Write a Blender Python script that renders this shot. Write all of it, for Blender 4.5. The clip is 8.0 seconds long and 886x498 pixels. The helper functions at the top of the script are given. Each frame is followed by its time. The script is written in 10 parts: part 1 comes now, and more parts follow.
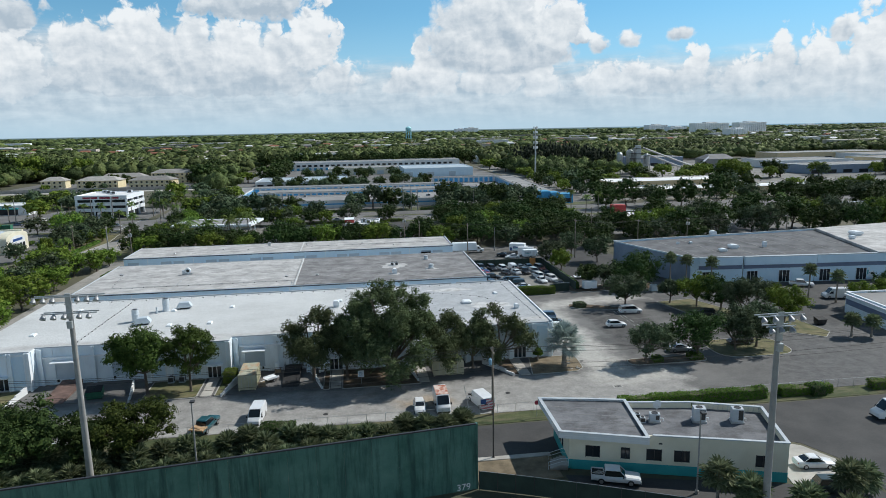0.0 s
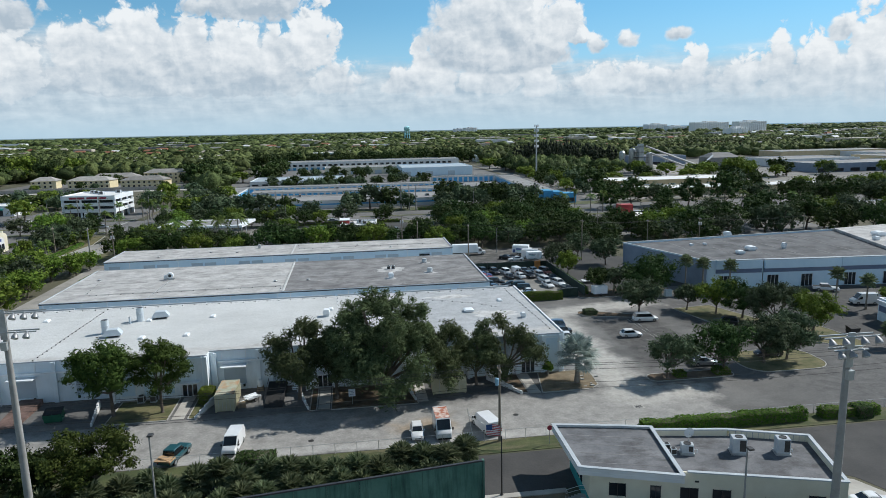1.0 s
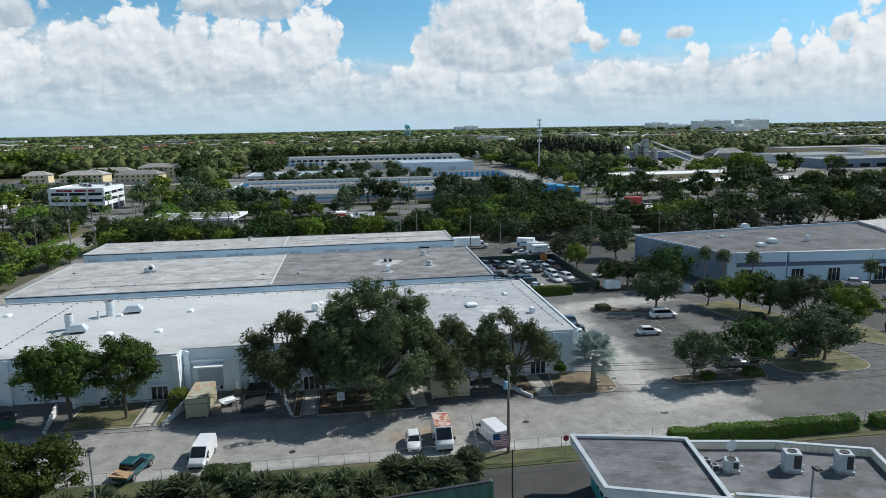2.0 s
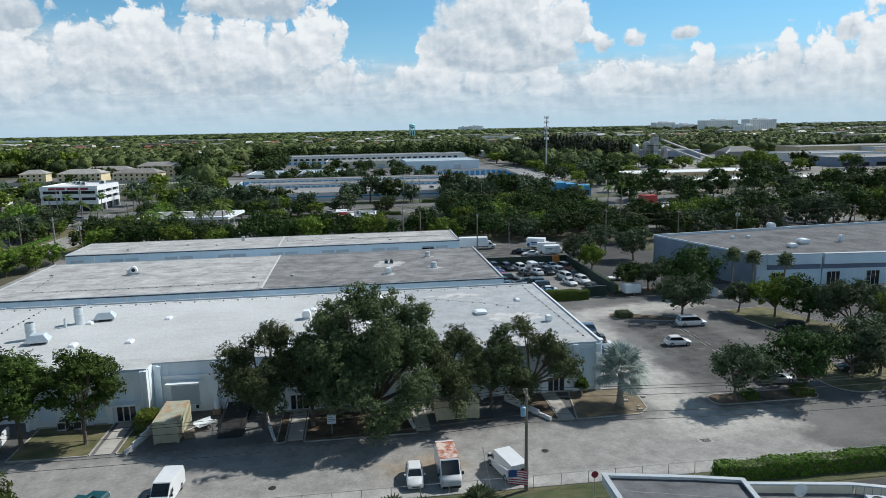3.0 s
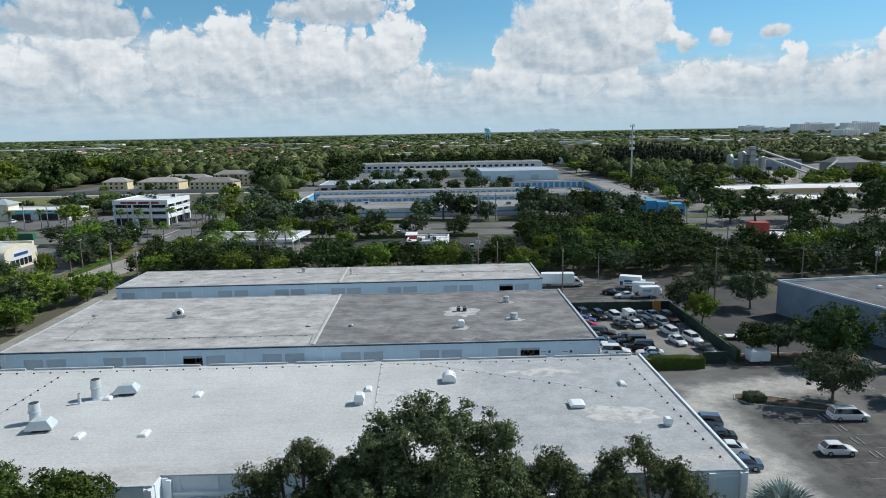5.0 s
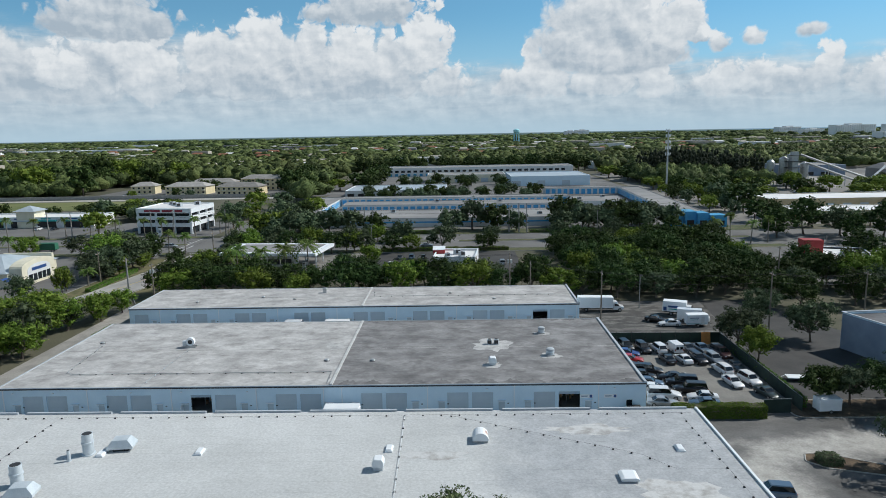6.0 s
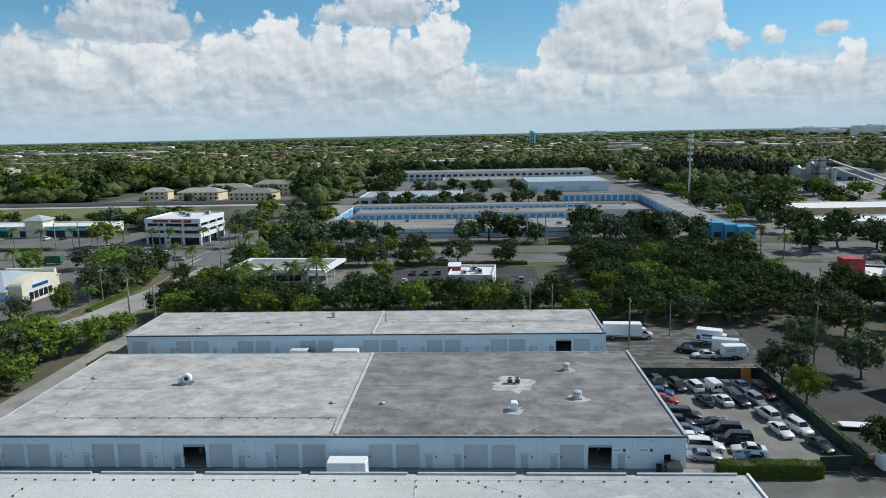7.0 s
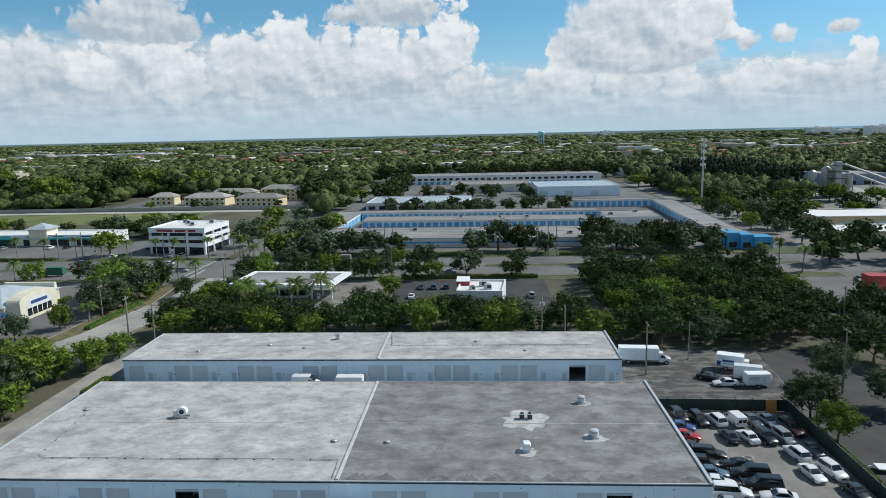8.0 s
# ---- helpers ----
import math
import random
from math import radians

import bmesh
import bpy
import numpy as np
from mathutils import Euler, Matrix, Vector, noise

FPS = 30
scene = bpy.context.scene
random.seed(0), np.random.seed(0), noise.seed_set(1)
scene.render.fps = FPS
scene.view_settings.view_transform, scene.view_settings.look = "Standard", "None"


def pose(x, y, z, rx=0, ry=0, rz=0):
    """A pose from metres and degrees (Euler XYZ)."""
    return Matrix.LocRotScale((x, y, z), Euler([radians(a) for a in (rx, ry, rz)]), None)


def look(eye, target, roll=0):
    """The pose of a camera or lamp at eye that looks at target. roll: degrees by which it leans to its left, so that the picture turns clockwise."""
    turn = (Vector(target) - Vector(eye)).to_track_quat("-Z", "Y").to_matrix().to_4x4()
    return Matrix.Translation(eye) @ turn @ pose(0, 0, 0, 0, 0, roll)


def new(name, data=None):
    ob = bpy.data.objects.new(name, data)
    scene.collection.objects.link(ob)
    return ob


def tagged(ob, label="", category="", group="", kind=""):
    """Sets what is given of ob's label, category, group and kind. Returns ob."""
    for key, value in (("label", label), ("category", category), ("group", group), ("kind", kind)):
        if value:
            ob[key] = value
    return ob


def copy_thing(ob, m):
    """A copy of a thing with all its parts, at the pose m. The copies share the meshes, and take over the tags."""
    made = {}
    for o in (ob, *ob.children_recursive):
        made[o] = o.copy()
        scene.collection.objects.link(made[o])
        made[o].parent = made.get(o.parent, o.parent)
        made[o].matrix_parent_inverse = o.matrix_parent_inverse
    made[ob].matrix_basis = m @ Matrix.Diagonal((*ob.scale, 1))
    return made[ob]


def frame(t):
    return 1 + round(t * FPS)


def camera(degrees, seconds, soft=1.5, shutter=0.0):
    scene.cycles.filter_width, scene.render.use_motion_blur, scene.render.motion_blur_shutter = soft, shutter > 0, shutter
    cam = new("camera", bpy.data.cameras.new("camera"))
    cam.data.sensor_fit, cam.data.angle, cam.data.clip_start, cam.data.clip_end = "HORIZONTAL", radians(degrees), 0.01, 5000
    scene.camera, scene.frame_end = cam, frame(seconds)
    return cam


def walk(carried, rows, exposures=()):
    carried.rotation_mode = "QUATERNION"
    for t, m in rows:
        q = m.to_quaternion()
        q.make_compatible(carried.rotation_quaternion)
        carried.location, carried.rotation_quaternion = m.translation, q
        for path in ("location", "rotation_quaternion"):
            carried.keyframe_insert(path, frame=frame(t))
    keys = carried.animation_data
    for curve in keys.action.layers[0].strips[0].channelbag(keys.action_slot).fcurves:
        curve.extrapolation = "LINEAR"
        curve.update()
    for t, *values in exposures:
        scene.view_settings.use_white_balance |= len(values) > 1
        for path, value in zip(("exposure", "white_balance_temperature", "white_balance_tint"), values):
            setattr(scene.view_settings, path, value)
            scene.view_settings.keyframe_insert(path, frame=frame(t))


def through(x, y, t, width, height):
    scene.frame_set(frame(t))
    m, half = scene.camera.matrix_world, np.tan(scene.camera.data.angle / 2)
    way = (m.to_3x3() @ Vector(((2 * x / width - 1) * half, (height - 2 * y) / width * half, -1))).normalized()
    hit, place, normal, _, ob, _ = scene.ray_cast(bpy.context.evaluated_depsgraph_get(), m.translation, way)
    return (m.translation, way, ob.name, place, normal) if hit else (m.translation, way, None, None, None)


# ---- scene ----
cam = camera(67.1, 8.0, soft=0.38)
PATH = [
    (0, (-32.65, -161.291, 41.693), (-32.388, -159.34, 41.337), -1.1),
    (0.5, (-31.998, -155.747, 41.562), (-31.734, -153.797, 41.204), -1.2),
    (1, (-31.3, -150.185, 40.375), (-31.035, -148.235, 40.019), -1.2),
    (1.5, (-30.633, -144.901, 38.475), (-30.368, -142.951, 38.116), -1.1),
    (3, (-28.568, -128.283, 34.668), (-28.318, -126.331, 34.31), -1.1),
    (3.5, (-28.086, -122.649, 35.132), (-27.895, -120.69, 34.777), -1.1),
    (4, (-27.745, -117.245, 36.406), (-27.614, -115.28, 36.054), -1.1),
    (4.5, (-27.494, -112.0, 37.876), (-27.413, -110.032, 37.527), -1.1),
    (6, (-27.732, -95.823, 42.307), (-27.781, -93.854, 41.963), -1.1),
    (6.5, (-28.02, -90.401, 43.851), (-28.097, -88.432, 43.508), -1.1),
    (7, (-28.14, -85.336, 45.479), (-28.234, -83.368, 45.137), -1.2),
    (7.5, (-28.354, -81.246, 47.065), (-28.459, -79.278, 46.724), -1.2),
    (8, (-28.335, -78.836, 48.726), (-28.454, -76.869, 48.384), -1.3),
]
walk(cam, [(t, look(eye, target, roll)) for t, eye, target, roll in PATH],
     exposures=((0.0, -0.15, 6270, 8.5), (4.0, -0.18, 6270, 8.5), (6.0, -0.32, 6270, 8.5), (8.0, -0.24, 6270, 8.5)))

# ---- world, sun ----
SUN_DIR = Vector((0.69, 0.26, 0.68)).normalized()
SUN_EL = math.asin(SUN_DIR.z)
SUN_AZ = math.atan2(SUN_DIR.x, SUN_DIR.y)

world = bpy.data.worlds.new("world")
scene.world = world
world.use_nodes = True
wt = world.node_tree
wt.nodes.clear()


def wn(kind, **props):
    n = wt.nodes.new(kind)
    for k, v in props.items():
        if k == "op":
            n.operation = v
    return n


def wmath(op, a, b=None, c=None, clamp=False):
    n = wt.nodes.new("ShaderNodeMath")
    n.operation, n.use_clamp = op, clamp
    for i, s in enumerate((a, b, c)):
        if s is None:
            continue
        if isinstance(s, (int, float)):
            n.inputs[i].default_value = s
        else:
            wt.links.new(s, n.inputs[i])
    return n.outputs[0]


def wvec(op, a, b=None):
    n = wt.nodes.new("ShaderNodeVectorMath")
    n.operation = op
    for i, s in enumerate((a, b)):
        if s is None:
            continue
        if isinstance(s, tuple):
            n.inputs[i].default_value = s
        else:
            wt.links.new(s, n.inputs[i])
    return n.outputs["Value"] if op in ("LENGTH", "DOT_PRODUCT") else n.outputs[0]


def wnoise(vec, scale, detail, rough, distort=0.0):
    n = wt.nodes.new("ShaderNodeTexNoise")
    n.inputs["Scale"].default_value = scale
    n.inputs["Detail"].default_value = detail
    n.inputs["Roughness"].default_value = rough
    n.inputs["Distortion"].default_value = distort
    wt.links.new(vec, n.inputs["Vector"])
    return n.outputs["Fac"]


def wsmooth(v, lo, hi):
    n = wt.nodes.new("ShaderNodeMapRange")
    n.interpolation_type, n.clamp = "SMOOTHSTEP", False
    n.inputs["From Min"].default_value, n.inputs["From Max"].default_value = lo, hi
    wt.links.new(v, n.inputs["Value"])
    return n.outputs["Result"]


def wmix(f, a, b):
    n = wt.nodes.new("ShaderNodeMix")
    n.data_type = "RGBA"
    for s, i in ((f, 0), (a, 6), (b, 7)):
        if isinstance(s, (int, float)):
            n.inputs[i].default_value = s
        elif isinstance(s, tuple):
            n.inputs[i].default_value = (*s, 1)
        else:
            wt.links.new(s, n.inputs[i])
    return n.outputs[2]


# heaps of cumulus: bearing, flat base, half width and height above the base (degrees), and how much brighter than its row
CLOUDS_LOW = ((-12.6, 3.7, 13.9, 2.6, -0.22), (24.7, 3.0, 6.5, 1.5, -0.05), (36.6, 2.5, 5.1, 2.1, -0.02), (-29.7, 3.5, 4.8, 3.2, -0.10),
              (-34.7, 4.1, 3.8, 3.5, -0.15), (-27.7, 4.2, 4.7, 3.1, -0.15), (-1.2, 3.7, 1.9, 2.3, 0.05), (7.3, 3.6, 2.3, 2.7, 0.10),
              (4.7, 3.6, 1.7, 1.9, 0.05), (6.4, 4.3, 1.3, 2.8, 0.20), (12.0, 3.5, 3.1, 2.3, 0.10), (15.9, 3.4, 1.8, 2.6, 0.15))
CLOUDS_MIDDLE = ((20.7, 3.2, 1.6, 2.4, 0.10), (23.4, 3.2, 1.3, 1.9, 0.15), (28.1, 3.4, 1.0, 2.8, 0.15), (31.4, 2.8, 1.8, 2.2, 0.10),
                 (34.0, 3.6, 1.2, 2.8, 0.05), (36.8, 2.6, 2.2, 3.5, 0.05), (39.9, 2.5, 2.2, 5.9, 0.05), (37.8, 6.1, 0.9, 1.4, 0.10),
                 (-24.2, 3.8, 2.2, 4.8, 0.10), (-30.1, 4.5, 1.6, 2.5, 0.10), (-26.0, 5.4, 1.2, 3.3, 0.15), (-26.5, 8.1, 4.7, 3.4, -0.30))
CLOUDS_HIGH = ((-19.5, 5.4, 2.3, 3.1, -0.02), (-15.8, 4.1, 4.7, 4.7, -0.12), (-15.7, 7.2, 2.0, 2.3, 0.30), (-21.0, 6.7, 0.7, 1.3, 0.25),
               (-12.1, 4.8, 2.6, 4.2, -0.05), (-8.6, 5.7, 2.2, 3.6, 0.15), (-5.6, 5.4, 1.6, 2.7, 0.05), (-2.6, 6.0, 2.1, 5.1, 0.20),
               (12.4, 5.8, 6.7, 6.8, -0.12), (17.5, 7.3, 2.3, 3.8, 0.10), (19.5, 7.0, 0.6, 0.9, 0.20), (20.5, 6.1, 0.8, 1.3, 0.20),
               (23.0, 6.6, 0.9, 0.8, 0.00), (26.8, 6.9, 1.1, 0.6, -0.10), (-7.5, 9.4, 4.7, 2.4, -0.25))

coord = wn("ShaderNodeTexCoord")
sep = wn("ShaderNodeSeparateXYZ")
wt.links.new(coord.outputs["Generated"], sep.inputs[0])
az = wmath("MULTIPLY", wmath("ARCTAN2", sep.outputs[0], sep.outputs[1]), 57.2958)
el = wmath("MULTIPLY", wmath("ARCSINE", sep.outputs[2]), 57.2958)
comb = wn("ShaderNodeCombineXYZ")
wt.links.new(az, comb.inputs[0])
wt.links.new(el, comb.inputs[1])
P = comb.outputs[0]


def wbend(v):
    both = wn("ShaderNodeCombineXYZ")
    for i, shift in enumerate((0.0, 37.0)):
        f = wnoise(wvec("ADD", v, (shift, 0.0, 0.0)), 0.7, 4.0, 0.5)
        wt.links.new(wmath("MULTIPLY_ADD", f, 1.6, -0.8), both.inputs[i])
    return both.outputs[0]


def billow(off, scale, detail):
    """Rounded puffs like those of a cauliflower, about 0 in the mean."""
    q = wvec("ADD", P, off)
    cell = wt.nodes.new("ShaderNodeTexVoronoi")
    cell.feature = "SMOOTH_F1"
    cell.inputs["Smoothness"].default_value = 0.35
    cell.inputs["Scale"].default_value, cell.inputs["Detail"].default_value, cell.inputs["Roughness"].default_value = scale, detail, 0.52
    wt.links.new(wvec("ADD", q, wbend(q)), cell.inputs["Vector"])
    soft = wnoise(q, scale * 0.8, 5.0, 0.55, 0.2)
    return wmath("ADD", wmath("MULTIPLY_ADD", cell.outputs["Distance"], -0.75, 0.89), wmath("MULTIPLY_ADD", soft, 0.7, -0.35))


puff = billow((0.0, 0.0, 0.0), 0.75, 3.5)
relief = wmath("SUBTRACT", puff, billow((0.28, 0.45, 0.0), 0.75, 3.5))
broad = wmath("SUBTRACT", wnoise(P, 0.33, 4.0, 0.55), wnoise(wvec("ADD", P, (0.5, 0.9, 0.0)), 0.33, 4.0, 0.55))
streaks = wnoise(wvec("MULTIPLY", P, (0.22, 1.15, 1.0)), 1.0, 6.0, 0.58, 0.3)
relief = wmath("ADD", wmath("MULTIPLY", relief, 0.55), wmath("MULTIPLY", broad, 1.3))
veil = wmath("MULTIPLY_ADD", streaks, 0.7, -0.35)
GREY, WHITE = (0.49, 0.575, 0.655), (0.97, 0.985, 0.99)


def heap(cover, tone, a, base, half, tall, lift):
    """One cumulus before those behind it: a flat soft base, a puffed top, darker towards the base."""
    q = wvec("MULTIPLY", wvec("SUBTRACT", P, (a, base, 0.0)), (1 / half, 1 / tall, 0.0))
    m = wvec("MAXIMUM", q, wvec("MULTIPLY", q, (-1.0, -tall / (0.45 + 0.17 * tall), 1.0)))
    ragged = wmath("MULTIPLY_ADD", puff, min(1.0, 2.2 / min(half, tall)), wmath("SUBTRACT", 1.0, wvec("LENGTH", m)))
    cut = wn("ShaderNodeSeparateXYZ")
    wt.links.new(q, cut.inputs[0])
    own = wmath("MULTIPLY_ADD", cut.outputs[1], 0.42, wmath("ADD", relief, wmath("ADD", veil, 0.46 + lift)))
    mask = wsmooth(ragged, 0.02, 0.2 + 0.28 / tall)
    return wmath("MAXIMUM", cover, mask), wmath("MULTIPLY_ADD", wmath("SUBTRACT", own, tone), mask, tone)


# scattered cloud overhead and behind, then the heaps from the far rows to the near
wide = wnoise(wvec("MULTIPLY", P, (0.75, 1.0, 1.0)), 0.1, 5.0, 0.55)
aside = wmath("MAXIMUM", wsmooth(el, 10.5, 16.0), wsmooth(wmath("ABSOLUTE", az), 42.0, 50.0))
crowd = wmath("MULTIPLY", wsmooth(wmath("MULTIPLY", el, -1.0), -45.0, -6.0), 0.11)
cover = wmath("MULTIPLY", wsmooth(wmath("ADD", wide, crowd), 0.55, 0.68), aside)
tone = wmath("ADD", relief, 0.6)
for row in (CLOUDS_LOW, CLOUDS_MIDDLE, CLOUDS_HIGH):
    for h_ in row:
        cover, tone = heap(cover, tone, *h_)
tone = wmath("MINIMUM", wmath("MAXIMUM", tone, 0.0), 1.0)

sky = wn("ShaderNodeTexSky")
sky.sky_type = "NISHITA"
sky.sun_disc = False
sky.sun_elevation = SUN_EL
sky.sun_rotation = SUN_AZ
sky.air_density, sky.dust_density, sky.ozone_density = 1.0, 0.0, 3.0
wt.links.new(wvec("NORMALIZE", wvec("ADD", coord.outputs["Generated"], (0.0, 0.0, 0.10))), sky.inputs[0])
scale_sky = wn("ShaderNodeVectorMath")
scale_sky.operation = "MULTIPLY"
wt.links.new(sky.outputs[0], scale_sky.inputs[0])
scale_sky.inputs[1].default_value = (0.108, 0.152, 0.142)
# the blue deepens towards the zenith
deep = wt.nodes.new("ShaderNodeVectorMath")
deep.operation = "SCALE"
wt.links.new(scale_sky.outputs[0], deep.inputs[0])
wt.links.new(wmath("MULTIPLY_ADD", wsmooth(el, 16.0, 55.0), -0.55, 1.0), deep.inputs["Scale"])
pale = wmix(wmath("MULTIPLY", wsmooth(wmath("MULTIPLY", el, -1.0), -10.0, -2.0), 0.65), deep.outputs[0], (0.50, 0.72, 0.84))
# thin broken cloud low down
west = wmath("MULTIPLY", wsmooth(wmath("MULTIPLY", az, -1.0), 0.0, 7.0), 2.6)
low = wsmooth(wmath("MULTIPLY_ADD", streaks, 3.0, wmath("SUBTRACT", wmath("ADD", west, 4.4), el)), -0.2, 2.2)
lowtone = wmath("ADD", wmath("MULTIPLY_ADD", streaks, 1.9, -0.5), wmath("MULTIPLY", relief, 1.0), clamp=True)
mixed = wmix(wmath("MULTIPLY", low, 0.95), pale, wmix(lowtone, (0.45, 0.545, 0.635), (0.86, 0.915, 0.945)))
mixed = wmix(cover, mixed, wmix(tone, GREY, WHITE))
haze = wmath("MULTIPLY", wsmooth(wmath("MULTIPLY", el, -1.0), -5.5, 0.5), 0.62)
mixed = wmix(haze, mixed, (0.56, 0.70, 0.80))
# the air whitens the last degree above the sea, and the sea lies under it
mixed = wmix(wmath("MULTIPLY", wsmooth(wmath("MULTIPLY", el, -1.0), -2.2, 0.2), 0.75), mixed, (0.52, 0.70, 0.82))
mixed = wmix(wsmooth(wmath("MULTIPLY", el, -1.0), 0.12, 0.2), mixed, wmix(wsmooth(az, 21.0, 24.0), (0.15, 0.22, 0.23), (0.23, 0.38, 0.50)))
back = wn("ShaderNodeBackground")
wt.links.new(mixed, back.inputs["Color"])
back.inputs["Strength"].default_value = 1.0
out = wn("ShaderNodeOutputWorld")
wt.links.new(back.outputs[0], out.inputs["Surface"])

sun_data = bpy.data.lights.new("sun", "SUN")
sun_data.energy = 4.9
sun_data.angle = radians(0.55)
sun_data.color = (1.0, 0.96, 0.89)
sun = new("sun", sun_data)
sun.matrix_world = look(SUN_DIR * 300, (0, 0, 0))

# ---- materials ----
MATS = {}


def node(tree, kind, **values):
    n = tree.nodes.new(kind)
    for k, v in values.items():
        n.inputs[k.replace("_", " ")].default_value = v
    return n


def mat(name, dark, light, rough=0.8, big=0.2, fine=6.0, stretch=(1, 1, 1), bump=0.15, metal=0.0, grain=0.25,
        contrast=(0.3, 0.7), rand=0.0, spec=0.5, coat=0.0, streak=None):
    """Two-scale surface: blotches between two colours, a fine grain, and relief. rand varies it from object to object;
    streak: a third colour in long stains, with its noise scale along x and y."""
    m = bpy.data.materials.new(name)
    m.use_nodes = True
    t = m.node_tree
    b = t.nodes["Principled BSDF"]
    b.inputs["Roughness"].default_value = rough
    b.inputs["Metallic"].default_value = metal
    b.inputs["Specular IOR Level"].default_value = spec
    b.inputs["Coat Weight"].default_value = coat
    tc = t.nodes.new("ShaderNodeTexCoord")
    mp = t.nodes.new("ShaderNodeMapping")
    mp.inputs["Scale"].default_value = stretch
    t.links.new(tc.outputs["Object"], mp.inputs["Vector"])
    n1 = node(t, "ShaderNodeTexNoise", Scale=big, Detail=5.0, Roughness=0.6)
    n2 = node(t, "ShaderNodeTexNoise", Scale=fine, Detail=4.0, Roughness=0.65)
    for n in (n1, n2):
        t.links.new(mp.outputs[0], n.inputs["Vector"])
    r = t.nodes.new("ShaderNodeMapRange")
    r.inputs["From Min"].default_value, r.inputs["From Max"].default_value = contrast
    t.links.new(n1.outputs["Fac"], r.inputs["Value"])
    mix = t.nodes.new("ShaderNodeMix")
    mix.data_type = "RGBA"
    mix.inputs[6].default_value, mix.inputs[7].default_value = (*dark, 1), (*light, 1)
    t.links.new(r.outputs[0], mix.inputs[0])
    colour = mix.outputs[2]
    if streak:
        tone, sx, sy, amount, *sz = streak
        mp2 = t.nodes.new("ShaderNodeMapping")
        mp2.inputs["Scale"].default_value = (sx, sy, sz[0] if sz else 1.0)
        t.links.new(tc.outputs["Object"], mp2.inputs["Vector"])
        n3 = node(t, "ShaderNodeTexNoise", Scale=1.0, Detail=6.0, Roughness=0.68)
        t.links.new(mp2.outputs[0], n3.inputs["Vector"])
        r3 = t.nodes.new("ShaderNodeMapRange")
        r3.inputs["From Min"].default_value, r3.inputs["From Max"].default_value = 0.47, 0.66
        r3.inputs["To Max"].default_value = amount
        t.links.new(n3.outputs["Fac"], r3.inputs["Value"])
        mix3 = t.nodes.new("ShaderNodeMix")
        mix3.data_type = "RGBA"
        mix3.inputs[7].default_value = (*tone, 1)
        t.links.new(colour, mix3.inputs[6])
        t.links.new(r3.outputs[0], mix3.inputs[0])
        colour = mix3.outputs[2]
    hsv = t.nodes.new("ShaderNodeHueSaturation")
    val = node(t, "ShaderNodeMapRange")
    val.inputs["To Min"].default_value, val.inputs["To Max"].default_value = 1 - grain, 1 + grain
    t.links.new(n2.outputs["Fac"], val.inputs["Value"])
    value = val.outputs[0]
    if rand:
        info = t.nodes.new("ShaderNodeObjectInfo")
        vr = node(t, "ShaderNodeMapRange")
        vr.inputs["To Min"].default_value, vr.inputs["To Max"].default_value = 1 - rand, 1 + rand
        t.links.new(info.outputs["Random"], vr.inputs["Value"])
        mu = t.nodes.new("ShaderNodeMath")
        mu.operation = "MULTIPLY"
        t.links.new(value, mu.inputs[0])
        t.links.new(vr.outputs[0], mu.inputs[1])
        value = mu.outputs[0]
    t.links.new(value, hsv.inputs["Value"])
    t.links.new(colour, hsv.inputs["Color"])
    t.links.new(hsv.outputs[0], b.inputs["Base Color"])
    if bump:
        bp = node(t, "ShaderNodeBump", Strength=bump, Distance=0.03)
        t.links.new(n2.outputs["Fac"], bp.inputs["Height"])
        t.links.new(bp.outputs[0], b.inputs["Normal"])
    MATS[name] = m
    return m


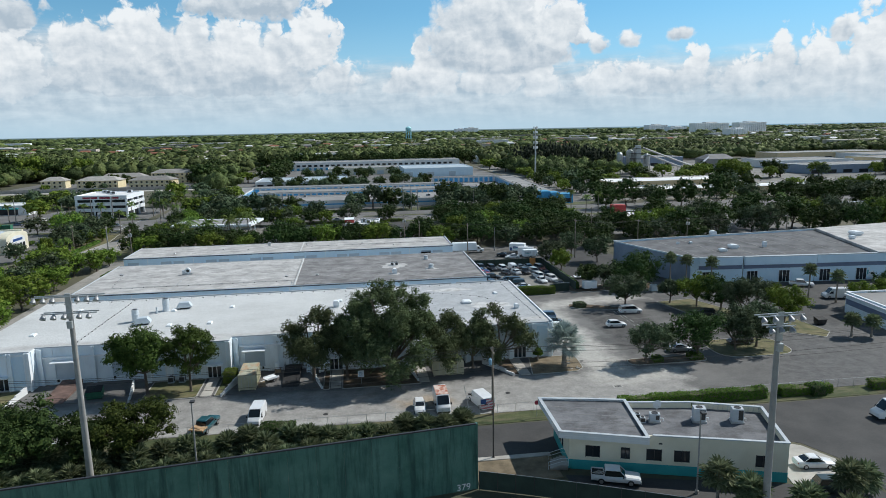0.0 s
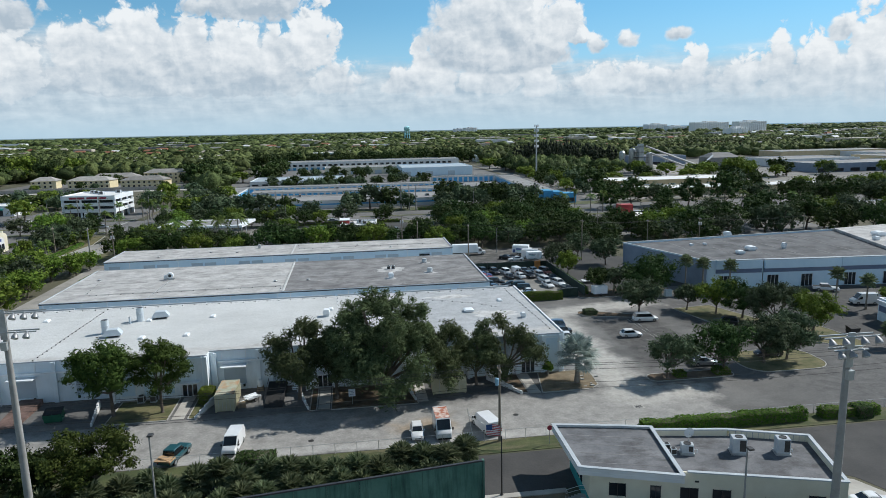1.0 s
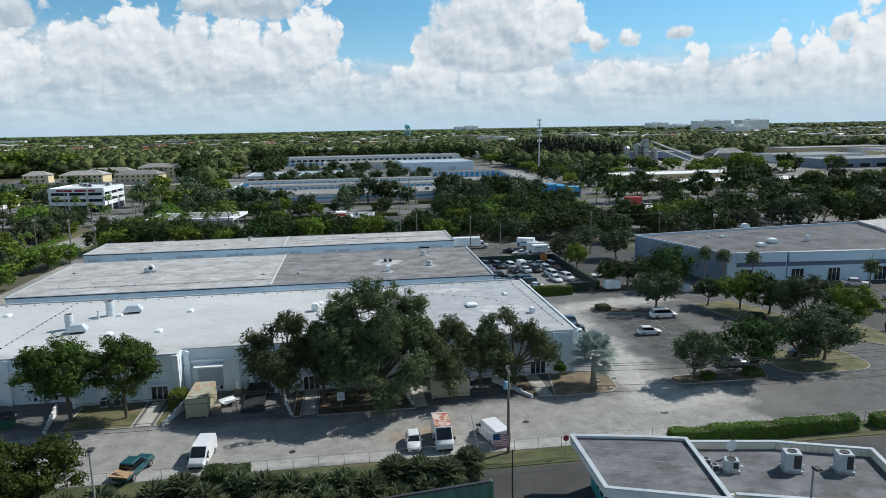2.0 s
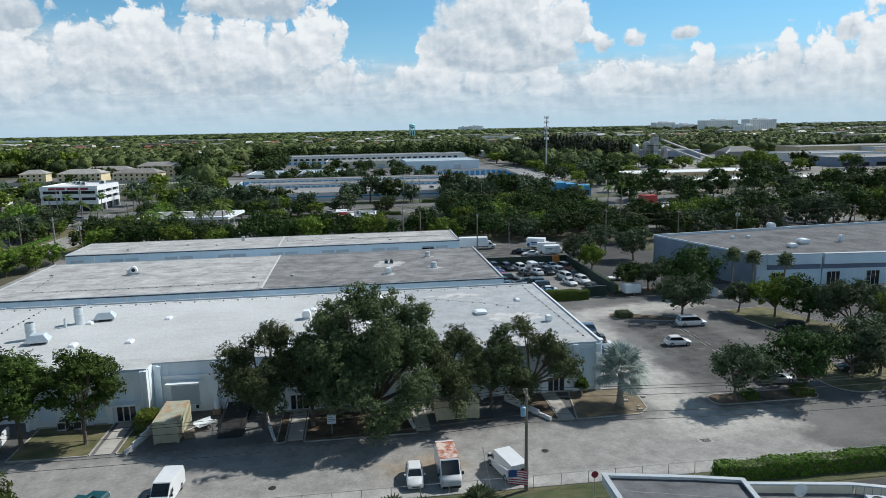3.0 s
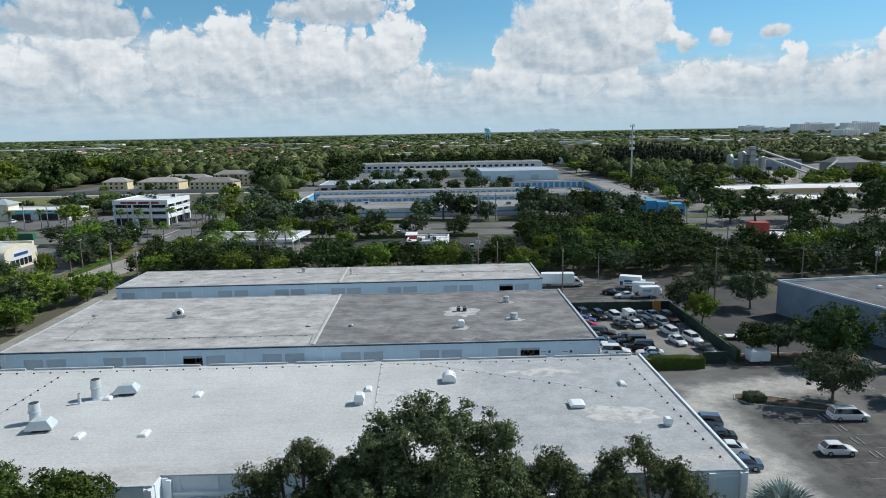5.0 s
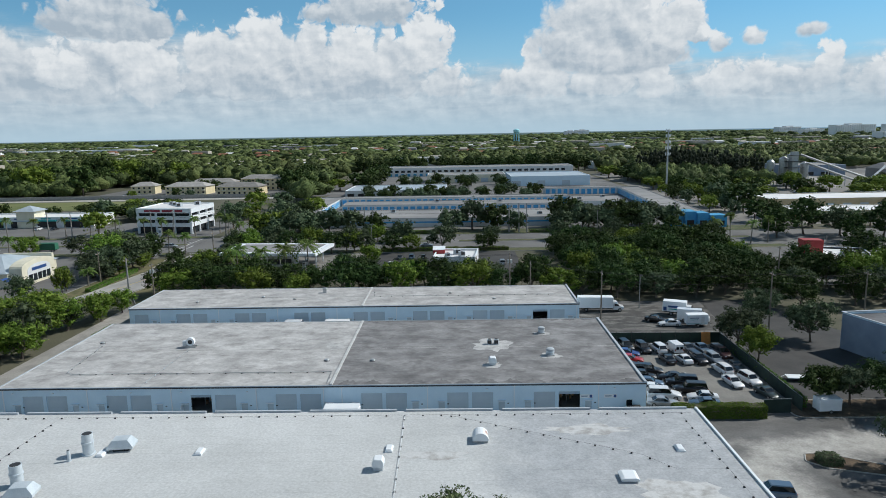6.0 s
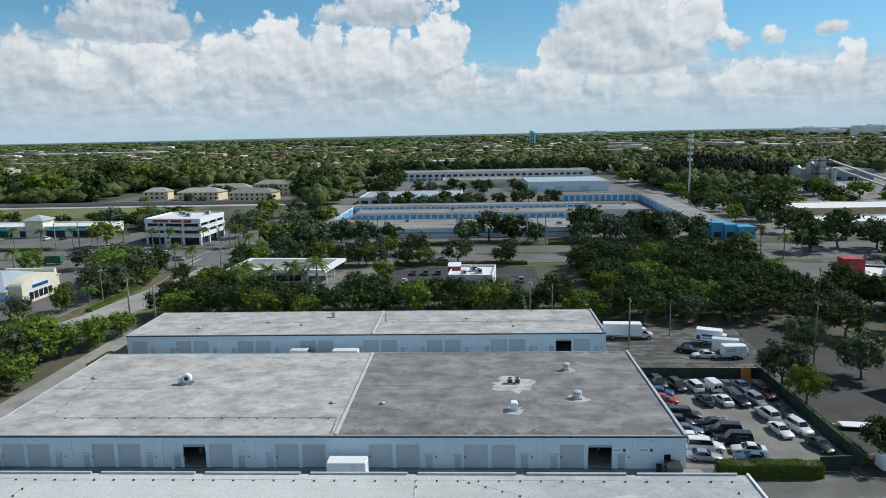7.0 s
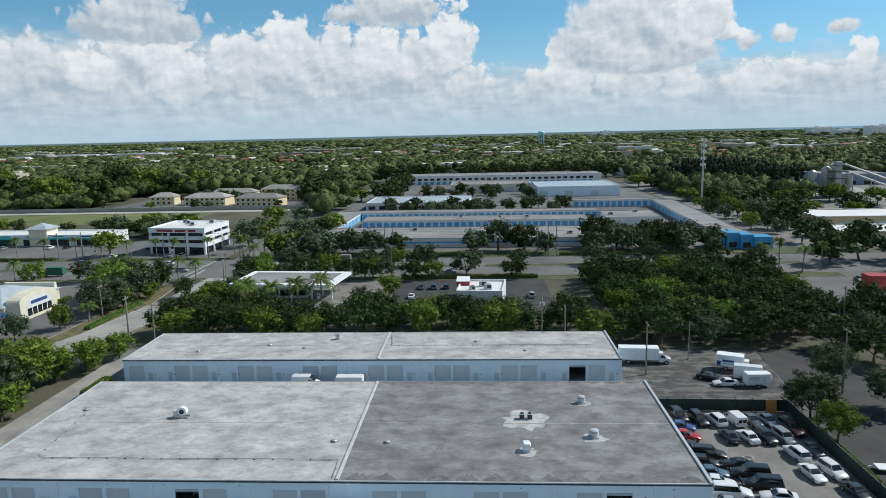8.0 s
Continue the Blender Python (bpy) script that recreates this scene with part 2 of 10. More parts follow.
def leaf_mat(name, dark, light, through=0.22, rough=0.7, rand=0.2, crowns=False):
    """Leaves: each leaf its own shade, a little light coming through."""
    m = bpy.data.materials.new(name)
    m.use_nodes = True
    t = m.node_tree
    b = t.nodes["Principled BSDF"]
    b.inputs["Roughness"].default_value = rough
    b.inputs["Specular IOR Level"].default_value = 0.08
    geo = t.nodes.new("ShaderNodeNewGeometry")
    mix = t.nodes.new("ShaderNodeMix")
    mix.data_type = "RGBA"
    mix.inputs[6].default_value, mix.inputs[7].default_value = (*dark, 1), (*light, 1)
    t.links.new(geo.outputs["Random Per Island"], mix.inputs[0])
    info = t.nodes.new("ShaderNodeObjectInfo")
    hsv = t.nodes.new("ShaderNodeHueSaturation")
    vr = node(t, "ShaderNodeMapRange")
    vr.inputs["To Min"].default_value, vr.inputs["To Max"].default_value = 1 - rand, 1 + rand
    t.links.new(info.outputs["Random"], vr.inputs["Value"])
    hr = node(t, "ShaderNodeMapRange")
    hr.inputs["To Min"].default_value, hr.inputs["To Max"].default_value = 0.48, 0.515
    t.links.new(info.outputs["Random"], hr.inputs["Value"])
    tc = t.nodes.new("ShaderNodeTexCoord")
    nz = node(t, "ShaderNodeTexNoise", Scale=0.03, Detail=3.0)
    t.links.new(tc.outputs["Object"], nz.inputs["Vector"])
    nr = node(t, "ShaderNodeMapRange")
    nr.inputs["From Min"].default_value, nr.inputs["From Max"].default_value = 0.3, 0.7
    nr.inputs["To Min"].default_value, nr.inputs["To Max"].default_value = 0.75, 1.25
    t.links.new(nz.outputs["Fac"], nr.inputs["Value"])
    mu = t.nodes.new("ShaderNodeMath")
    mu.operation = "MULTIPLY"
    t.links.new(vr.outputs[0], mu.inputs[0])
    t.links.new(nr.outputs[0], mu.inputs[1])
    tone = mu.outputs[0]
    if crowns:
        # leafy grain over the joined crowns of far woods
        vo = node(t, "ShaderNodeTexNoise", Scale=0.7, Detail=4.0, Roughness=0.7)
        t.links.new(tc.outputs["Object"], vo.inputs["Vector"])
        bp = node(t, "ShaderNodeBump", Strength=1.0, Distance=1.2)
        t.links.new(vo.outputs["Fac"], bp.inputs["Height"])
        t.links.new(bp.outputs[0], b.inputs["Normal"])
        cr = node(t, "ShaderNodeMapRange")
        cr.inputs["From Min"].default_value, cr.inputs["From Max"].default_value = 0.3, 0.7
        cr.inputs["To Min"].default_value, cr.inputs["To Max"].default_value = 0.4, 1.5
        t.links.new(vo.outputs["Fac"], cr.inputs["Value"])
        m2 = t.nodes.new("ShaderNodeMath")
        m2.operation = "MULTIPLY"
        t.links.new(tone, m2.inputs[0])
        t.links.new(cr.outputs[0], m2.inputs[1])
        tone = m2.outputs[0]
        nz.inputs["Scale"].default_value = 0.008
        nr.inputs["To Min"].default_value, nr.inputs["To Max"].default_value = 0.55, 1.45
    t.links.new(tone, hsv.inputs["Value"])
    t.links.new(hr.outputs[0], hsv.inputs["Hue"])
    t.links.new(mix.outputs[2], hsv.inputs["Color"])
    t.links.new(hsv.outputs[0], b.inputs["Base Color"])
    tr = t.nodes.new("ShaderNodeBsdfTranslucent")
    t.links.new(hsv.outputs[0], tr.inputs["Color"])
    sh = t.nodes.new("ShaderNodeMixShader")
    sh.inputs[0].default_value = through
    t.links.new(b.outputs[0], sh.inputs[1])
    t.links.new(tr.outputs[0], sh.inputs[2])
    t.links.new(sh.outputs[0], t.nodes["Material Output"].inputs["Surface"])
    MATS[name] = m
    return m


def paint(name, c, rough=0.35, metal=0.0, coat=0.6):
    return mat(name, tuple(v * 0.9 for v in c), c, rough=rough, big=1.5, fine=18, bump=0.0, metal=metal, grain=0.06, coat=coat)


GRASS = mat("grass", (0.030, 0.050, 0.016), (0.105, 0.115, 0.045), rough=0.95, big=0.25, fine=7, bump=0.6, grain=0.5, streak=((0.17, 0.14, 0.085), 0.12, 0.5, 0.7))
DRY = mat("dry_lawn", (0.06, 0.075, 0.025), (0.20, 0.17, 0.09), rough=0.95, big=0.35, fine=10, bump=0.6, grain=0.45)
MEADOW = mat("mown_meadow", (0.085, 0.115, 0.030), (0.20, 0.205, 0.075), rough=0.95, big=0.03, fine=2.0, bump=0.4, grain=0.35)
SOIL = mat("ground_soil", (0.05, 0.055, 0.03), (0.13, 0.12, 0.08), rough=0.95, big=0.03, fine=2.5, bump=0.5, grain=0.4)
MULCH = mat("mulch", (0.05, 0.035, 0.022), (0.17, 0.12, 0.075), rough=0.95, big=0.6, fine=14, bump=0.7, grain=0.5)
ASPHALT = mat("asphalt_dark", (0.036, 0.036, 0.037), (0.068, 0.066, 0.064), rough=0.88, big=0.18, fine=4, bump=0.2, grain=0.34)
ASPHALT_OLD = mat("asphalt_worn", (0.10, 0.098, 0.093), (0.20, 0.192, 0.18), rough=0.9, big=0.09, fine=3.4, bump=0.2, grain=0.36,
                  streak=((0.085, 0.082, 0.078), 0.05, 0.11, 0.8))
ASPHALT_GREY = mat("asphalt_grey", (0.11, 0.108, 0.105), (0.19, 0.186, 0.18), rough=0.9, big=0.05, fine=12, bump=0.15, grain=0.15)
STALL = mat("asphalt_stalls", (0.040, 0.039, 0.038), (0.095, 0.092, 0.087), rough=0.9, big=0.2, fine=3.0, bump=0.2, grain=0.4,
            streak=((0.24, 0.23, 0.21), 0.2, 0.45, 0.8))
LOT = mat("lot_concrete", (0.16, 0.154, 0.143), (0.265, 0.255, 0.232), rough=0.9, big=0.14, fine=3.4, bump=0.15, grain=0.3,
          streak=((0.12, 0.11, 0.1), 0.1, 0.14, 0.6))
CONCRETE = mat("concrete", (0.30, 0.29, 0.27), (0.46, 0.45, 0.42), rough=0.85, big=0.4, fine=8, bump=0.15, grain=0.15)
KERB = mat("kerb_concrete", (0.28, 0.27, 0.25), (0.45, 0.44, 0.41), rough=0.85, big=0.7, fine=9, bump=0.15, grain=0.2)
SIDEWALK = mat("pavement_concrete", (0.34, 0.32, 0.29), (0.50, 0.48, 0.44), rough=0.88, big=0.3, fine=8, bump=0.12, grain=0.14)
ROOF_WHITE = mat("roof_coating_white", (0.49, 0.50, 0.495), (0.60, 0.61, 0.605), rough=0.75, big=0.10, fine=4, bump=0.06, grain=0.13,
                 stretch=(0.35, 1.3, 1), streak=((0.42, 0.41, 0.395), 0.03, 0.42, 0.8))
ROOF_GREY = mat("roof_coating_weathered", (0.33, 0.323, 0.316), (0.56, 0.552, 0.54), rough=0.85, big=0.22, fine=2.0, bump=0.08,
                grain=0.34, stretch=(0.8, 1.1, 1), streak=((0.20, 0.19, 0.185), 0.30, 0.42, 0.55), contrast=(0.3, 0.66))
ROOF_GRAVEL = mat("roof_gravel", (0.20, 0.195, 0.19), (0.32, 0.31, 0.30), rough=0.92, big=0.16, fine=3.5, bump=0.35, grain=0.32,
                  streak=((0.14, 0.135, 0.13), 0.15, 0.1, 0.6))
ROOF_FAR = mat("roof_far_grey", (0.20, 0.20, 0.20), (0.33, 0.325, 0.318), rough=0.88, big=0.06, fine=3, bump=0.1, grain=0.15,
               streak=((0.18, 0.175, 0.17), 0.02, 0.15, 0.7))
ROOF_PALE = mat("roof_far_white", (0.66, 0.66, 0.65), (0.80, 0.80, 0.79), rough=0.7, big=0.05, fine=3, bump=0.05, grain=0.06)
ROOF_TILE = mat("roof_tiles_tan", (0.38, 0.34, 0.28), (0.52, 0.48, 0.41), rough=0.85, big=0.3, fine=6, bump=0.3, grain=0.2)
ROOF_RED = mat("roof_tiles_red", (0.22, 0.09, 0.05), (0.38, 0.17, 0.10), rough=0.85, big=0.2, fine=5, bump=0.3, grain=0.2, rand=0.3)
ROOF_METAL = mat("roof_metal_pale", (0.42, 0.49, 0.54), (0.55, 0.61, 0.65), rough=0.45, big=0.3, fine=5, bump=0.05, grain=0.08, metal=0.2)
WALL_BLUE = mat("wall_pale_blue", (0.58, 0.73, 0.84), (0.66, 0.80, 0.90), rough=0.8, big=0.35, fine=10, bump=0.08, grain=0.06)
WALL_WHITE = mat("wall_white_blue", (0.74, 0.83, 0.89), (0.82, 0.89, 0.93), rough=0.8, big=0.3, fine=9, bump=0.08, grain=0.06,
                 streak=((0.60, 0.63, 0.64), 0.5, 0.5, 0.4, 0.15))
WALL_LIGHT = mat("wall_off_white", (0.62, 0.64, 0.65), (0.75, 0.76, 0.76), rough=0.8, big=0.3, fine=9, bump=0.06, grain=0.06)
WALL_CREAM = mat("wall_cream", (0.66, 0.62, 0.48), (0.76, 0.72, 0.58), rough=0.8, big=0.4, fine=9, bump=0.08, grain=0.06)
WALL_TAN = mat("wall_tan", (0.50, 0.40, 0.24), (0.62, 0.51, 0.33), rough=0.82, big=0.3, fine=8, bump=0.1, grain=0.08)
WALL_YELLOW = mat("wall_pale_yellow", (0.66, 0.56, 0.34), (0.76, 0.67, 0.45), rough=0.82, big=0.3, fine=8, bump=0.1, grain=0.06)
WALL_GREY = mat("wall_grey_blue", (0.20, 0.25, 0.33), (0.27, 0.33, 0.42), rough=0.8, big=0.3, fine=8, bump=0.08, grain=0.07)
WALL_NAVY = mat("band_slate_blue", (0.13, 0.17, 0.26), (0.18, 0.22, 0.32), rough=0.75, big=0.4, fine=8, bump=0.05, grain=0.06)
TEAL = mat("paint_teal", (0.03, 0.30, 0.31), (0.05, 0.38, 0.38), rough=0.7, big=0.5, fine=8, bump=0.06, grain=0.08)
BLUE = mat("paint_bright_blue", (0.06, 0.34, 0.66), (0.10, 0.42, 0.75), rough=0.6, big=0.4, fine=6, bump=0.05, grain=0.07)
BLUE_DOOR = mat("paint_door_blue", (0.04, 0.26, 0.48), (0.06, 0.33, 0.56), rough=0.6, big=0.6, fine=6, bump=0.05, grain=0.08)
RED_WALL = mat("wall_red", (0.32, 0.035, 0.035), (0.42, 0.05, 0.05), rough=0.7, big=0.5, fine=8, bump=0.08, grain=0.08)
DARK_WALL = mat("wall_dark", (0.035, 0.035, 0.04), (0.06, 0.06, 0.065), rough=0.7, big=0.5, fine=8, bump=0.08, grain=0.1)
TRIM_WHITE = mat("trim_white", (0.74, 0.78, 0.81), (0.83, 0.86, 0.88), rough=0.6, big=0.6, fine=8, bump=0.04, grain=0.05)
COPE = mat("coping_weathered", (0.36, 0.40, 0.44), (0.50, 0.54, 0.57), rough=0.7, big=0.5, fine=5, bump=0.05, grain=0.12)
TRIM_DARK = mat("trim_near_black", (0.02, 0.022, 0.03), (0.04, 0.042, 0.05), rough=0.6, big=0.5, fine=8, bump=0.05, grain=0.1)
SHUTTER = mat("shutter_grey_blue", (0.44, 0.52, 0.58), (0.51, 0.59, 0.65), rough=0.55, big=0.5, fine=7, bump=0.05, grain=0.05,
              rand=0.06)
STEEL = mat("galvanised_steel", (0.40, 0.42, 0.43), (0.56, 0.58, 0.59), rough=0.45, big=1.2, fine=9, bump=0.06, metal=0.6, grain=0.12)
LAMP_STEEL = mat("lamp_aluminium_dull", (0.20, 0.21, 0.22), (0.34, 0.35, 0.36), rough=0.5, big=1.2, fine=9, bump=0.06, metal=0.5, grain=0.15)
DUCT = mat("duct_painted_steel", (0.52, 0.58, 0.62), (0.64, 0.69, 0.72), rough=0.5, big=1.0, fine=8, bump=0.05, metal=0.2, grain=0.08)
DARK_METAL = mat("dark_metal", (0.03, 0.03, 0.032), (0.06, 0.06, 0.06), rough=0.55, big=1.5, fine=10, bump=0.05, metal=0.3, grain=0.15)
BLACK = mat("black_rubber", (0.012, 0.012, 0.013), (0.028, 0.028, 0.028), rough=0.8, big=2, fine=12, bump=0.1, grain=0.2)
INTERIOR = mat("dark_interior", (0.02, 0.02, 0.022), (0.05, 0.048, 0.045), rough=0.9, big=0.6, fine=4, bump=0.1, grain=0.3)
SCREEN = mat("fence_screen_green", (0.012, 0.028, 0.022), (0.028, 0.05, 0.04), rough=0.85, big=0.5, fine=9, bump=0.15, grain=0.2)
GREEN_PAINT = mat("outfield_wall_green", (0.042, 0.125, 0.098), (0.095, 0.205, 0.168), rough=0.75, big=0.4, fine=5, bump=0.1,
                  grain=0.15, streak=((0.012, 0.050, 0.042), 1.1, 1.1, 0.85, 0.10))
DUMP_GREEN = mat("dumpster_green", (0.02, 0.12, 0.07), (0.04, 0.17, 0.10), rough=0.6, big=1.2, fine=8, bump=0.1, grain=0.15)
CONTAINER = mat("container_beige", (0.42, 0.40, 0.27), (0.56, 0.53, 0.38), rough=0.7, big=0.8, fine=6, bump=0.1, grain=0.1)
CONTAINER_TOP = mat("container_roof_rusty", (0.30, 0.33, 0.26), (0.48, 0.47, 0.36), rough=0.8, big=0.8, fine=6, bump=0.1, grain=0.15,
                    streak=((0.42, 0.18, 0.06), 0.5, 0.35, 0.9))
RUST = mat("rusty_sheet", (0.35, 0.10, 0.05), (0.62, 0.52, 0.46), rough=0.8, big=1.1, fine=6, bump=0.1, grain=0.2, contrast=(0.42, 0.58))
WOOD = mat("weathered_wood", (0.20, 0.15, 0.10), (0.34, 0.27, 0.19), rough=0.85, big=2, fine=14, stretch=(1, 1, 0.2), bump=0.25, grain=0.25)
POLE_WOOD = mat("pole_wood", (0.17, 0.14, 0.11), (0.30, 0.26, 0.21), rough=0.9, big=1.5, fine=14, stretch=(2, 2, 0.15), bump=0.3, grain=0.25)
POLE_CONCRETE = mat("pole_concrete", (0.25, 0.245, 0.235), (0.36, 0.352, 0.335), rough=0.8, big=0.7, fine=9, bump=0.1, grain=0.12)
PLY = mat("plywood", (0.42, 0.26, 0.14), (0.56, 0.38, 0.22), rough=0.8, big=1.5, fine=9, bump=0.15, grain=0.15)
ORANGE = mat("orange_board", (0.50, 0.20, 0.05), (0.62, 0.28, 0.08), rough=0.7, big=1, fine=8, bump=0.1, grain=0.1)
BARK = mat("bark", (0.07, 0.055, 0.042), (0.19, 0.155, 0.125), rough=0.95, big=1.5, fine=9, stretch=(1, 1, 0.3), bump=0.6, grain=0.35)
PALM_BARK = mat("palm_bark", (0.16, 0.14, 0.12), (0.30, 0.27, 0.23), rough=0.92, big=2, fine=7, stretch=(0.3, 0.3, 3), bump=0.5, grain=0.25)
LINE_WHITE = mat("road_line_white", (0.42, 0.42, 0.41), (0.66, 0.66, 0.64), rough=0.7, big=0.8, fine=9, bump=0.05, grain=0.15)
LINE_YELLOW = mat("road_line_yellow", (0.48, 0.36, 0.06), (0.62, 0.47, 0.10), rough=0.7, big=0.8, fine=9, bump=0.05, grain=0.15)
WATER_BLUE = mat("tower_turquoise", (0.38, 0.74, 0.80), (0.46, 0.80, 0.86), rough=0.55, big=0.3, fine=4, bump=0.03, grain=0.06)
RUST_DARK = mat("rusty_steel_plate", (0.07, 0.045, 0.038), (0.20, 0.13, 0.11), rough=0.8, big=0.8, fine=6, bump=0.15, grain=0.25)
LINE_FADED = mat("road_line_faded", (0.08, 0.078, 0.075), (0.25, 0.245, 0.235), rough=0.8, big=0.9, fine=7, bump=0.05, grain=0.3)
ROOF_DARK = mat("roof_felt_dark", (0.085, 0.087, 0.093), (0.16, 0.162, 0.168), rough=0.9, big=0.25, fine=7, bump=0.15, grain=0.2, streak=((0.05, 0.05, 0.052), 0.25, 0.2, 0.8))
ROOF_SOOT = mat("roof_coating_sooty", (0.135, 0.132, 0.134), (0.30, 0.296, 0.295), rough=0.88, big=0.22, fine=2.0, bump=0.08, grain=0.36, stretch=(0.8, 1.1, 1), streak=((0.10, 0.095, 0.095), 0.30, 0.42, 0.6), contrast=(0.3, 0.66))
ROOF_TIDE = mat("roof_tide_stain", (0.085, 0.082, 0.083), (0.19, 0.186, 0.186), rough=0.85, big=0.5, fine=3.0, bump=0.05, grain=0.3, streak=((0.22, 0.215, 0.213), 0.6, 0.6, 0.9))
ROOF_DIRT = mat("roof_coating_dirty", (0.36, 0.35, 0.335), (0.57, 0.572, 0.565), rough=0.8, big=0.6, fine=3.0, bump=0.05, grain=0.2, contrast=(0.36, 0.56))
ROOF_FELT = mat("roof_felt_grey", (0.10, 0.103, 0.112), (0.205, 0.208, 0.218), rough=0.9, big=0.3, fine=5, bump=0.12, grain=0.3, streak=((0.065, 0.064, 0.066), 0.35, 0.5, 0.85))
SIGN_RED = mat("sign_maroon", (0.25, 0.02, 0.04), (0.32, 0.03, 0.06), rough=0.5, big=1, fine=6, bump=0.0, grain=0.05)
SIGN_BLUE = mat("sign_navy", (0.02, 0.06, 0.20), (0.04, 0.10, 0.28), rough=0.5, big=1, fine=6, bump=0.0, grain=0.05)
FLAG_RED = mat("flag_red", (0.42, 0.03, 0.05), (0.52, 0.05, 0.07), rough=0.8, big=2, fine=10, bump=0.1, grain=0.1)
FLAG_WHITE = mat("flag_white", (0.68, 0.68, 0.70), (0.78, 0.78, 0.78), rough=0.8, big=2, fine=10, bump=0.1, grain=0.06)
PLASTIC_BLUE = mat("canister_pale_blue", (0.20, 0.38, 0.52), (0.28, 0.46, 0.60), rough=0.5, big=2, fine=10, bump=0.03, grain=0.08)
SAND = mat("aggregate_sand", (0.24, 0.23, 0.21), (0.40, 0.385, 0.355), rough=0.95, big=0.06, fine=2, bump=0.3, grain=0.15)

GLASS = mat("window_glass", (0.012, 0.016, 0.02), (0.03, 0.038, 0.045), rough=0.08, big=0.3, fine=2, bump=0.0, grain=0.1, spec=0.45)
CAR_GLASS = mat("car_glass", (0.008, 0.010, 0.012), (0.02, 0.024, 0.028), rough=0.05, big=0.5, fine=3, bump=0.0, grain=0.1, spec=0.9)
LAMP_GLASS = mat("lamp_lens", (0.55, 0.56, 0.58), (0.75, 0.76, 0.78), rough=0.12, big=2, fine=6, bump=0.0, grain=0.05, spec=0.8)
TAIL = mat("tail_lamp_red", (0.28, 0.01, 0.01), (0.40, 0.02, 0.02), rough=0.2, big=3, fine=6, bump=0.0, grain=0.05)
CHROME = mat("rim_alloy", (0.36, 0.37, 0.38), (0.50, 0.51, 0.52), rough=0.35, big=3, fine=9, bump=0.0, metal=0.8, grain=0.1)
CAR_WHITE = paint("car_white", (0.78, 0.79, 0.80))
CAR_BLACK = paint("car_black", (0.012, 0.012, 0.014))
CAR_GREY = paint("car_grey", (0.13, 0.14, 0.15), metal=0.4)
CAR_SILVER = paint("car_silver", (0.42, 0.44, 0.46), metal=0.5)
CAR_RED = paint("car_red", (0.42, 0.015, 0.02))
CAR_BLUE = paint("car_blue", (0.03, 0.08, 0.26))
CAR_STEEL = paint("car_steel_blue", (0.10, 0.16, 0.24), metal=0.3)
CAR_BROWN = paint("car_dark_maroon", (0.06, 0.018, 0.016))
CAR_TEAL = paint("car_dark_teal", (0.02, 0.09, 0.11))
CAR_GREEN = paint("car_dark_green", (0.045, 0.06, 0.055), metal=0.3)

OAK = leaf_mat("leaves_oak", (0.040, 0.060, 0.026), (0.170, 0.210, 0.098), 0.2)
FICUS = leaf_mat("leaves_dark_green", (0.017, 0.036, 0.011), (0.074, 0.118, 0.034), 0.13)
BRIGHT = leaf_mat("leaves_bright_green", (0.066, 0.124, 0.018), (0.215, 0.300, 0.052), 0.22)
OLIVE = leaf_mat("leaves_olive", (0.034, 0.053, 0.028), (0.120, 0.156, 0.084), 0.16)
FAR_TUFT = leaf_mat("leaves_far_tufts", (0.070, 0.104, 0.036), (0.120, 0.158, 0.056), 0.15, rand=0.05)
FAR_LEAF = leaf_mat("leaves_far_wood", (0.042, 0.066, 0.024), (0.150, 0.195, 0.068), 0.12, rand=0.05, crowns=True)
PALM_LEAF = leaf_mat("palm_fronds", (0.060, 0.115, 0.024), (0.18, 0.25, 0.07), 0.25)
SILVER_LEAF = leaf_mat("silver_palm_fans", (0.19, 0.24, 0.215), (0.40, 0.45, 0.41), through=0.22)
PALMETTO = leaf_mat("palmetto_fans", (0.080, 0.108, 0.050), (0.235, 0.27, 0.155), 0.25)
HEDGE = leaf_mat("hedge_leaves", (0.045, 0.100, 0.016), (0.145, 0.230, 0.040))
PINE = leaf_mat("leaves_casuarina", (0.030, 0.040, 0.027), (0.068, 0.084, 0.055), 0.1)

ROOF_SLATE = mat("roof_shingles_grey", (0.25, 0.24, 0.225), (0.38, 0.365, 0.34), rough=0.9, big=0.3, fine=6, bump=0.3, grain=0.2, rand=0.25)
ASPHALT_PALE = mat("asphalt_bleached", (0.26, 0.252, 0.238), (0.40, 0.388, 0.366), rough=0.9, big=0.05, fine=6, bump=0.15, grain=0.2, streak=((0.17, 0.165, 0.158), 0.08, 0.08, 0.7))
LITTER = mat("dry_leaf_litter", (0.10, 0.08, 0.048), (0.26, 0.205, 0.135), rough=0.95, big=0.5, fine=12, bump=0.6, grain=0.5)
LAWN_LEAF = leaf_mat("leaves_mid_green", (0.026, 0.048, 0.011), (0.092, 0.130, 0.029), 0.14)
DUST = mat("dusty_asphalt", (0.235, 0.226, 0.21), (0.39, 0.374, 0.342), rough=0.92, big=0.12, fine=3.2, bump=0.15, grain=0.3, streak=((0.15, 0.145, 0.14), 0.12, 0.1, 0.7))
ROOF_PATCH = mat("roof_patch_pale", (0.40, 0.40, 0.395), (0.56, 0.555, 0.545), rough=0.85, big=0.7, fine=3, bump=0.05, grain=0.25, streak=((0.25, 0.245, 0.24), 0.5, 0.5, 0.8))
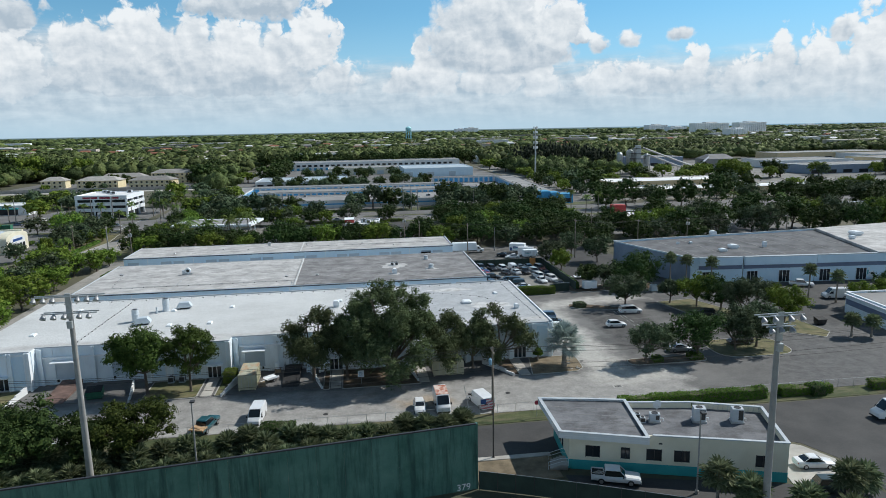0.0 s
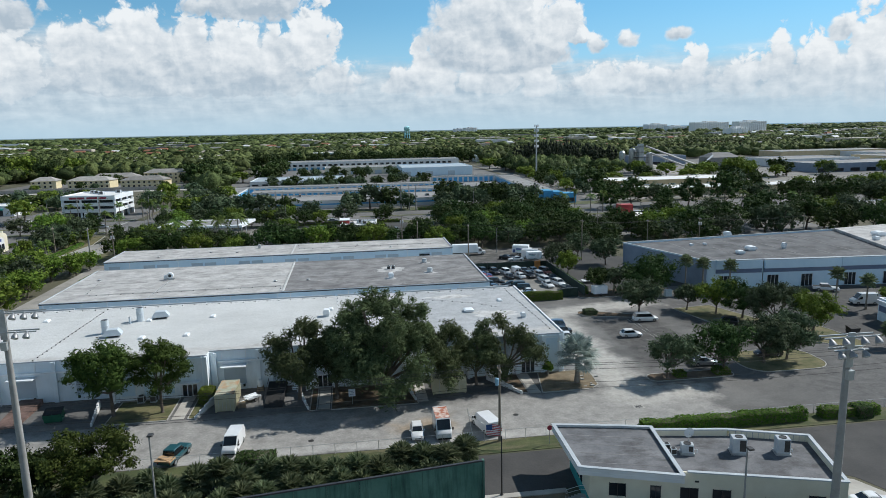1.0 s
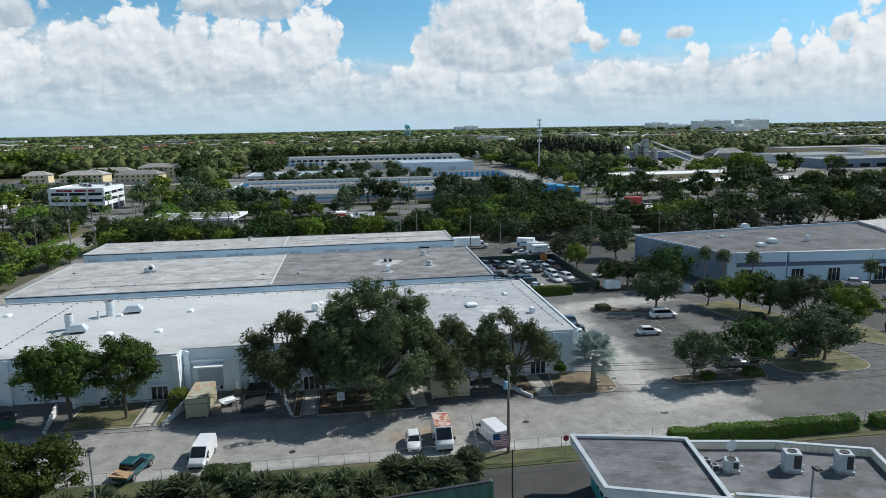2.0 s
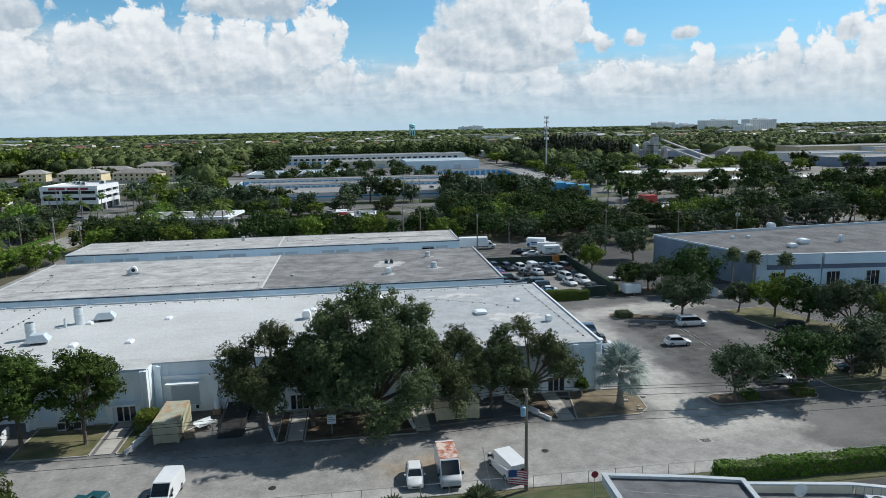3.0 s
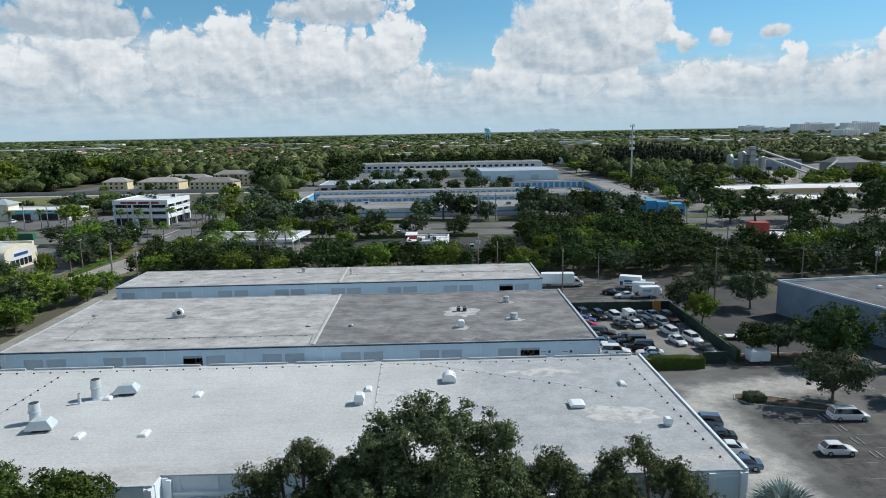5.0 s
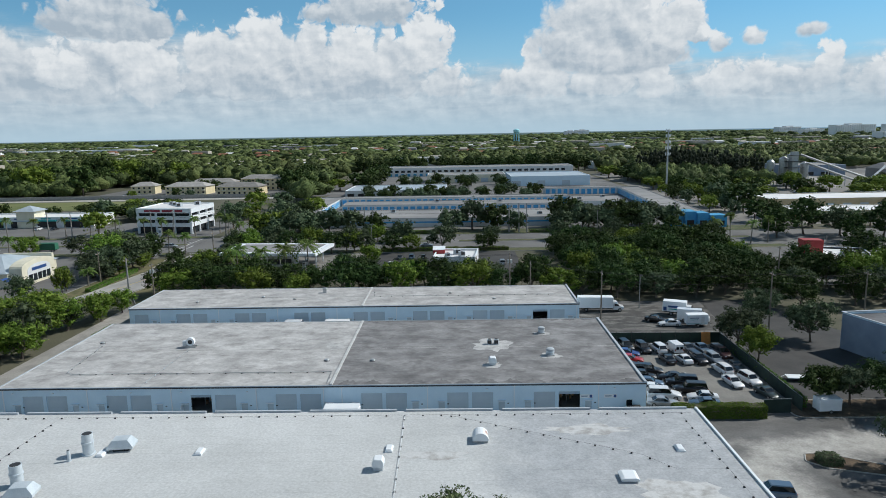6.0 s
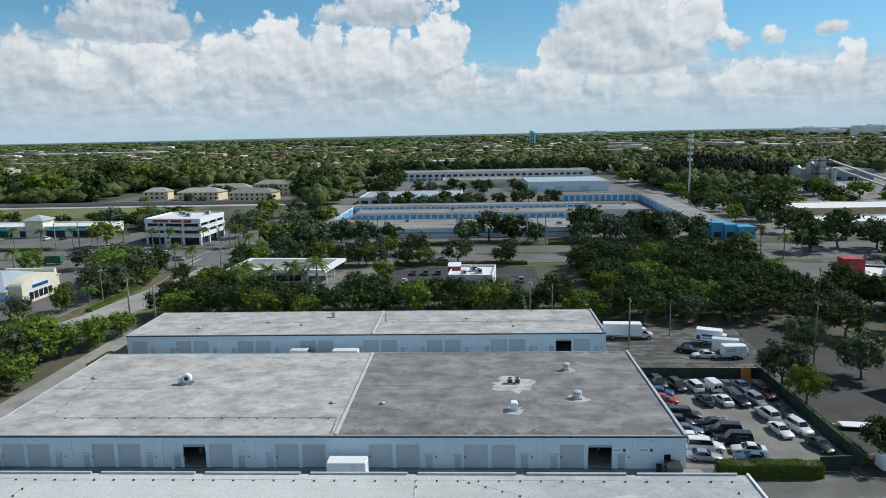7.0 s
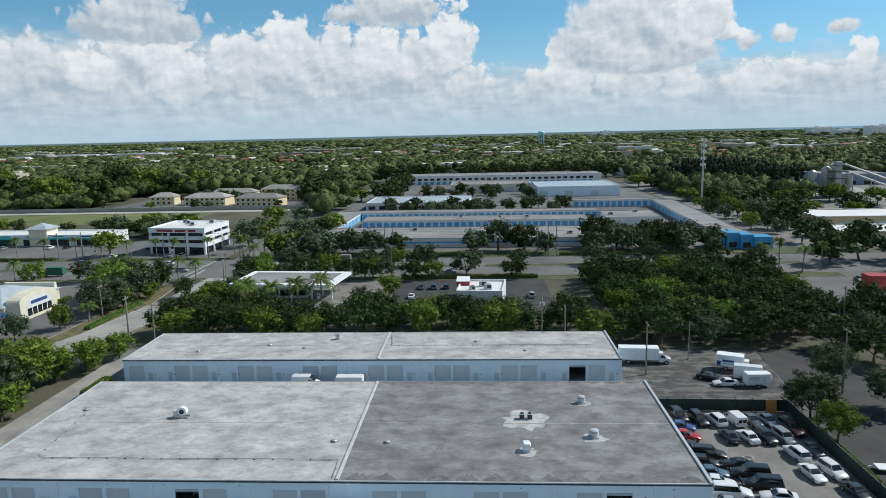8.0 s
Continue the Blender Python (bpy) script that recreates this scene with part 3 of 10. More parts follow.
def worn(name, dark, light, wear_and_shade, stain=0.7):
    """Old paving: blotches and grain, over which soft-edged tracks of other tones run between two points:
    worn paths, and shade painted on the east yard. Each track: (ax, ay, bx, by, half width, soft edge, dark, light)."""
    m = mat(name, dark, light, rough=0.9, big=0.09, fine=3.4, bump=0.2, grain=0.36, streak=(tuple(v * 0.7 for v in dark), 0.05, 0.11, stain))
    t = m.node_tree
    hsv = next(n for n in t.nodes if n.bl_idname == "ShaderNodeHueSaturation")
    colour = hsv.inputs["Color"].links[0].from_socket
    tc = next(n for n in t.nodes if n.bl_idname == "ShaderNodeTexCoord")

    def vec(op, a, b):
        n = t.nodes.new("ShaderNodeVectorMath")
        n.operation = op
        for i, v in enumerate((a, b)):
            if isinstance(v, tuple):
                n.inputs[i].default_value = v
            elif v is not None:
                t.links.new(v, n.inputs[i])
        return n.outputs["Value"] if op in ("LENGTH", "DOT_PRODUCT") else n.outputs[0]

    wob = node(t, "ShaderNodeTexNoise", Scale=0.22, Detail=6.0, Roughness=0.68)
    t.links.new(tc.outputs["Object"], wob.inputs["Vector"])
    fleck = node(t, "ShaderNodeTexNoise", Scale=0.5, Detail=7.0, Roughness=0.72)
    t.links.new(tc.outputs["Object"], fleck.inputs["Vector"])
    for ax, ay, bx, by, half, soft, d, l in wear_and_shade:
        long = math.hypot(bx - ax, by - ay)
        ux, uy = (bx - ax) / long, (by - ay) / long
        rel = vec("SUBTRACT", tc.outputs["Object"], ((ax + bx) / 2, (ay + by) / 2, 0.0))
        reach = []
        for (x, y), size in (((ux, uy), long / 2), ((-uy, ux), half)):
            a = t.nodes.new("ShaderNodeMath")
            a.operation = "ABSOLUTE"
            t.links.new(vec("DOT_PRODUCT", rel, (x, y, 0.0)), a.inputs[0])
            b = t.nodes.new("ShaderNodeMath")
            b.operation, b.inputs[1].default_value = "SUBTRACT", size
            t.links.new(a.outputs[0], b.inputs[0])
            reach.append(b.outputs[0])
        far_ = t.nodes.new("ShaderNodeMath")
        far_.operation = "MAXIMUM"
        t.links.new(reach[0], far_.inputs[0])
        t.links.new(reach[1], far_.inputs[1])
        shift = t.nodes.new("ShaderNodeMath")
        shift.operation, shift.inputs[1].default_value = "MULTIPLY_ADD", soft * 4.0
        t.links.new(wob.outputs["Fac"], shift.inputs[0])
        t.links.new(far_.outputs[0], shift.inputs[2])
        edge = t.nodes.new("ShaderNodeMapRange")
        edge.interpolation_type = "SMOOTHSTEP"
        edge.inputs["From Min"].default_value, edge.inputs["From Max"].default_value = soft * 3.0, soft
        t.links.new(shift.outputs[0], edge.inputs["Value"])
        tone = t.nodes.new("ShaderNodeMapRange")
        tone.inputs["From Min"].default_value, tone.inputs["From Max"].default_value = 0.35, 0.65
        t.links.new(fleck.outputs["Fac"], tone.inputs["Value"])
        pair, over = t.nodes.new("ShaderNodeMix"), t.nodes.new("ShaderNodeMix")
        pair.data_type = over.data_type = "RGBA"
        pair.inputs[6].default_value, pair.inputs[7].default_value = (*d, 1), (*l, 1)
        t.links.new(tone.outputs[0], pair.inputs[0])
        t.links.new(edge.outputs[0], over.inputs[0])
        t.links.new(colour, over.inputs[6])
        t.links.new(pair.outputs[2], over.inputs[7])
        colour = over.outputs[2]
    t.links.new(colour, hsv.inputs["Color"])
    return m


PALE_DUST = ((0.30, 0.29, 0.268), (0.47, 0.455, 0.425))
TARRY = ((0.034, 0.033, 0.033), (0.105, 0.102, 0.098))
YARD = worn("asphalt_yard", (0.095, 0.094, 0.092), (0.178, 0.174, 0.168), (
    # the first track darkens the whole east yard, standing in for shade there
    (36, -40, 132, -40, 34, 5.0, (0.066, 0.066, 0.067), (0.128, 0.126, 0.124)),
    (-112, -63.2, 20, -63.2, 6.6, 1.6, (0.21, 0.204, 0.194), (0.34, 0.33, 0.312)),
    (-112, -68.8, 22, -68.8, 1.0, 0.8, (0.29, 0.282, 0.267), (0.42, 0.41, 0.39)),
    (10.2, -62, 9.2, -15, 4.0, 2.4, *PALE_DUST), (8, -60.5, 22, -59.5, 2.2, 1.6, *PALE_DUST), (10, -13.5, 36, -8.5, 3.2, 2.2, *PALE_DUST),
    (24, -49, 24, -20.5, 6.8, 1.4, *TARRY), (38, -44, 41, -22, 4.6, 1.8, *TARRY),
    (-27, -64.5, -19, -63.5, 1.6, 1.6, (0.22, 0.18, 0.135), (0.36, 0.295, 0.225)),
    (60, -22, 130, -22, 18, 2.0, (0.04, 0.04, 0.041), (0.075, 0.073, 0.07))))

# bluish grey over the east end, duller along the front edge
ROOF_SOUTH = worn("roof_coating_grey_east", (0.50, 0.51, 0.505), (0.61, 0.62, 0.615), (
    (-24, -31, 6, -31, 20, 5.0, (0.34, 0.355, 0.37), (0.46, 0.475, 0.49)),
    (-98, -45.0, 2, -45.0, 1.2, 1.0, (0.40, 0.395, 0.385), (0.54, 0.54, 0.53))), 0.3)

# ---- building tools ----
class Shape:
    """Collects faces for one mesh."""

    def __init__(self):
        self.v, self.f = [], []

    def add(self, verts, faces):
        n = len(self.v)
        self.v += [tuple(p) for p in verts]
        self.f += [tuple(i + n for i in f) for f in faces]
        return self

    def box(self, x0, y0, z0, x1, y1, z1, ch=0.0):
        """A box; ch chamfers its upright and upper edges."""
        if ch:
            def ring(z, k):
                return [(x0 + ch, y0 + k, z), (x1 - ch, y0 + k, z), (x1 - k, y0 + ch, z), (x1 - k, y1 - ch, z), (x1 - ch, y1 - k, z),
                        (x0 + ch, y1 - k, z), (x0 + k, y1 - ch, z), (x0 + k, y0 + ch, z)]
            return self.loft([ring(z0, 0), ring(z1 - ch, 0), ring(z1, ch * 0.9)])
        return self.add([(x0, y0, z0), (x1, y0, z0), (x1, y1, z0), (x0, y1, z0), (x0, y0, z1), (x1, y0, z1), (x1, y1, z1), (x0, y1, z1)],
                        [(3, 2, 1, 0), (4, 5, 6, 7), (0, 1, 5, 4), (1, 2, 6, 5), (2, 3, 7, 6), (3, 0, 4, 7)])

    def loft(self, rings, caps=True):
        n = len(rings[0])
        verts = [p for r in rings for p in r]
        faces = [(k * n + i, k * n + (i + 1) % n, (k + 1) * n + (i + 1) % n, (k + 1) * n + i)
                 for k in range(len(rings) - 1) for i in range(n)]
        if caps:
            faces += [tuple(reversed(range(n))), tuple((len(rings) - 1) * n + i for i in range(n))]
        return self.add(verts, faces)

    def cyl(self, x, y, z0, z1, r0, r1=None, n=12):
        r1 = r0 if r1 is None else r1
        return self.loft([[(x + r * math.cos(2 * math.pi * i / n), y + r * math.sin(2 * math.pi * i / n), z) for i in range(n)]
                          for z, r in ((z0, r0), (z1, r1))])

    def turned(self, x, y, profile, n=16):
        return self.loft([[(x + r * math.cos(2 * math.pi * i / n), y + r * math.sin(2 * math.pi * i / n), z) for i in range(n)]
                          for z, r in profile])

    def tube(self, path, radii, n=6):
        """A bent tapered tube along points."""
        rings = []
        for k, p in enumerate(path):
            a, b = Vector(path[max(k - 1, 0)]), Vector(path[min(k + 1, len(path) - 1)])
            way = (b - a).normalized()
            side = way.cross(Vector((0.31, 0.17, 0.93)) if abs(way.z) < 0.9 else Vector((1, 0, 0))).normalized()
            up = side.cross(way)
            r = radii[k] if isinstance(radii, (list, tuple)) else radii
            rings.append([tuple(Vector(p) + r * (math.cos(2 * math.pi * i / n) * side + math.sin(2 * math.pi * i / n) * up)) for i in range(n)])
        return self.loft(rings)

    def prism(self, poly, z0, z1):
        return self.loft([[(x, y, z0) for x, y in poly], [(x, y, z1) for x, y in poly]])

    def quad(self, a, b, c, d):
        return self.add([a, b, c, d], [(0, 1, 2, 3)])

    def mesh(self, name, material, smooth=False):
        me = bpy.data.meshes.new(name)
        me.from_pydata(self.v, [], self.f)
        me.materials.append(material)
        if smooth:
            me.shade_smooth()
            me.set_sharp_from_angle(angle=radians(38))
        me.update()
        return me


def thing(name, label, category, at=(0, 0, 0), turn=0.0, group="", kind=""):
    ob = new(name)
    ob.empty_display_size = 0.2
    ob.matrix_basis = pose(*at, 0, 0, turn)
    return tagged(ob, label, category, group, kind)


def part(name, shape, material, parent, label="", smooth=False, at=None, kind=""):
    """One mesh object under a thing or under a part."""
    me = shape if isinstance(shape, bpy.types.Mesh) else shape.mesh(name, material, smooth)
    ob = new(name, me)
    ob.parent = parent
    if at is not None:
        ob.location = at
    return tagged(ob, label, kind=kind)


def setting(name, shape, material, label, category, smooth=False):
    ob = new(name, shape.mesh(name, material, smooth))
    return tagged(ob, label, category, kind="structure")


def B(*a, **k):
    return Shape().box(*a, **k)


def at_scale(x, y, z=0.0, turn=0.0, s=1.0, sz=None):
    return pose(x, y, z, 0, 0, turn) @ Matrix.Diagonal((s, s, s if sz is None else sz, 1))

# ---- ground, roads, kerbs ----
def sheet(name, poly, z, material, label, category, thick=0.3):
    return setting(name, Shape().prism(poly, z - thick, z), material, label, category)


def rect(x0, y0, x1, y1):
    return [(x0, y0), (x1, y0), (x1, y1), (x0, y1)]


def ribbon(points, widths):
    left, right = [], []
    for k, (x, y) in enumerate(points):
        (ax, ay), (bx, by) = points[max(k - 1, 0)], points[min(k + 1, len(points) - 1)]
        d = math.hypot(bx - ax, by - ay)
        nx, ny = -(by - ay) / d, (bx - ax) / d
        w = widths[k] / 2
        left.append((x + nx * w, y + ny * w))
        right.append((x - nx * w, y - ny * w))
    return right + left[::-1]


sheet("ground", [(-14000, -700), (7000, -700), (7000, 4990), (2300, 4990), (5400, 12000), (-14000, 12000)], 0.0, SOIL, "flat ground with grass and soil to the horizon", "ground", 1.0)
sheet("road_avenue", rect(-1600, 147, 1600, 181), 0.03, ASPHALT_GREY, "wide grey asphalt avenue with several lanes", "road")
NS = [(-152, -160), (-140, 0), (-127, 81), (-120, 115), (-118, 147)]
sheet("road_west", ribbon(NS, [13, 13, 14, 13.5, 15]), 0.025, ASPHALT_PALE, "pale asphalt street with a line of kerbs", "road")
sheet("road_north", ribbon([(-121, 181), (-126, 232), (-112, 370), (-92, 560), (-40, 1100)], [16, 13, 12, 12, 12]), 0.025, ASPHALT_GREY,
      "asphalt street running away between trees", "road")
sheet("road_canal", rect(-900, 356, -135, 366), 0.019, SIDEWALK, "pale road beside a wall and a lawn", "road")
sheet("lawn_canal", rect(-900, 300, -205, 352), 0.02, MEADOW, "long mown lawn beside the road", "lawn")
sheet("road_south", [(-220, -83), (20, -83), (24.5, -86.5), (26.5, -91), (26, -125), (90, -125), (90, -74), (-220, -74)], 0.03, ASPHALT,
      "dark asphalt street with a wide mouth", "road")
sheet("pavement_yard", [(-106, -70), (90, -70), (130, -60), (130, 4), (62, 4), (44, 66), (-106, 70)], 0.036, YARD,
      "worn grey asphalt of the industrial yard", "pavement")
sheet("pavement_east_lane", [(24.6, 4.2), (62, 4.2), (44, 66), (31.2, 66)], 0.040, ASPHALT, "dark asphalt drive behind the car lot", "pavement")
sheet("pavement_west", rect(-112, -20, -99.2, 68), 0.040, DUST, "pale strip of paving beside the warehouses", "pavement")
sheet("pavement_car_lot", rect(0.3, 0.2, 23.2, 33.4), 0.040, LOT, "pale concrete of the fenced car lot", "pavement")
sheet("pavement_back_lot", [(-0.5, 34), (27, 34), (31, 62), (-0.5, 64)], 0.040, STALL, "worn asphalt of the rear lot", "pavement")
sheet("pavement_alley_south", rect(-98, -13.9, 2, -0.1), 0.040, DUST, "stained concrete alley between two warehouses", "pavement")
sheet("pavement_alley_north", rect(-100, 35.2, -1.5, 46.9), 0.040, DUST, "stained concrete alley behind a warehouse", "pavement")
sheet("lawn_verge", rect(-106, -73.6, 52, -70.2), 0.05, GRASS, "narrow green verge along the fence", "lawn")
sheet("lawn_wood", rect(-106, 68, 96, 138), 0.01, SOIL, "leaf-strewn ground under the trees", "ground")
sheet("pavement_walk_south", rect(-19.4, -84.1, -8.8, -83.2), 0.14, SIDEWALK, "concrete footway beside the street", "pavement")
sheet("lawn_gravel", [(-19.2, -89.6), (-8.9, -89.6), (-8.9, -84.2), (-19.2, -84.2)], 0.1, LITTER, "brown mulch bed beside the office", "ground")
sheet("pavement_office", [(-8.5, -89), (-8, -102), (25.8, -110), (25.8, -97.5), (20, -98), (16.9, -95.6)], 0.04, ASPHALT, "asphalt bays behind the office", "pavement")
sheet("pavement_apron", [(16.9, -95.5), (20.1, -97.9), (25.4, -97.3), (25.9, -91), (24.0, -87), (19.9, -84.6)], 0.05, SIDEWALK, "pale concrete apron beside the office", "pavement")
sheet("pavement_gas", rect(-112, 96, -60, 145), 0.035, LOT, "concrete forecourt of the petrol station", "pavement")
sheet("pavement_restaurant", rect(-56, 96, -8, 144), 0.035, ASPHALT, "dark asphalt car park of a restaurant", "pavement")
sheet("pavement_bank", rect(-178, 76, -136, 140), 0.035, ASPHALT_GREY, "asphalt car park of the bank", "pavement")
sheet("pavement_burger", [(62, 84), (150, 60), (150, 146), (74, 146)], 0.035, ASPHALT_GREY, "asphalt car park of a restaurant", "pavement")
sheet("pavement_office_park", rect(-196, 184, -134, 236), 0.035, ASPHALT_GREY, "asphalt car park round the office", "pavement")
sheet("pavement_strip", rect(-330, 184, -198, 226), 0.035, ASPHALT_GREY, "asphalt car park of the shops", "pavement")
sheet("pavement_storage", rect(-115, 196, 100, 372), 0.03, ASPHALT_OLD, "asphalt yards of the storage park", "pavement")
sheet("pavement_plant", rect(100.2, 196, 330, 560), 0.023, LOT, "pale dusty yard of the concrete plant", "pavement")
sheet("pavement_depot", rect(-130, 372.2, 95.8, 700), 0.021, ASPHALT_GREY, "asphalt yards of far warehouses", "pavement")
sheet("pavement_mall", [(331, 190), (700, 190), (760, 600), (331, 600)], 0.017, ASPHALT_GREY, "car park of the shopping centre", "pavement")
sheet("pavement_apartments", rect(-300, 372, -150, 460), 0.018, ASPHALT_GREY, "asphalt between apartment houses", "pavement")


def kerbed(name, poly, fill, label, h=0.15, w=0.16, fill_h=0.10):
    """A planted island: the ground inside, and a kerb of stones round it."""
    isl = thing(name, label, "kerb island", kind="structure")
    part("bed", Shape().prism(poly, 0.0, fill_h), fill, isl)
    s = Shape()
    n = len(poly)
    cx, cy = sum(p[0] for p in poly) / n, sum(p[1] for p in poly) / n
    for k in range(n):
        (ax, ay), (bx, by) = poly[k], poly[(k + 1) % n]
        d = math.hypot(bx - ax, by - ay)
        ox, oy = (by - ay) / d * w, -(bx - ax) / d * w
        if (ax + bx) / 2 * ox + (ay + by) / 2 * oy < cx * ox + cy * oy:
            ox, oy = -ox, -oy
        s.prism([(ax, ay), (bx, by), (bx + ox, by + oy), (ax + ox, ay + oy)], 0.0, h)
    part("kerb", s, KERB, isl)
    return isl


def rounded(x0, y0, x1, y1, r, n=5):
    pts = []
    for cx, cy, a in ((x1 - r, y0 + r, -90), (x1 - r, y1 - r, 0), (x0 + r, y1 - r, 90), (x0 + r, y0 + r, 180)):
        for k in range(n + 1):
            t = radians(a + 90 * k / n)
            pts.append((cx + r * math.cos(t), cy + r * math.sin(t)))
    return pts


kerbed("planting_island", [(16.2, -15.4), (18, -17.3), (28.6, -20.6), (29.2, -18.8), (19.5, -13.6), (17, -13.6)], MULCH, "kerbed island of bare soil in the car park")
kerbed("planting_island", rounded(14.8, -55.0, 29.0, -52.0, 1.2), MULCH, "kerbed island of bark mulch under trees")
kerbed("planting_island", rounded(32.5, -54.5, 47.0, -44.5, 3.5), DRY, "round-nosed kerbed island of dry grass")
kerbed("planting_island", [(38, -15.5), (42, -33), (58, -47), (61, -44), (60, -34), (51, -26), (47, -14.5)], DRY, "kerbed island of dry grass with trees")
kerbed("planting_island", rounded(21.5, -2.4, 44.5, 4.0, 1.5), MULCH, "kerbed bed at the corner of the lots")
kerbed("palm_island", [(-3.4, -55.9), (4.4, -55.8), (5.9, -54.4), (6.5, -49.0), (5.0, -47.8), (-1.9, -47.8)], LITTER, "kerbed bed of dry grass round a palm")
kerbed("median_island", rounded(-112, 162.5, -40, 166.5, 1.5), GRASS, "grassed median of the avenue")
kerbed("median_island", rounded(-28, 162.5, 86, 166.5, 1.5), GRASS, "grassed median of the avenue")
kerbed("median_island", rounded(-420, 162.5, -136, 166.5, 1.5), GRASS, "grassed median of the avenue")
kerbed("verge_island", rounded(-112, 140.2, 90, 146.6, 1.0), GRASS, "planted verge beside the avenue")
kerbed("verge_island", rounded(-110, 181.4, 100, 195, 1.0), GRASS, "planted verge before the storage park")
kerbed("verge_island", rounded(-330, 140.2, -134, 146.6, 1.0), GRASS, "planted verge beside the avenue")
kerbed("verge_island", rounded(-300, 181.4, -134, 186.5, 1.0), GRASS, "planted verge before the offices")
kerbed("verge_island", [(-111.5, 70), (-104.5, 76), (-107, 130), (-112, 130), (-118.5, 82)], DRY, "planted strip beside the street")
kerbed("verge_island", [(-137.5, 60), (-131.5, 80), (-128, 112), (-131, 134), (-140, 134), (-137, 100)], DRY, "planted strip across the street")

# beds, walks and wells before the south warehouse
kerbed("front_lawn", rect(-67.2, -55.9, -58.9, -47.9), DRY, "patchy lawn before the warehouse")
kerbed("front_lawn", [(-55.9, -55.9), (-54.6, -55.9), (-53.6, -51.8), (-53.6, -47.9), (-55.9, -47.9)], DRY, "small lawn beside a walk")
kerbed("front_lawn", rect(-38.6, -56.2, -37.8, -47.9), MULCH, "strip of dry mulch")
kerbed("front_lawn", rect(-35.5, -56.4, -22.8, -47.9), MULCH, "mulch bed under the oaks")
kerbed("front_lawn", [(-7.6, -54.6), (-5.7, -55.8), (-5.7, -47.9), (-8.8, -47.9)], MULCH, "mulch bed beside a walk")
kerbed("front_lawn", rect(-96, -55.5, -88.0, -47.9), DRY, "patchy lawn before the warehouse")
for walk_x, nm in ((-57.4, "walk"), (-36.65, "walk"), (-4.6, "walk"), (-22.0, "walk")):
    w = thing("front_walk", "concrete footpath from the lane to a door", "path", kind="structure")
    for k in range(6):
        part("slab", B(walk_x - 0.85, -55.9 + k * 1.36, 0.0, walk_x + 0.85, -55.9 + k * 1.36 + 1.34, 0.13), SIDEWALK, w)

# painted lines
lines = thing("avenue_markings", "white lane lines painted on the avenue", "road marking", kind="structure")
for k in range(64):
    x = -330 + k * 8.0
    if -137 < x < -108:
        continue
    for y in (151.0, 154.6, 158.3, 170.4, 174.0, 177.6):
        if k % 3 == 0:
            part("lane_line", B(x, y - 0.07, 0.02, x + 3.2, y + 0.07, 0.036), LINE_WHITE, lines)
bars = thing("crossing_markings", "white stop lines and crossings at the junction", "road marking", kind="structure")
for k, (x0, y0, x1, y1) in enumerate(((-133, 148, -132.4, 162), (-136, 148, -135.6, 181), (-109, 166, -108.4, 181), (-106, 147, -105.6, 181),
                                      (-127, 143.6, -112, 144.2), (-129, 183.4, -114, 184.0), (-129, 187, -114, 187.4))):
    part("stop_line", B(x0, y0, 0.02, x1, y1, 0.038), LINE_WHITE, bars)
stalls = thing("bay_markings", "faded white lines and wheel stops of parking bays", "road marking", kind="structure")
for k in range(7):
    y = -45.5 + k * 3.6
    part("bay_line", B(20.6, y - 0.05, 0.03, 24.4, y + 0.05, 0.041), LINE_FADED, stalls)
    part("bay_line", B(26.4, y - 0.05, 0.03, 30.2, y + 0.05, 0.041), LINE_FADED, stalls)
    part("wheel_stop", B(24.9, y + 0.9, 0.03, 25.06, y + 2.7, 0.14, ch=0.03), KERB, stalls)
    part("wheel_stop", B(25.7, y + 0.9, 0.03, 25.86, y + 2.7, 0.14, ch=0.03), KERB, stalls)
centre = thing("centre_line", "yellow centre line of the west street", "road marking", kind="structure")
for (ax, ay), (bx, by) in zip(NS, NS[1:]):
    d = math.hypot(bx - ax, by - ay)
    nx, ny = -(by - ay) / d * 0.09, (bx - ax) / d * 0.09
    part("line", Shape().prism([(ax - nx, ay - ny), (bx - nx, by - ny), (bx + nx, by + ny), (ax + nx, ay + ny)], 0.01, 0.034), LINE_YELLOW, centre)

# drains and manholes
for x, y, n in ((8.6, -63.6, "drain_grate"), (10.8, 16.4, "drain_grate")):
    g = thing(n, "dark iron drain grate set in the asphalt", "drain", (x, y, 0.0))
    part("frame", B(-0.8, -0.5, 0.0, 0.8, 0.5, 0.05), CONCRETE, g)
    for k in range(6):
        part("bar", B(-0.55, -0.36 + k * 0.13, 0.04, 0.55, -0.29 + k * 0.13, 0.062), DARK_METAL, g)
for x, y in ((-9.5, -63.0), (-38, -66.0), (-12.5, -71.9)):
    g = thing("manhole_cover", "round iron manhole cover in the lane", "manhole", (x, y, 0.0))
    part("cover", Shape().cyl(0, 0, 0.0, 0.045, 0.4, n=18), DARK_METAL, g)

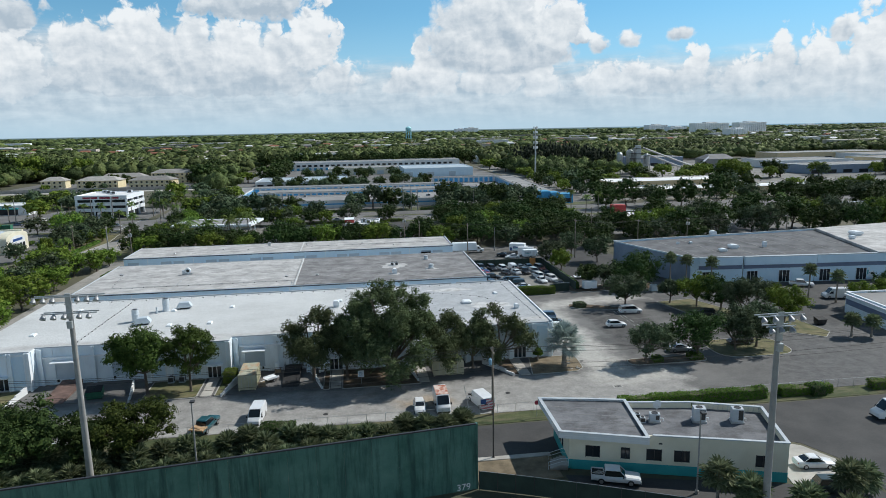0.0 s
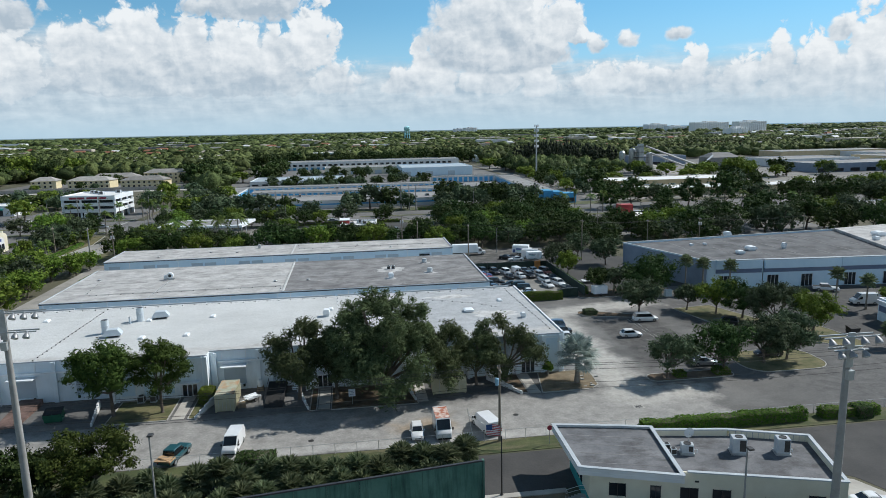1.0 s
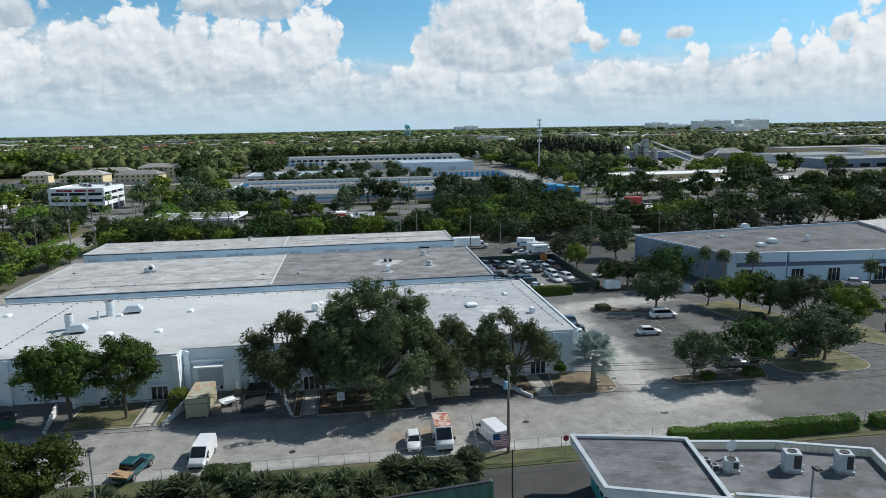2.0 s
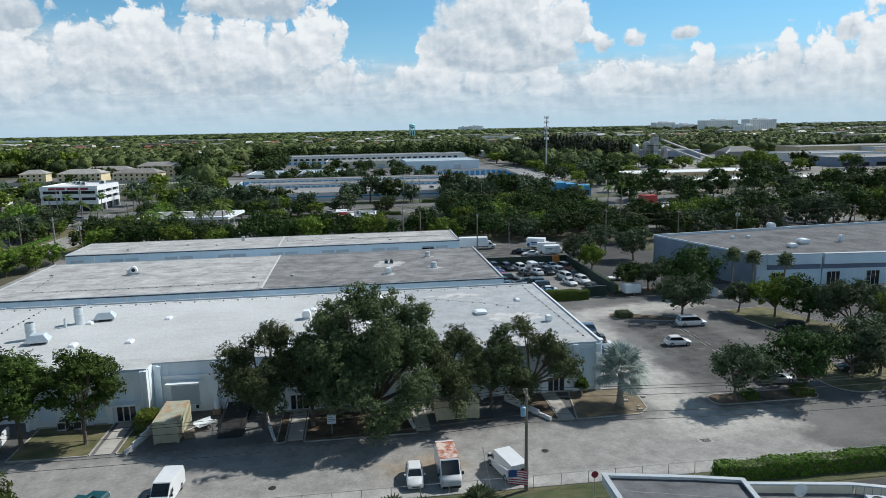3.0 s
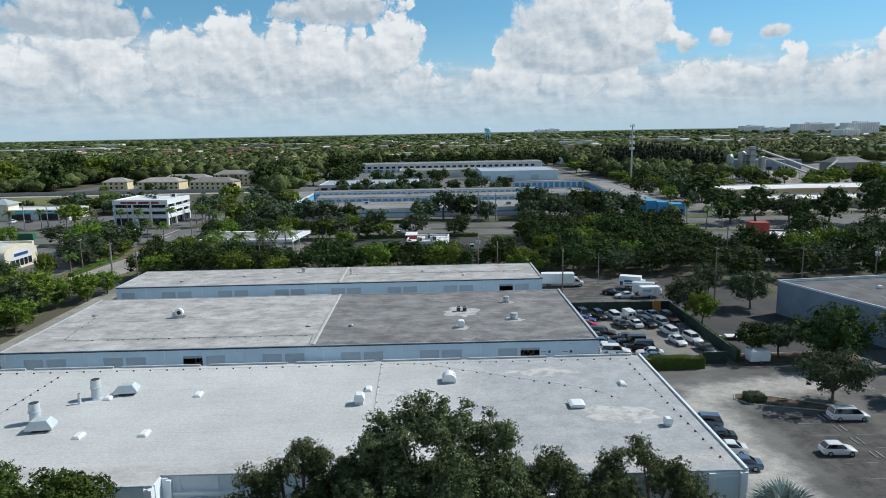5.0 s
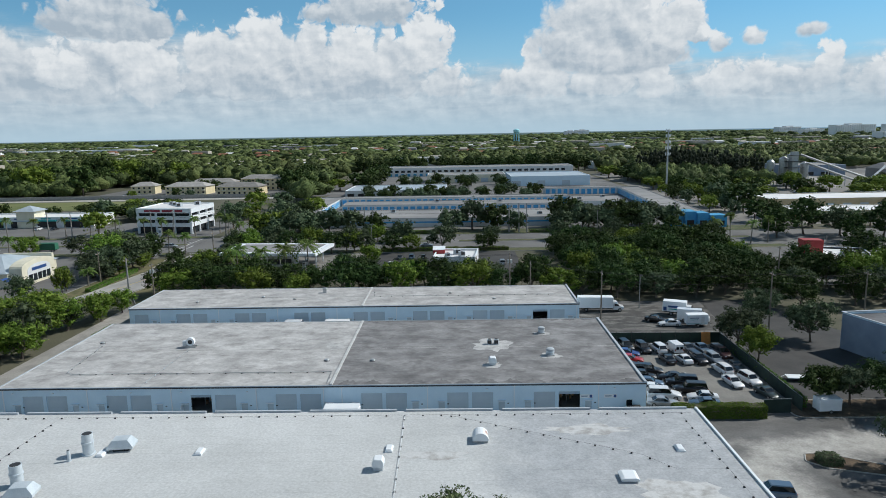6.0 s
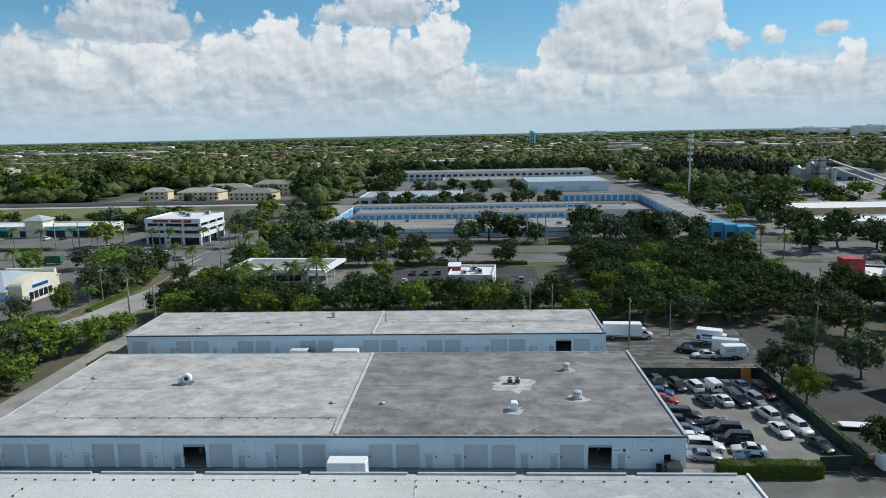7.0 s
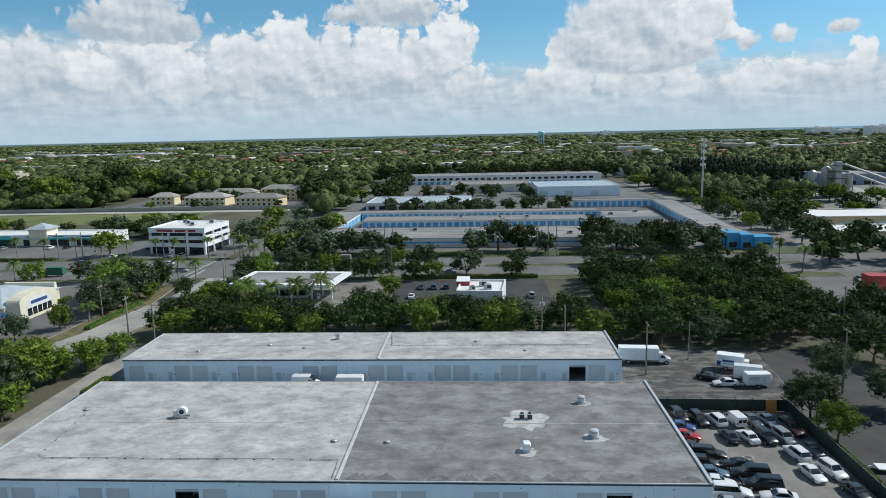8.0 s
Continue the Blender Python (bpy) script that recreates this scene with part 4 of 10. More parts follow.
# ---- warehouses ----
def wall_x(s, x0, x1, y0, y1, z0, z1, holes=()):
    """A wall along x in one piece, with real openings (xa, xb, za, zb)."""
    xs = sorted({x0, x1, *(v for h in holes for v in h[:2])})
    zs = sorted({z0, z1, *(v for h in holes for v in h[2:])})
    solid = {(i, k) for i in range(len(xs) - 1) for k in range(len(zs) - 1)
             if not any(xa <= (xs[i] + xs[i + 1]) / 2 <= xb and za <= (zs[k] + zs[k + 1]) / 2 <= zb for xa, xb, za, zb in holes)}
    index, faces = {}, []

    def at(i, k, y):
        return index.setdefault((xs[i], y, zs[k]), len(index))

    for i, k in solid:
        faces.append((at(i, k, y0), at(i + 1, k, y0), at(i + 1, k + 1, y0), at(i, k + 1, y0)))
        faces.append((at(i, k + 1, y1), at(i + 1, k + 1, y1), at(i + 1, k, y1), at(i, k, y1)))
        for (di, dk), (p, q) in (((-1, 0), ((i, k), (i, k + 1))), ((1, 0), ((i + 1, k + 1), (i + 1, k))),
                                 ((0, -1), ((i + 1, k), (i, k))), ((0, 1), ((i, k + 1), (i + 1, k + 1)))):
            if (i + di, k + dk) not in solid:
                faces.append((at(*p, y0), at(*q, y0), at(*q, y1), at(*p, y1)))
    return s.add(list(index), faces)


def roller(width, height):
    """A closed shutter of horizontal slats, hung at x = 0 .. width, y = 0."""
    s = Shape()
    n = 12
    for k in range(n):
        z0, z1 = height * k / n, height * (k + 1) / n
        s.quad((0, 0, z0), (width, 0, z0), (width, 0.035, z1), (0, 0.035, z1))
        s.quad((0, 0.035, z1), (width, 0.035, z1), (width, 0, z1), (0, 0, z1))
    return s.mesh("roller_door", SHUTTER)


ROLLER = roller(3.2, 3.5)
LEAF = Shape().box(0, 0, 0, 0.95, 0.05, 2.05).mesh("door", SHUTTER)
HOOD = Shape().box(-0.12, -0.35, 0.0, 1.07, 0.0, 0.06).mesh("door_hood", TRIM_WHITE)
SPOUT = Shape().box(-0.28, -0.16, 4.45, 0.28, 0.0, 4.72).box(-0.07, -0.13, 0.1, 0.07, -0.02, 4.5).mesh("downspout", TRIM_WHITE)


def trade_warehouse(label, x0, x1, y0, y1, h, starts, roof, open_doors, spouts, windows=()):
    """A long low warehouse with a row of shutters and doors along its south face."""
    w = thing("warehouse", label, "warehouse")
    holes, leaves = [], []
    for s in starts:
        for a in (s, s + 3.75):
            if a > x0 + 0.3 and a + 3.2 < x1 - 0.3:
                holes.append((a, a + 3.2, 0.0, 3.5))
        for a in (s - 1.35, s + 7.75):
            if a > x0 + 0.4 and a + 1 < x1 - 0.3:
                holes.append((a, a + 0.95, 0.0, 2.05))
                leaves.append(a)
    for xa, xb, za, zb in windows:
        holes.append((xa, xb, za, zb))
    part("wall", wall_x(Shape(), x0, x1, y0, y0 + 0.25, 0.0, h, holes), WALL_BLUE, w)
    part("wall", B(x0, y1 - 0.25, 0, x1, y1, h), WALL_BLUE, w)
    part("wall", B(x0, y0 + 0.25, 0, x0 + 0.25, y1 - 0.25, h), WALL_BLUE, w)
    part("wall", B(x1 - 0.25, y0 + 0.25, 0, x1, y1 - 0.25, h), WALL_BLUE, w)
    part("floor_slab", B(x0 + 0.25, y0 + 0.25, 0.0, x1 - 0.25, y1 - 0.25, 0.06), CONCRETE, w)
    # added panel behind the bays; its near-black colour stands for the unlit inside
    part("partition", B(x0 + 0.3, y0 + 7.0, 0.0, x1 - 0.3, y0 + 7.1, h - 0.5), INTERIOR, w)
    part("roof", B(x0 + 0.1, y0 + 0.05, h, x1 - 0.1, y1 - 0.1, h + 0.1), roof, w)
    part("roof_edge", B(x0, y0 - 0.12, h + 0.02, x1, y0 + 0.05, h + 0.16), COPE, w)
    # near-black strip, standing in for the thin shadow under the roof edge
    part("gutter", B(x0, y0 - 0.2, h - 0.14, x1, y0 - 0.005, h + 0.02), TRIM_DARK, w)
    part("parapet", B(x1 - 0.35, y0 - 0.1, h - 0.1, x1 + 0.06, y1 + 0.05, h + 0.32), COPE, w)
    part("parapet", B(x0 - 0.06, y0 - 0.1, h - 0.1, x0 + 0.2, y1 + 0.05, h + 0.2), COPE, w)
    part("parapet", B(x0 + 0.2, y1 - 0.1, h, x1 - 0.35, y1 + 0.05, h + 0.16), COPE, w)
    part("roof_seam", B(x0 + 0.3, (y0 + y1) / 2 - 0.06, h + 0.1, x1 - 0.4, (y0 + y1) / 2 + 0.06, h + 0.125), ROOF_GREY, w)
    for xa, xb, za, zb in holes:
        if zb == 3.5:
            d = part("roller_door", ROLLER, None, w, at=(xa, y0 + 0.12, 0.0))
            if any(abs(xa - o) < 1.0 for o in open_doors):
                d.location.z = 3.05
                d.scale.z = 0.13
    for a in leaves:
        d = part("door", LEAF, None, w, at=(a, y0 + 0.1, 0.0))
        part("door_hood", HOOD, None, w, at=(a, y0, 2.12))
        part("number_plate", B(a + 1.35, y0 - 0.02, 1.62, a + 1.6, y0 - 0.004, 1.78), DARK_METAL, w)
    for xa, xb, za, zb in windows:
        part("window", B(xa, y0 + 0.1, za, xb, y0 + 0.14, zb), GLASS, w)
    for x in spouts:
        part("downspout", SPOUT, None, w, at=(x, y0, 0.0))
    return w


b2 = trade_warehouse("long pale blue warehouse with grey shutters and a weathered grey roof", -99, 0, 0.0, 35.0, 4.72,
                     [-95.3 + 13.08 * k for k in range(7)], ROOF_GREY, (-69.1, -13.1),
                     (-98.2, -85.1, -72.1, -59.0, -48.7, -45.9, -32.9, -19.8, -7.1), ((-2.9, -2.0, 1.2, 2.1),))
part("roof_ridge", B(-47.75, 0.2, 4.82, -47.35, 34.8, 5.02), ROOF_WHITE, b2)
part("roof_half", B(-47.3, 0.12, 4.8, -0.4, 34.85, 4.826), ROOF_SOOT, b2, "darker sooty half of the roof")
for k in range(11):
    y = 2.9 * (k + 1)
    part("roof_lap", B(-98.5, y, 4.815, -47.8, y + 0.05, 4.826), ROOF_GREY, b2)
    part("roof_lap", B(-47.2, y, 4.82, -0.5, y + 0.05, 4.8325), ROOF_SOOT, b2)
r_ = random.Random(5)
# dark tide marks where water stands along the edges
for y0_, side, reach_ in ((0.25, 1, 1.7), (34.7, -1, 0.9)):
    for k in range(13):
        x0_ = -46.6 + k * 3.55
        pts = [(x0_ + 0.27 * j, y0_ + side * reach_ * r_.uniform(0.75, 1.25) * math.sin(math.pi * (j + 0.4) / 12.8)) for j in range(13)]
        poly = [(pts[0][0], y0_), *pts, (pts[-1][0], y0_)]
        part("tide_mark", Shape().prism(poly if side < 0 else poly[::-1], 4.8, 4.8285), ROOF_TIDE, b2, "dark stain of standing water")
for x, y, rx, ry in ((-22.0, 18.6, 3.6, 3.4), (-12.6, 12.6, 1.9, 1.5), (-12.6, 25.2, 1.6, 1.3), (-22.6, 8.2, 1.6, 1.6), (-50.2, 19.0, 2.2, 2.0)):
    poly = []
    for k in range(22):
        f = r_.uniform(0.7, 1.2)
        poly.append((x + rx * f * math.cos(k * math.pi / 11), y + ry * f * math.sin(k * math.pi / 11)))
    part("roof_patch", Shape().prism(poly, 4.8, 4.831), ROOF_PATCH, b2, "pale patch of fresh roof coating")
part("sign_board", B(-9.9, -0.03, 2.45, -7.9, -0.006, 3.0), TRIM_WHITE, b2, "white sign board over a door")
part("sign_board", B(-6.3, -0.03, 2.45, -4.4, -0.006, 3.0), TRIM_WHITE, b2, "white sign board over a door")
for x in (-9.7, -6.1):
    part("sign_bar", B(x, -0.04, 2.65, x + 0.95, -0.032, 2.82), WALL_GREY, b2)
    part("sign_panel", B(x + 1.25, -0.04, 2.5, x + 1.65, -0.032, 2.95), SIGN_BLUE, b2)
for x in (-96.8, -78.4, -70.6, -60.5, -24, -4.9, -90.5):
    part("wall_lamp", B(x, -0.28, 3.95, x + 0.3, -0.002, 4.1, ch=0.03), TRIM_WHITE, b2)
part("open_leaf", B(-70.45, -0.95, 0.05, -70.38, 0.0, 2.05), TRIM_WHITE, b2, "white door standing open")
# goods inside the open bays
for x in (-69, -13):
    for k in range(6):
        r = thing("stacked_goods", "dim boxes and shelving inside an open bay", "shelving", (x + 0.3 + 0.48 * k, 4.2 + (k % 3) * 0.6, 0.06))
        part("upright", B(0, 0, 0, 0.06, 0.5, 2.2), STEEL, r)
        part("carton", B(0.08, 0.05, 0.2 + 0.3 * (k % 4), 0.42, 0.45, 0.75 + 0.3 * (k % 4)), PLY, r)
        part("shelf", B(0.0, 0.0, 1.9, 0.46, 0.5, 1.95), STEEL, r)

b3 = trade_warehouse("long narrow pale blue warehouse with grey shutters and a grey roof", -101.6, -1.6, 47.0, 65.0, 4.72,
                     [-104.3 + 13.22 * k for k in range(8)], ROOF_GREY, (-11.8,),
                     [-94.7 + 13.22 * k for k in range(8)])
part("roof_ridge", B(-49.6, 47.2, 4.82, -49.25, 64.8, 5.0), ROOF_WHITE, b3)

# pipe runs with little stands on the flat roofs
def pipe_run(points, label, step=2.6, z=4.83, r=0.045, material=STEEL, blocks=DARK_METAL):
    p = thing("roof_pipe_run", label, "pipe")
    part("pipe", Shape().tube([(x, y, z + 0.16) for x, y in points], r, 6), material, p)
    for (ax, ay), (bx, by) in zip(points, points[1:]):
        d = math.hypot(bx - ax, by - ay)
        n = int(d / step)
        for k in range(n):
            f = (k + 0.5) / n
            x, y = ax + (bx - ax) * f, ay + (by - ay) * f
            part("stand", B(x - 0.09, y - 0.07, z, x + 0.09, y + 0.07, z + 0.14), blocks, p)
    return p


pipe_run([(-93.5, 21.5), (-91.8, 6.5), (-90.5, 5.5), (-48.4, 5.5), (-48.2, 0.6)], "thin pipe on small stands across the roof")
pipe_run([(-76.2, 18.4), (-76.8, 0.3)], "pale pipe from a fan to the roof edge", r=0.03, material=COPE, blocks=COPE)
pipe_run([(-48.6, 63.3), (-47.6, 55.3), (-6.0, 55.3)], "thin pipe on small stands across the roof")

# ---- the south warehouse, with pilasters, recessed docks and canopies ----
b1 = thing("warehouse", "white warehouse with pilasters, recessed docks and a bright roof", "warehouse")
F, R, H1 = -47.5, -45.5, 6.6
FRONT = ((-97.5, -86.6), (-68.4, -54.6), (-39.6, -23.4), (-13.6, 2.4))      # face sections
DOCK = ((-86.6, -68.4), (-54.6, -39.6), (-23.4, -13.6))                     # recessed sections
DOORS1 = (-91.5, -57.4, -36.7, -3.5)
for a, b in FRONT:
    holes = [(d - 1.15, d + 1.15, 0.15, 2.25) for d in DOORS1 if a < d < b]
    part("wall", wall_x(Shape(), a, b, F, F + 0.3, 0.0, H1, holes), WALL_WHITE, b1)
    for x in (a, b):
        part("wall", B(x - 0.15, F + 0.3, 0.0, x + 0.15, R + 0.3, H1), WALL_WHITE, b1) if x not in (-97.5, 2.4) else None
    n = max(2, round((b - a) / 3.4))
    for k in range(n + 1):
        x = a + 0.35 + (b - a - 0.7) * k / n
        if any(abs(x - d) < 1.7 for d in DOORS1):
            x = min((d for d in DOORS1), key=lambda d: abs(d - x)) + (1.75 if x >= min((d for d in DOORS1), key=lambda d: abs(d - x)) else -1.75)
        part("pilaster", B(x - 0.3, F - 0.32, 0.0, x + 0.3, F - 0.003, H1 - 0.1), WALL_WHITE, b1)
        part("pilaster_fin", B(x - 0.38, F - 0.42, 0.0, x - 0.3, F - 0.003, H1 - 0.06), TRIM_WHITE, b1)
for x in DOORS1:
    part("canopy", B(x - 1.55, F - 1.25, 2.55, x + 1.55, F - 0.005, 2.7), TRIM_WHITE, b1, "white flat canopy over a door")
    for k in range(3):
        xa = x - 1.12 + k * 0.76
        d = part("glass_door", B(xa, F + 0.12, 0.2, xa + 0.7, F + 0.17, 2.2), GLASS, b1)
        part("door_frame", Shape().box(xa - 0.04, F + 0.08, 0.15, xa + 0.04, F + 0.2, 2.25).box(xa + 0.66, F + 0.08, 0.15, xa + 0.74, F + 0.2, 2.25)
             .box(xa, F + 0.08, 2.12, xa + 0.7, F + 0.2, 2.25), TRIM_WHITE, d)
for a, b in DOCK:
    n = 2
    w = (b - a) / n
    holes = []
    for k in range(n):
        c = a + w * (k + 0.5)
        holes.append((c - 1.7, c + 1.7, 0.9, 4.0))
    part("wall", wall_x(Shape(), a, b, R, R + 0.3, 0.0, H1, holes), WALL_WHITE, b1)
    for k in range(n):
        c = a + w * (k + 0.5)
        part("dock_door", B(c - 1.7, R + 0.14, 0.9, c + 1.7, R + 0.2, 4.0), SHUTTER, b1)
        part("dock_canopy", B(c - 1.95, R - 1.6, 4.15, c + 1.95, R - 0.005, 4.32), TRIM_WHITE, b1, "white shelf canopy over a dock")
        part("dock_bumper", B(c - 1.5, R - 0.25, 0.5, c - 1.2, R - 0.005, 0.9), BLACK, b1)
        part("dock_bumper", B(c + 1.2, R - 0.25, 0.5, c + 1.5, R - 0.005, 0.9), BLACK, b1)
        part("panel_frame", B(c - 1.9, R - 0.12, 4.35, c - 1.8, R - 0.004, H1 - 0.2), TRIM_WHITE, b1)
        part("panel_frame", B(c + 1.8, R - 0.12, 4.35, c + 1.9, R - 0.004, H1 - 0.2), TRIM_WHITE, b1)
    for k in range(n + 1):
        x = min(max(a + w * k, a + 0.5), b - 0.5)
        part("pilaster", B(x - 0.3, R - 0.32, 0.0, x + 0.3, R - 0.003, H1 - 0.1), WALL_WHITE, b1)
part("wall", B(-97.5, F + 0.3, 0, -97.2, -14.3, H1), WALL_WHITE, b1)
part("wall", B(2.1, F + 0.3, 0, 2.4, -14.3, H1), WALL_WHITE, b1)
part("wall", B(-97.5, -14.3, 0, 2.4, -14.0, H1), WALL_BLUE, b1)
for k in range(9):
    y = F + 0.6 + k * 4.0
    part("pilaster", B(2.403, y - 0.3, 0.0, 2.75, y + 0.3, H1 - 0.1), WALL_WHITE, b1)
part("roof", Shape().prism([(-97.5, F), (-86.6, F), (-86.6, R), (-68.4, R), (-68.4, F), (-54.6, F), (-54.6, R), (-39.6, R), (-39.6, F), (-23.4, F),
                            (-23.4, R), (-13.6, R), (-13.6, F), (2.4, F), (2.4, -14.0), (-97.5, -14.0)], H1, H1 + 0.1), ROOF_SOUTH, b1)
for a, b in FRONT:
    part("roof_edge", B(a, F - 0.10, H1 - 0.02, b, F - 0.003, H1 + 0.13), COPE, b1)
for a, b in DOCK:
    part("roof_edge", B(a, R - 0.10, H1 - 0.02, b, R - 0.003, H1 + 0.13), COPE, b1)
part("parapet", B(2.22, F - 0.1, H1 + 0.1, 2.5, -13.9, H1 + 0.30), TRIM_WHITE, b1)
x = -97.5
while x < 2:
    e = min(x + 12.2, 2.05)
    part("parapet", B(x, -14.15, H1 + 0.1, e - 0.9, -13.85, H1 + 0.34), COPE, b1)
    x += 12.5
for k in range(14):
    part("roof_seam", B(-97.3, -44.6 + 2.15 * k, H1 + 0.1, 2.0, -44.54 + 2.15 * k, H1 + 0.1045), ROOF_SOUTH, b1)
for x, y, rx, ry in ((-46.5, -43.9, 2.6, 0.9), (-31.0, -26.0, 4.0, 1.2), (-12.5, -20.0, 5.0, 1.6), (-6.0, -34.0, 4.5, 2.4)):
    poly = []
    for k in range(24):
        f = r_.uniform(0.7, 1.25)
        poly.append((x + rx * f * math.cos(k * math.pi / 12), y + ry * f * math.sin(k * math.pi / 12)))
    part("roof_stain", Shape().prism(poly, H1 + 0.09, H1 + 0.1025), ROOF_DIRT, b1, "faint dirt where water dries")
part("dock_window", B(-12.6, F - 0.06, 2.2, -9.4, F - 0.004, 4.2), SHUTTER, b1, "grey shuttered panel in the wall")

for a, b in DOCK:
    for x, sg_ in ((a, 1), (b, -1)):
        part("fin", B(x - 0.16, F - 0.75, 0.0, x + 0.16, F - 0.003, H1 - 0.02), TRIM_WHITE, b1, "white projecting fin beside a dock")
        part("reveal", B(x + sg_ * 0.9 - 0.22, R - 0.5, 0.0, x + sg_ * 0.9 + 0.22, R - 0.003, H1 - 0.25), WALL_WHITE, b1)
    part("dock_lintel", B(a + 1.2, R - 0.42, 4.75, b - 1.2, R - 0.003, 5.0), TRIM_WHITE, b1)
for a, b in FRONT:
    part("cornice", B(a + 0.2, F - 0.2, H1 - 0.42, b - 0.2, F - 0.003, H1 - 0.24), WALL_WHITE, b1)
    part("plinth", B(a + 0.2, F - 0.06, 0.0, b - 0.2, F - 0.003, 0.15), CONCRETE, b1)
    n = max(2, round((b - a) / 3.4))
    for k in range(n):
        x = a + 0.35 + (b - a - 0.7) * (k + 0.5) / n
        if all(abs(x - d) > 2.2 for d in DOORS1):
            part("wall_panel", B(x - 0.95, F - 0.05, 0.9, x + 0.95, F - 0.003, H1 - 0.7), WALL_BLUE, b1, "pale blue wall panel")
pipe_run([(-97, -15.6), (1.2, -15.6)], "wire on small black stands along the roof edge", 2.3, 6.71, 0.009, DARK_METAL, BLACK)
pipe_run([(-35.0, -15.6), (-34.5, -40)], "thin white pipe on stands across the roof", 2.4, 6.71, 0.02, TRIM_WHITE, BLACK)
pipe_run([(-30, -15.5), (-8, -26.5), (-5, -30)], "wire on small black stands running askew", 2.0, 6.71, 0.009, DARK_METAL, BLACK)
pipe_run([(-0.2, -17), (0.9, -46)], "wire on small black stands along the roof edge", 1.9, 6.71, 0.009, DARK_METAL, BLACK)
pipe_run([(-79.6, -16.9), (-80.5, -46)], "wire on small black stands across the roof", 1.5, 6.71, 0.009, DARK_METAL, BLACK)


def roof_light(x, y, z):
    s = thing("skylight", "small white domed skylight on the roof", "skylight", (x, y, z), group="skylights on the roof")
    part("curb", B(-0.45, -0.75, 0, 0.45, 0.75, 0.16), TRIM_WHITE, s)
    part("dome", B(-0.4, -0.7, 0.16, 0.4, 0.7, 0.34, ch=0.12), TRIM_WHITE, s)
    return s


for x, y in ((-69.0, -25.4), (-67.2, -36.4), (-60.0, -36.2), (-57.8, -25.1), (-36.1, -24.7), (-3.3, -25.1), (-90, -38), (-88, -22)):
    roof_light(x, y, 6.7)


def duct(x, y, z, r, h):
    s = thing("exhaust_stack", "tall pale steel exhaust stack on the roof", "roof vent", (x, y, z))
    part("flange", Shape().cyl(0, 0, 0, 0.12, r * 1.25, n=18), DUCT, s, smooth=True)
    part("flue", Shape().turned(0, 0, [(0.1, r), (h * 0.55, r), (h * 0.56, r * 1.12), (h * 0.62, r * 1.12), (h * 0.63, r), (h, r)], 18), DUCT, s, smooth=True)
    part("throat", Shape().cyl(0, 0, h - 0.05, h + 0.01, r * 0.86, n=18), DARK_METAL, s)
    return s


def hood(x, y, z, turn):
    s = thing("intake_hood", "pale sheet-metal intake hood with sloped sides", "roof vent", (x, y, z), turn)
    part("curb", B(-0.9, -0.6, 0, 0.9, 0.6, 0.45), DARK_METAL, s)
    part("hood", Shape().loft([[(-1.45, -0.95, 0.35), (1.45, -0.95, 0.35), (1.45, 0.95, 0.35), (-1.45, 0.95, 0.35)],
                               [(-1.45, -0.95, 0.6), (1.45, -0.95, 0.6), (1.45, 0.95, 0.6), (-1.45, 0.95, 0.6)],
                               [(-0.85, -0.7, 1.35), (0.85, -0.7, 1.35), (0.85, 0.7, 1.35), (-0.85, 0.7, 1.35)]]), DUCT, s)
    return s


duct(-70.6, -25.2, 6.7, 0.62, 2.5)
hood(-67.3, -24.0, 6.7, 8)
duct(-71.9, -26.9, 6.7, 0.18, 1.3)
duct(-74.3, -32.2, 6.7, 0.62, 2.4)
hood(-72.4, -34.4, 6.7, 8)


def box_vent(x, y, z, w, h, label="small white roof vent with a louvred hood"):
    s = thing("roof_vent", label, "roof vent", (x, y, z))
    part("curb", B(-w / 2, -w / 2, 0, w / 2, w / 2, h * 0.35), DUCT, s)
    part("hood", Shape().loft([[(-w * .62, -w * .62, h * .35), (w * .62, -w * .62, h * .35), (w * .62, w * .62, h * .35), (-w * .62, w * .62, h * .35)],
                               [(-w * .62, -w * .62, h * .7), (w * .62, -w * .62, h * .7), (w * .62, w * .62, h * .7), (-w * .62, w * .62, h * .7)],
                               [(-w * .4, -w * .62, h), (w * .4, -w * .62, h), (w * .4, w * .62, h), (-w * .4, w * .62, h)]]), TRIM_WHITE, s)
    return s


def mushroom(x, y, z, label="round white mushroom vent on the roof", k=1.0):
    s = thing("mushroom_vent", label, "roof vent", (x, y, z))
    part("curb", B(-0.75 * k, -0.75 * k, 0, 0.75 * k, 0.75 * k, 0.22), STEEL, s)
    part("base", Shape().turned(0, 0, [(0.2, 0.62 * k), (0.55, 0.8 * k), (0.8, 0.72 * k)], 20), DUCT, s, smooth=True)
    part("cap", Shape().turned(0, 0, [(0.75, 0.7 * k), (0.85, 0.78 * k), (1.12, 0.76 * k), (1.2, 0.62 * k), (1.22, 0.1 * k)], 20), COPE, s, smooth=True)
    return s


def low_cap(x, y, z, r=0.42):
    s = thing("roof_drain_cap", "low round drain cap on the flat roof", "roof vent", (x, y, z))
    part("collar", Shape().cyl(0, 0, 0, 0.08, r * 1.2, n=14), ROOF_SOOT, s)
    part("cap", Shape().turned(0, 0, [(0.08, r * 0.9), (0.2, r), (0.28, r * 0.8), (0.3, 0.05)], 14), STEEL, s, smooth=True)
    return s


